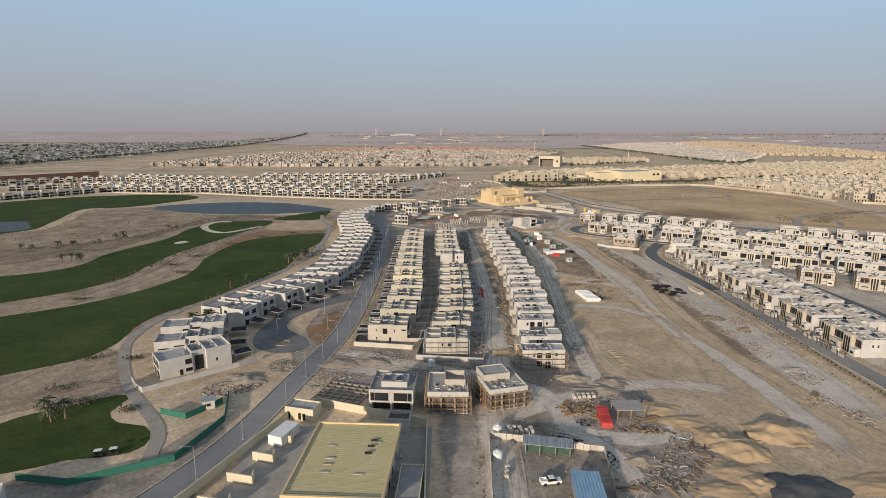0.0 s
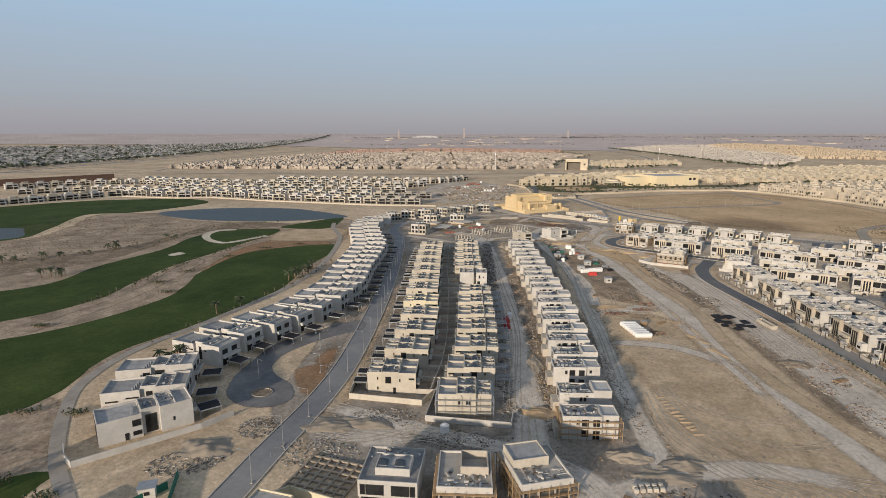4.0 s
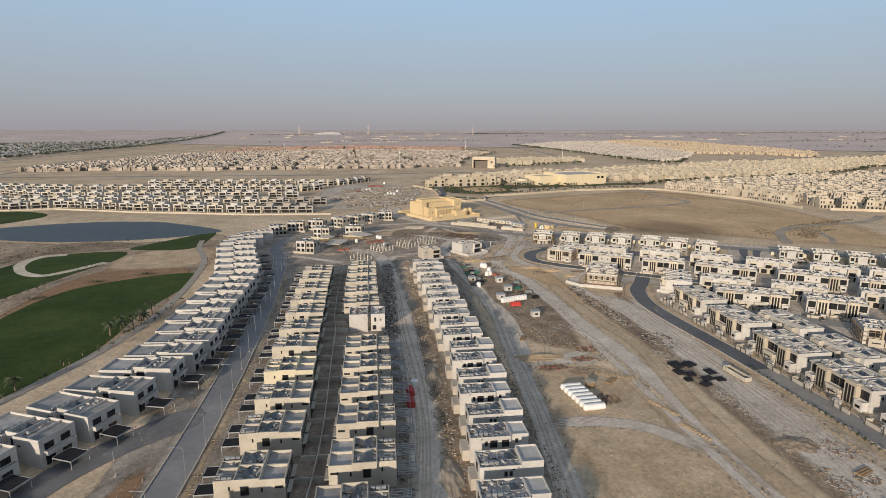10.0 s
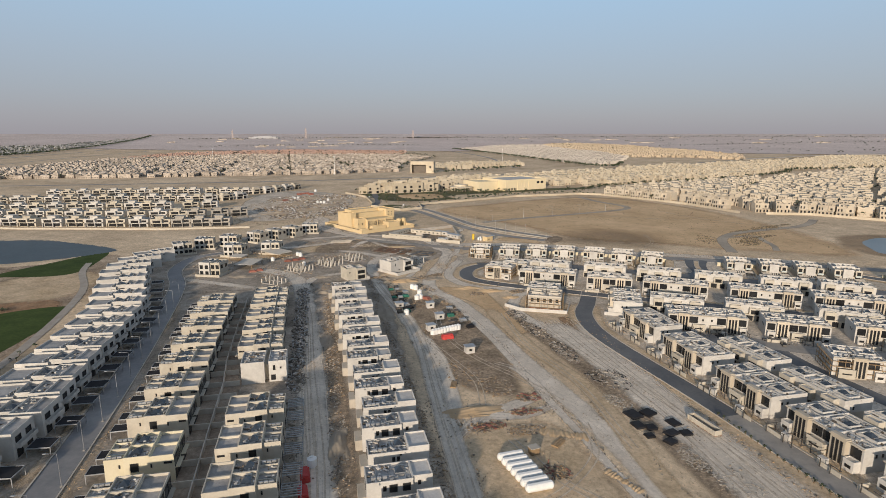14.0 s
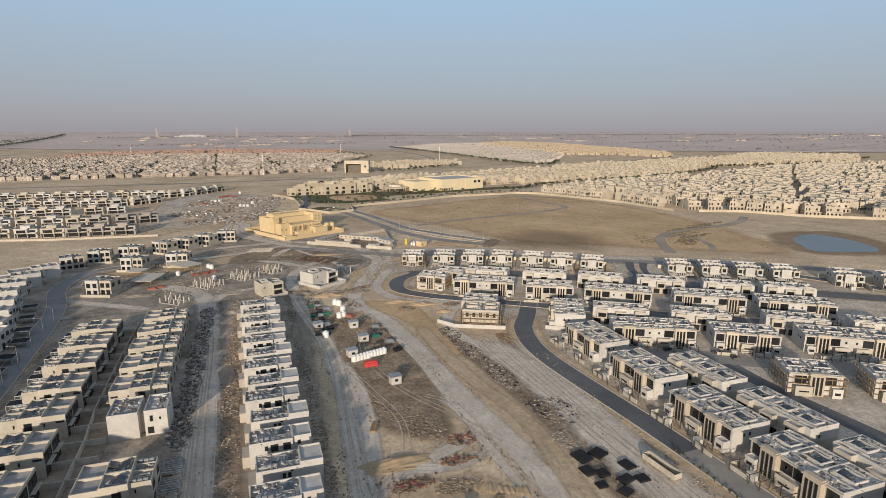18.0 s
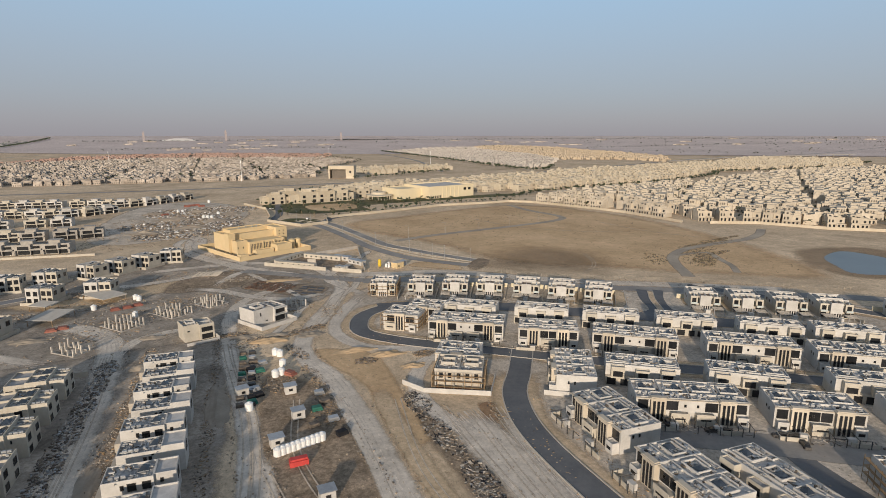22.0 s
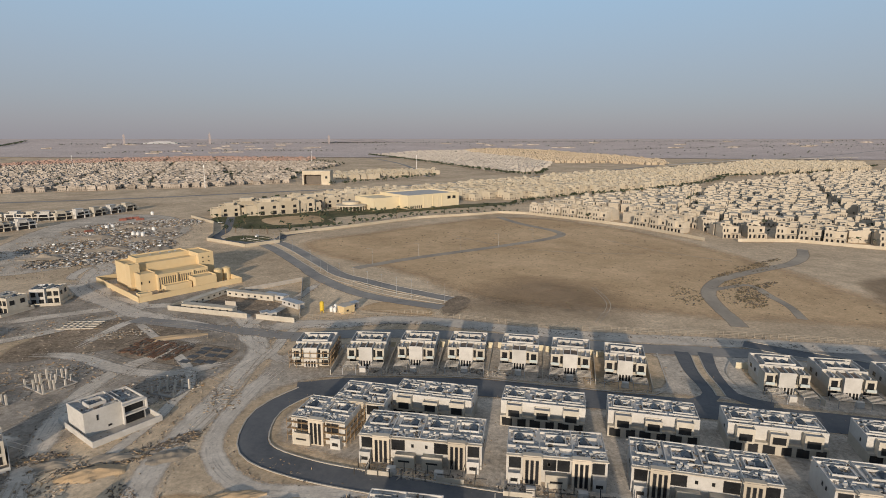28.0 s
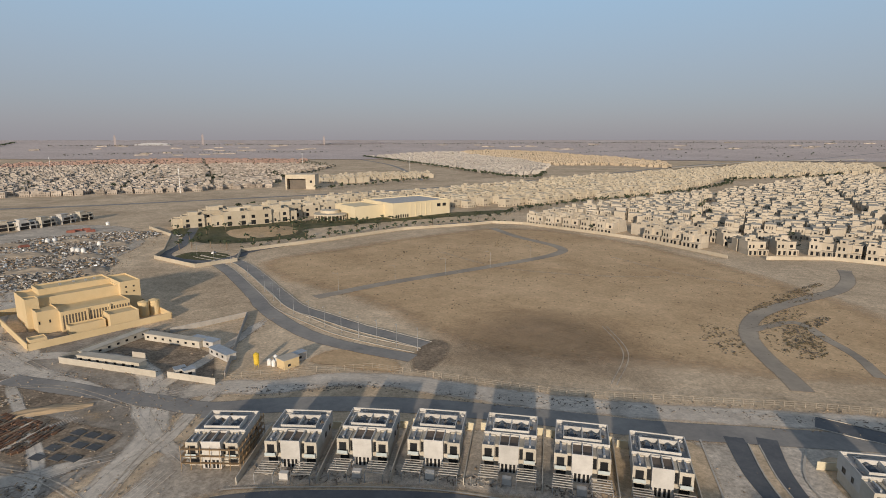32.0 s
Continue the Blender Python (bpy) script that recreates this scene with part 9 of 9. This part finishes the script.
rubble("scrap and sheeting dumped along the gravel band", [(119, 225, 3, 8, 0), (121, 206, 4, 8, 0), (124, 181, 5, 6, 0), (119, 164, 5, 6, 30), (123, 154, 4, 6, 0), (130, 240, 4, 5, 0), (127, 228, 3, 3, 0)], 1500, (0.2, 1.3), ("rubble", "block", "concrete", "junk", "rust", "clod"), 41)
rubble("bundled poles and boards on the raked plot", [(80, 275, 3, 4, 40), (84, 306, 5, 2, 0), (70, 300, 5, 2, 0), (88, 315, 4, 3, 0)], 420, (0.5, 1.8), ("timber", "junk", "brickred"), 42)
rubble("churned scrap between the column fields", [(0, 500, 20, 10, 0), (36, 545, 20, 10, 0), (-30, 570, 18, 8, 0), (62, 470, 8, 10, 0), (100, 500, 6, 10, 0), (58, 580, 12, 6, 0)], 1800, (0.2, 1.4), ("rubble", "junk", "timber", "block", "clod"), 43)
for k in range(20):
    c = thing("formwork_stack", "dark stack of folded formwork panels", "stack", "formwork stacks", m=place(60.2 + 3.4 * (k % 2) - 0.1 * (k // 2), 456 - 5.0 * (k // 2), (k * 41) % 14 - 7))
    for i in range(2):
        part("formwork_panel", Geo().box(-1.3, -0.9, i * 0.6, 1.3 - 0.25 * i, 0.9, i * 0.6 + 0.5), M[("junk", "black", "junk", "metal", "green", "frame")[(k * 5) % 6]], c)
for k, (x, y, rx, ry, h, m_) in enumerate(((102, 446, 9, 3, 1.2, "heap"), (113, 438, 8, 3, 1.3, "heap"), (120, 424, 5, 3, 1.0, "heap"), (88, 470, 6, 4, 1.1, "greyheap"), (74, 474, 8, 3, 1.0, "greyheap"), (60, 476, 6, 3, 1.0, "greyheap"), (24, 488, 6, 3, 1.0, "greyheap"), (-24, 500, 8, 4, 1.2, "greyheap"))):
    mound("low bank of pushed earth beside the dirt road", x, y, rx, ry, h, m_, 200 + k)
rubble("timber and poles heaped beside the dirt road", [(80, 474, 7, 3, 20), (70, 470, 6, 3, 0), (90, 478, 5, 3, 30), (56, 480, 6, 3, 0), (104, 434, 4, 3, 0), (127, 434, 4, 3, 0)], 1500, (0.4, 1.8), ("timber", "junk", "rubble", "junk", "clod"), 44)
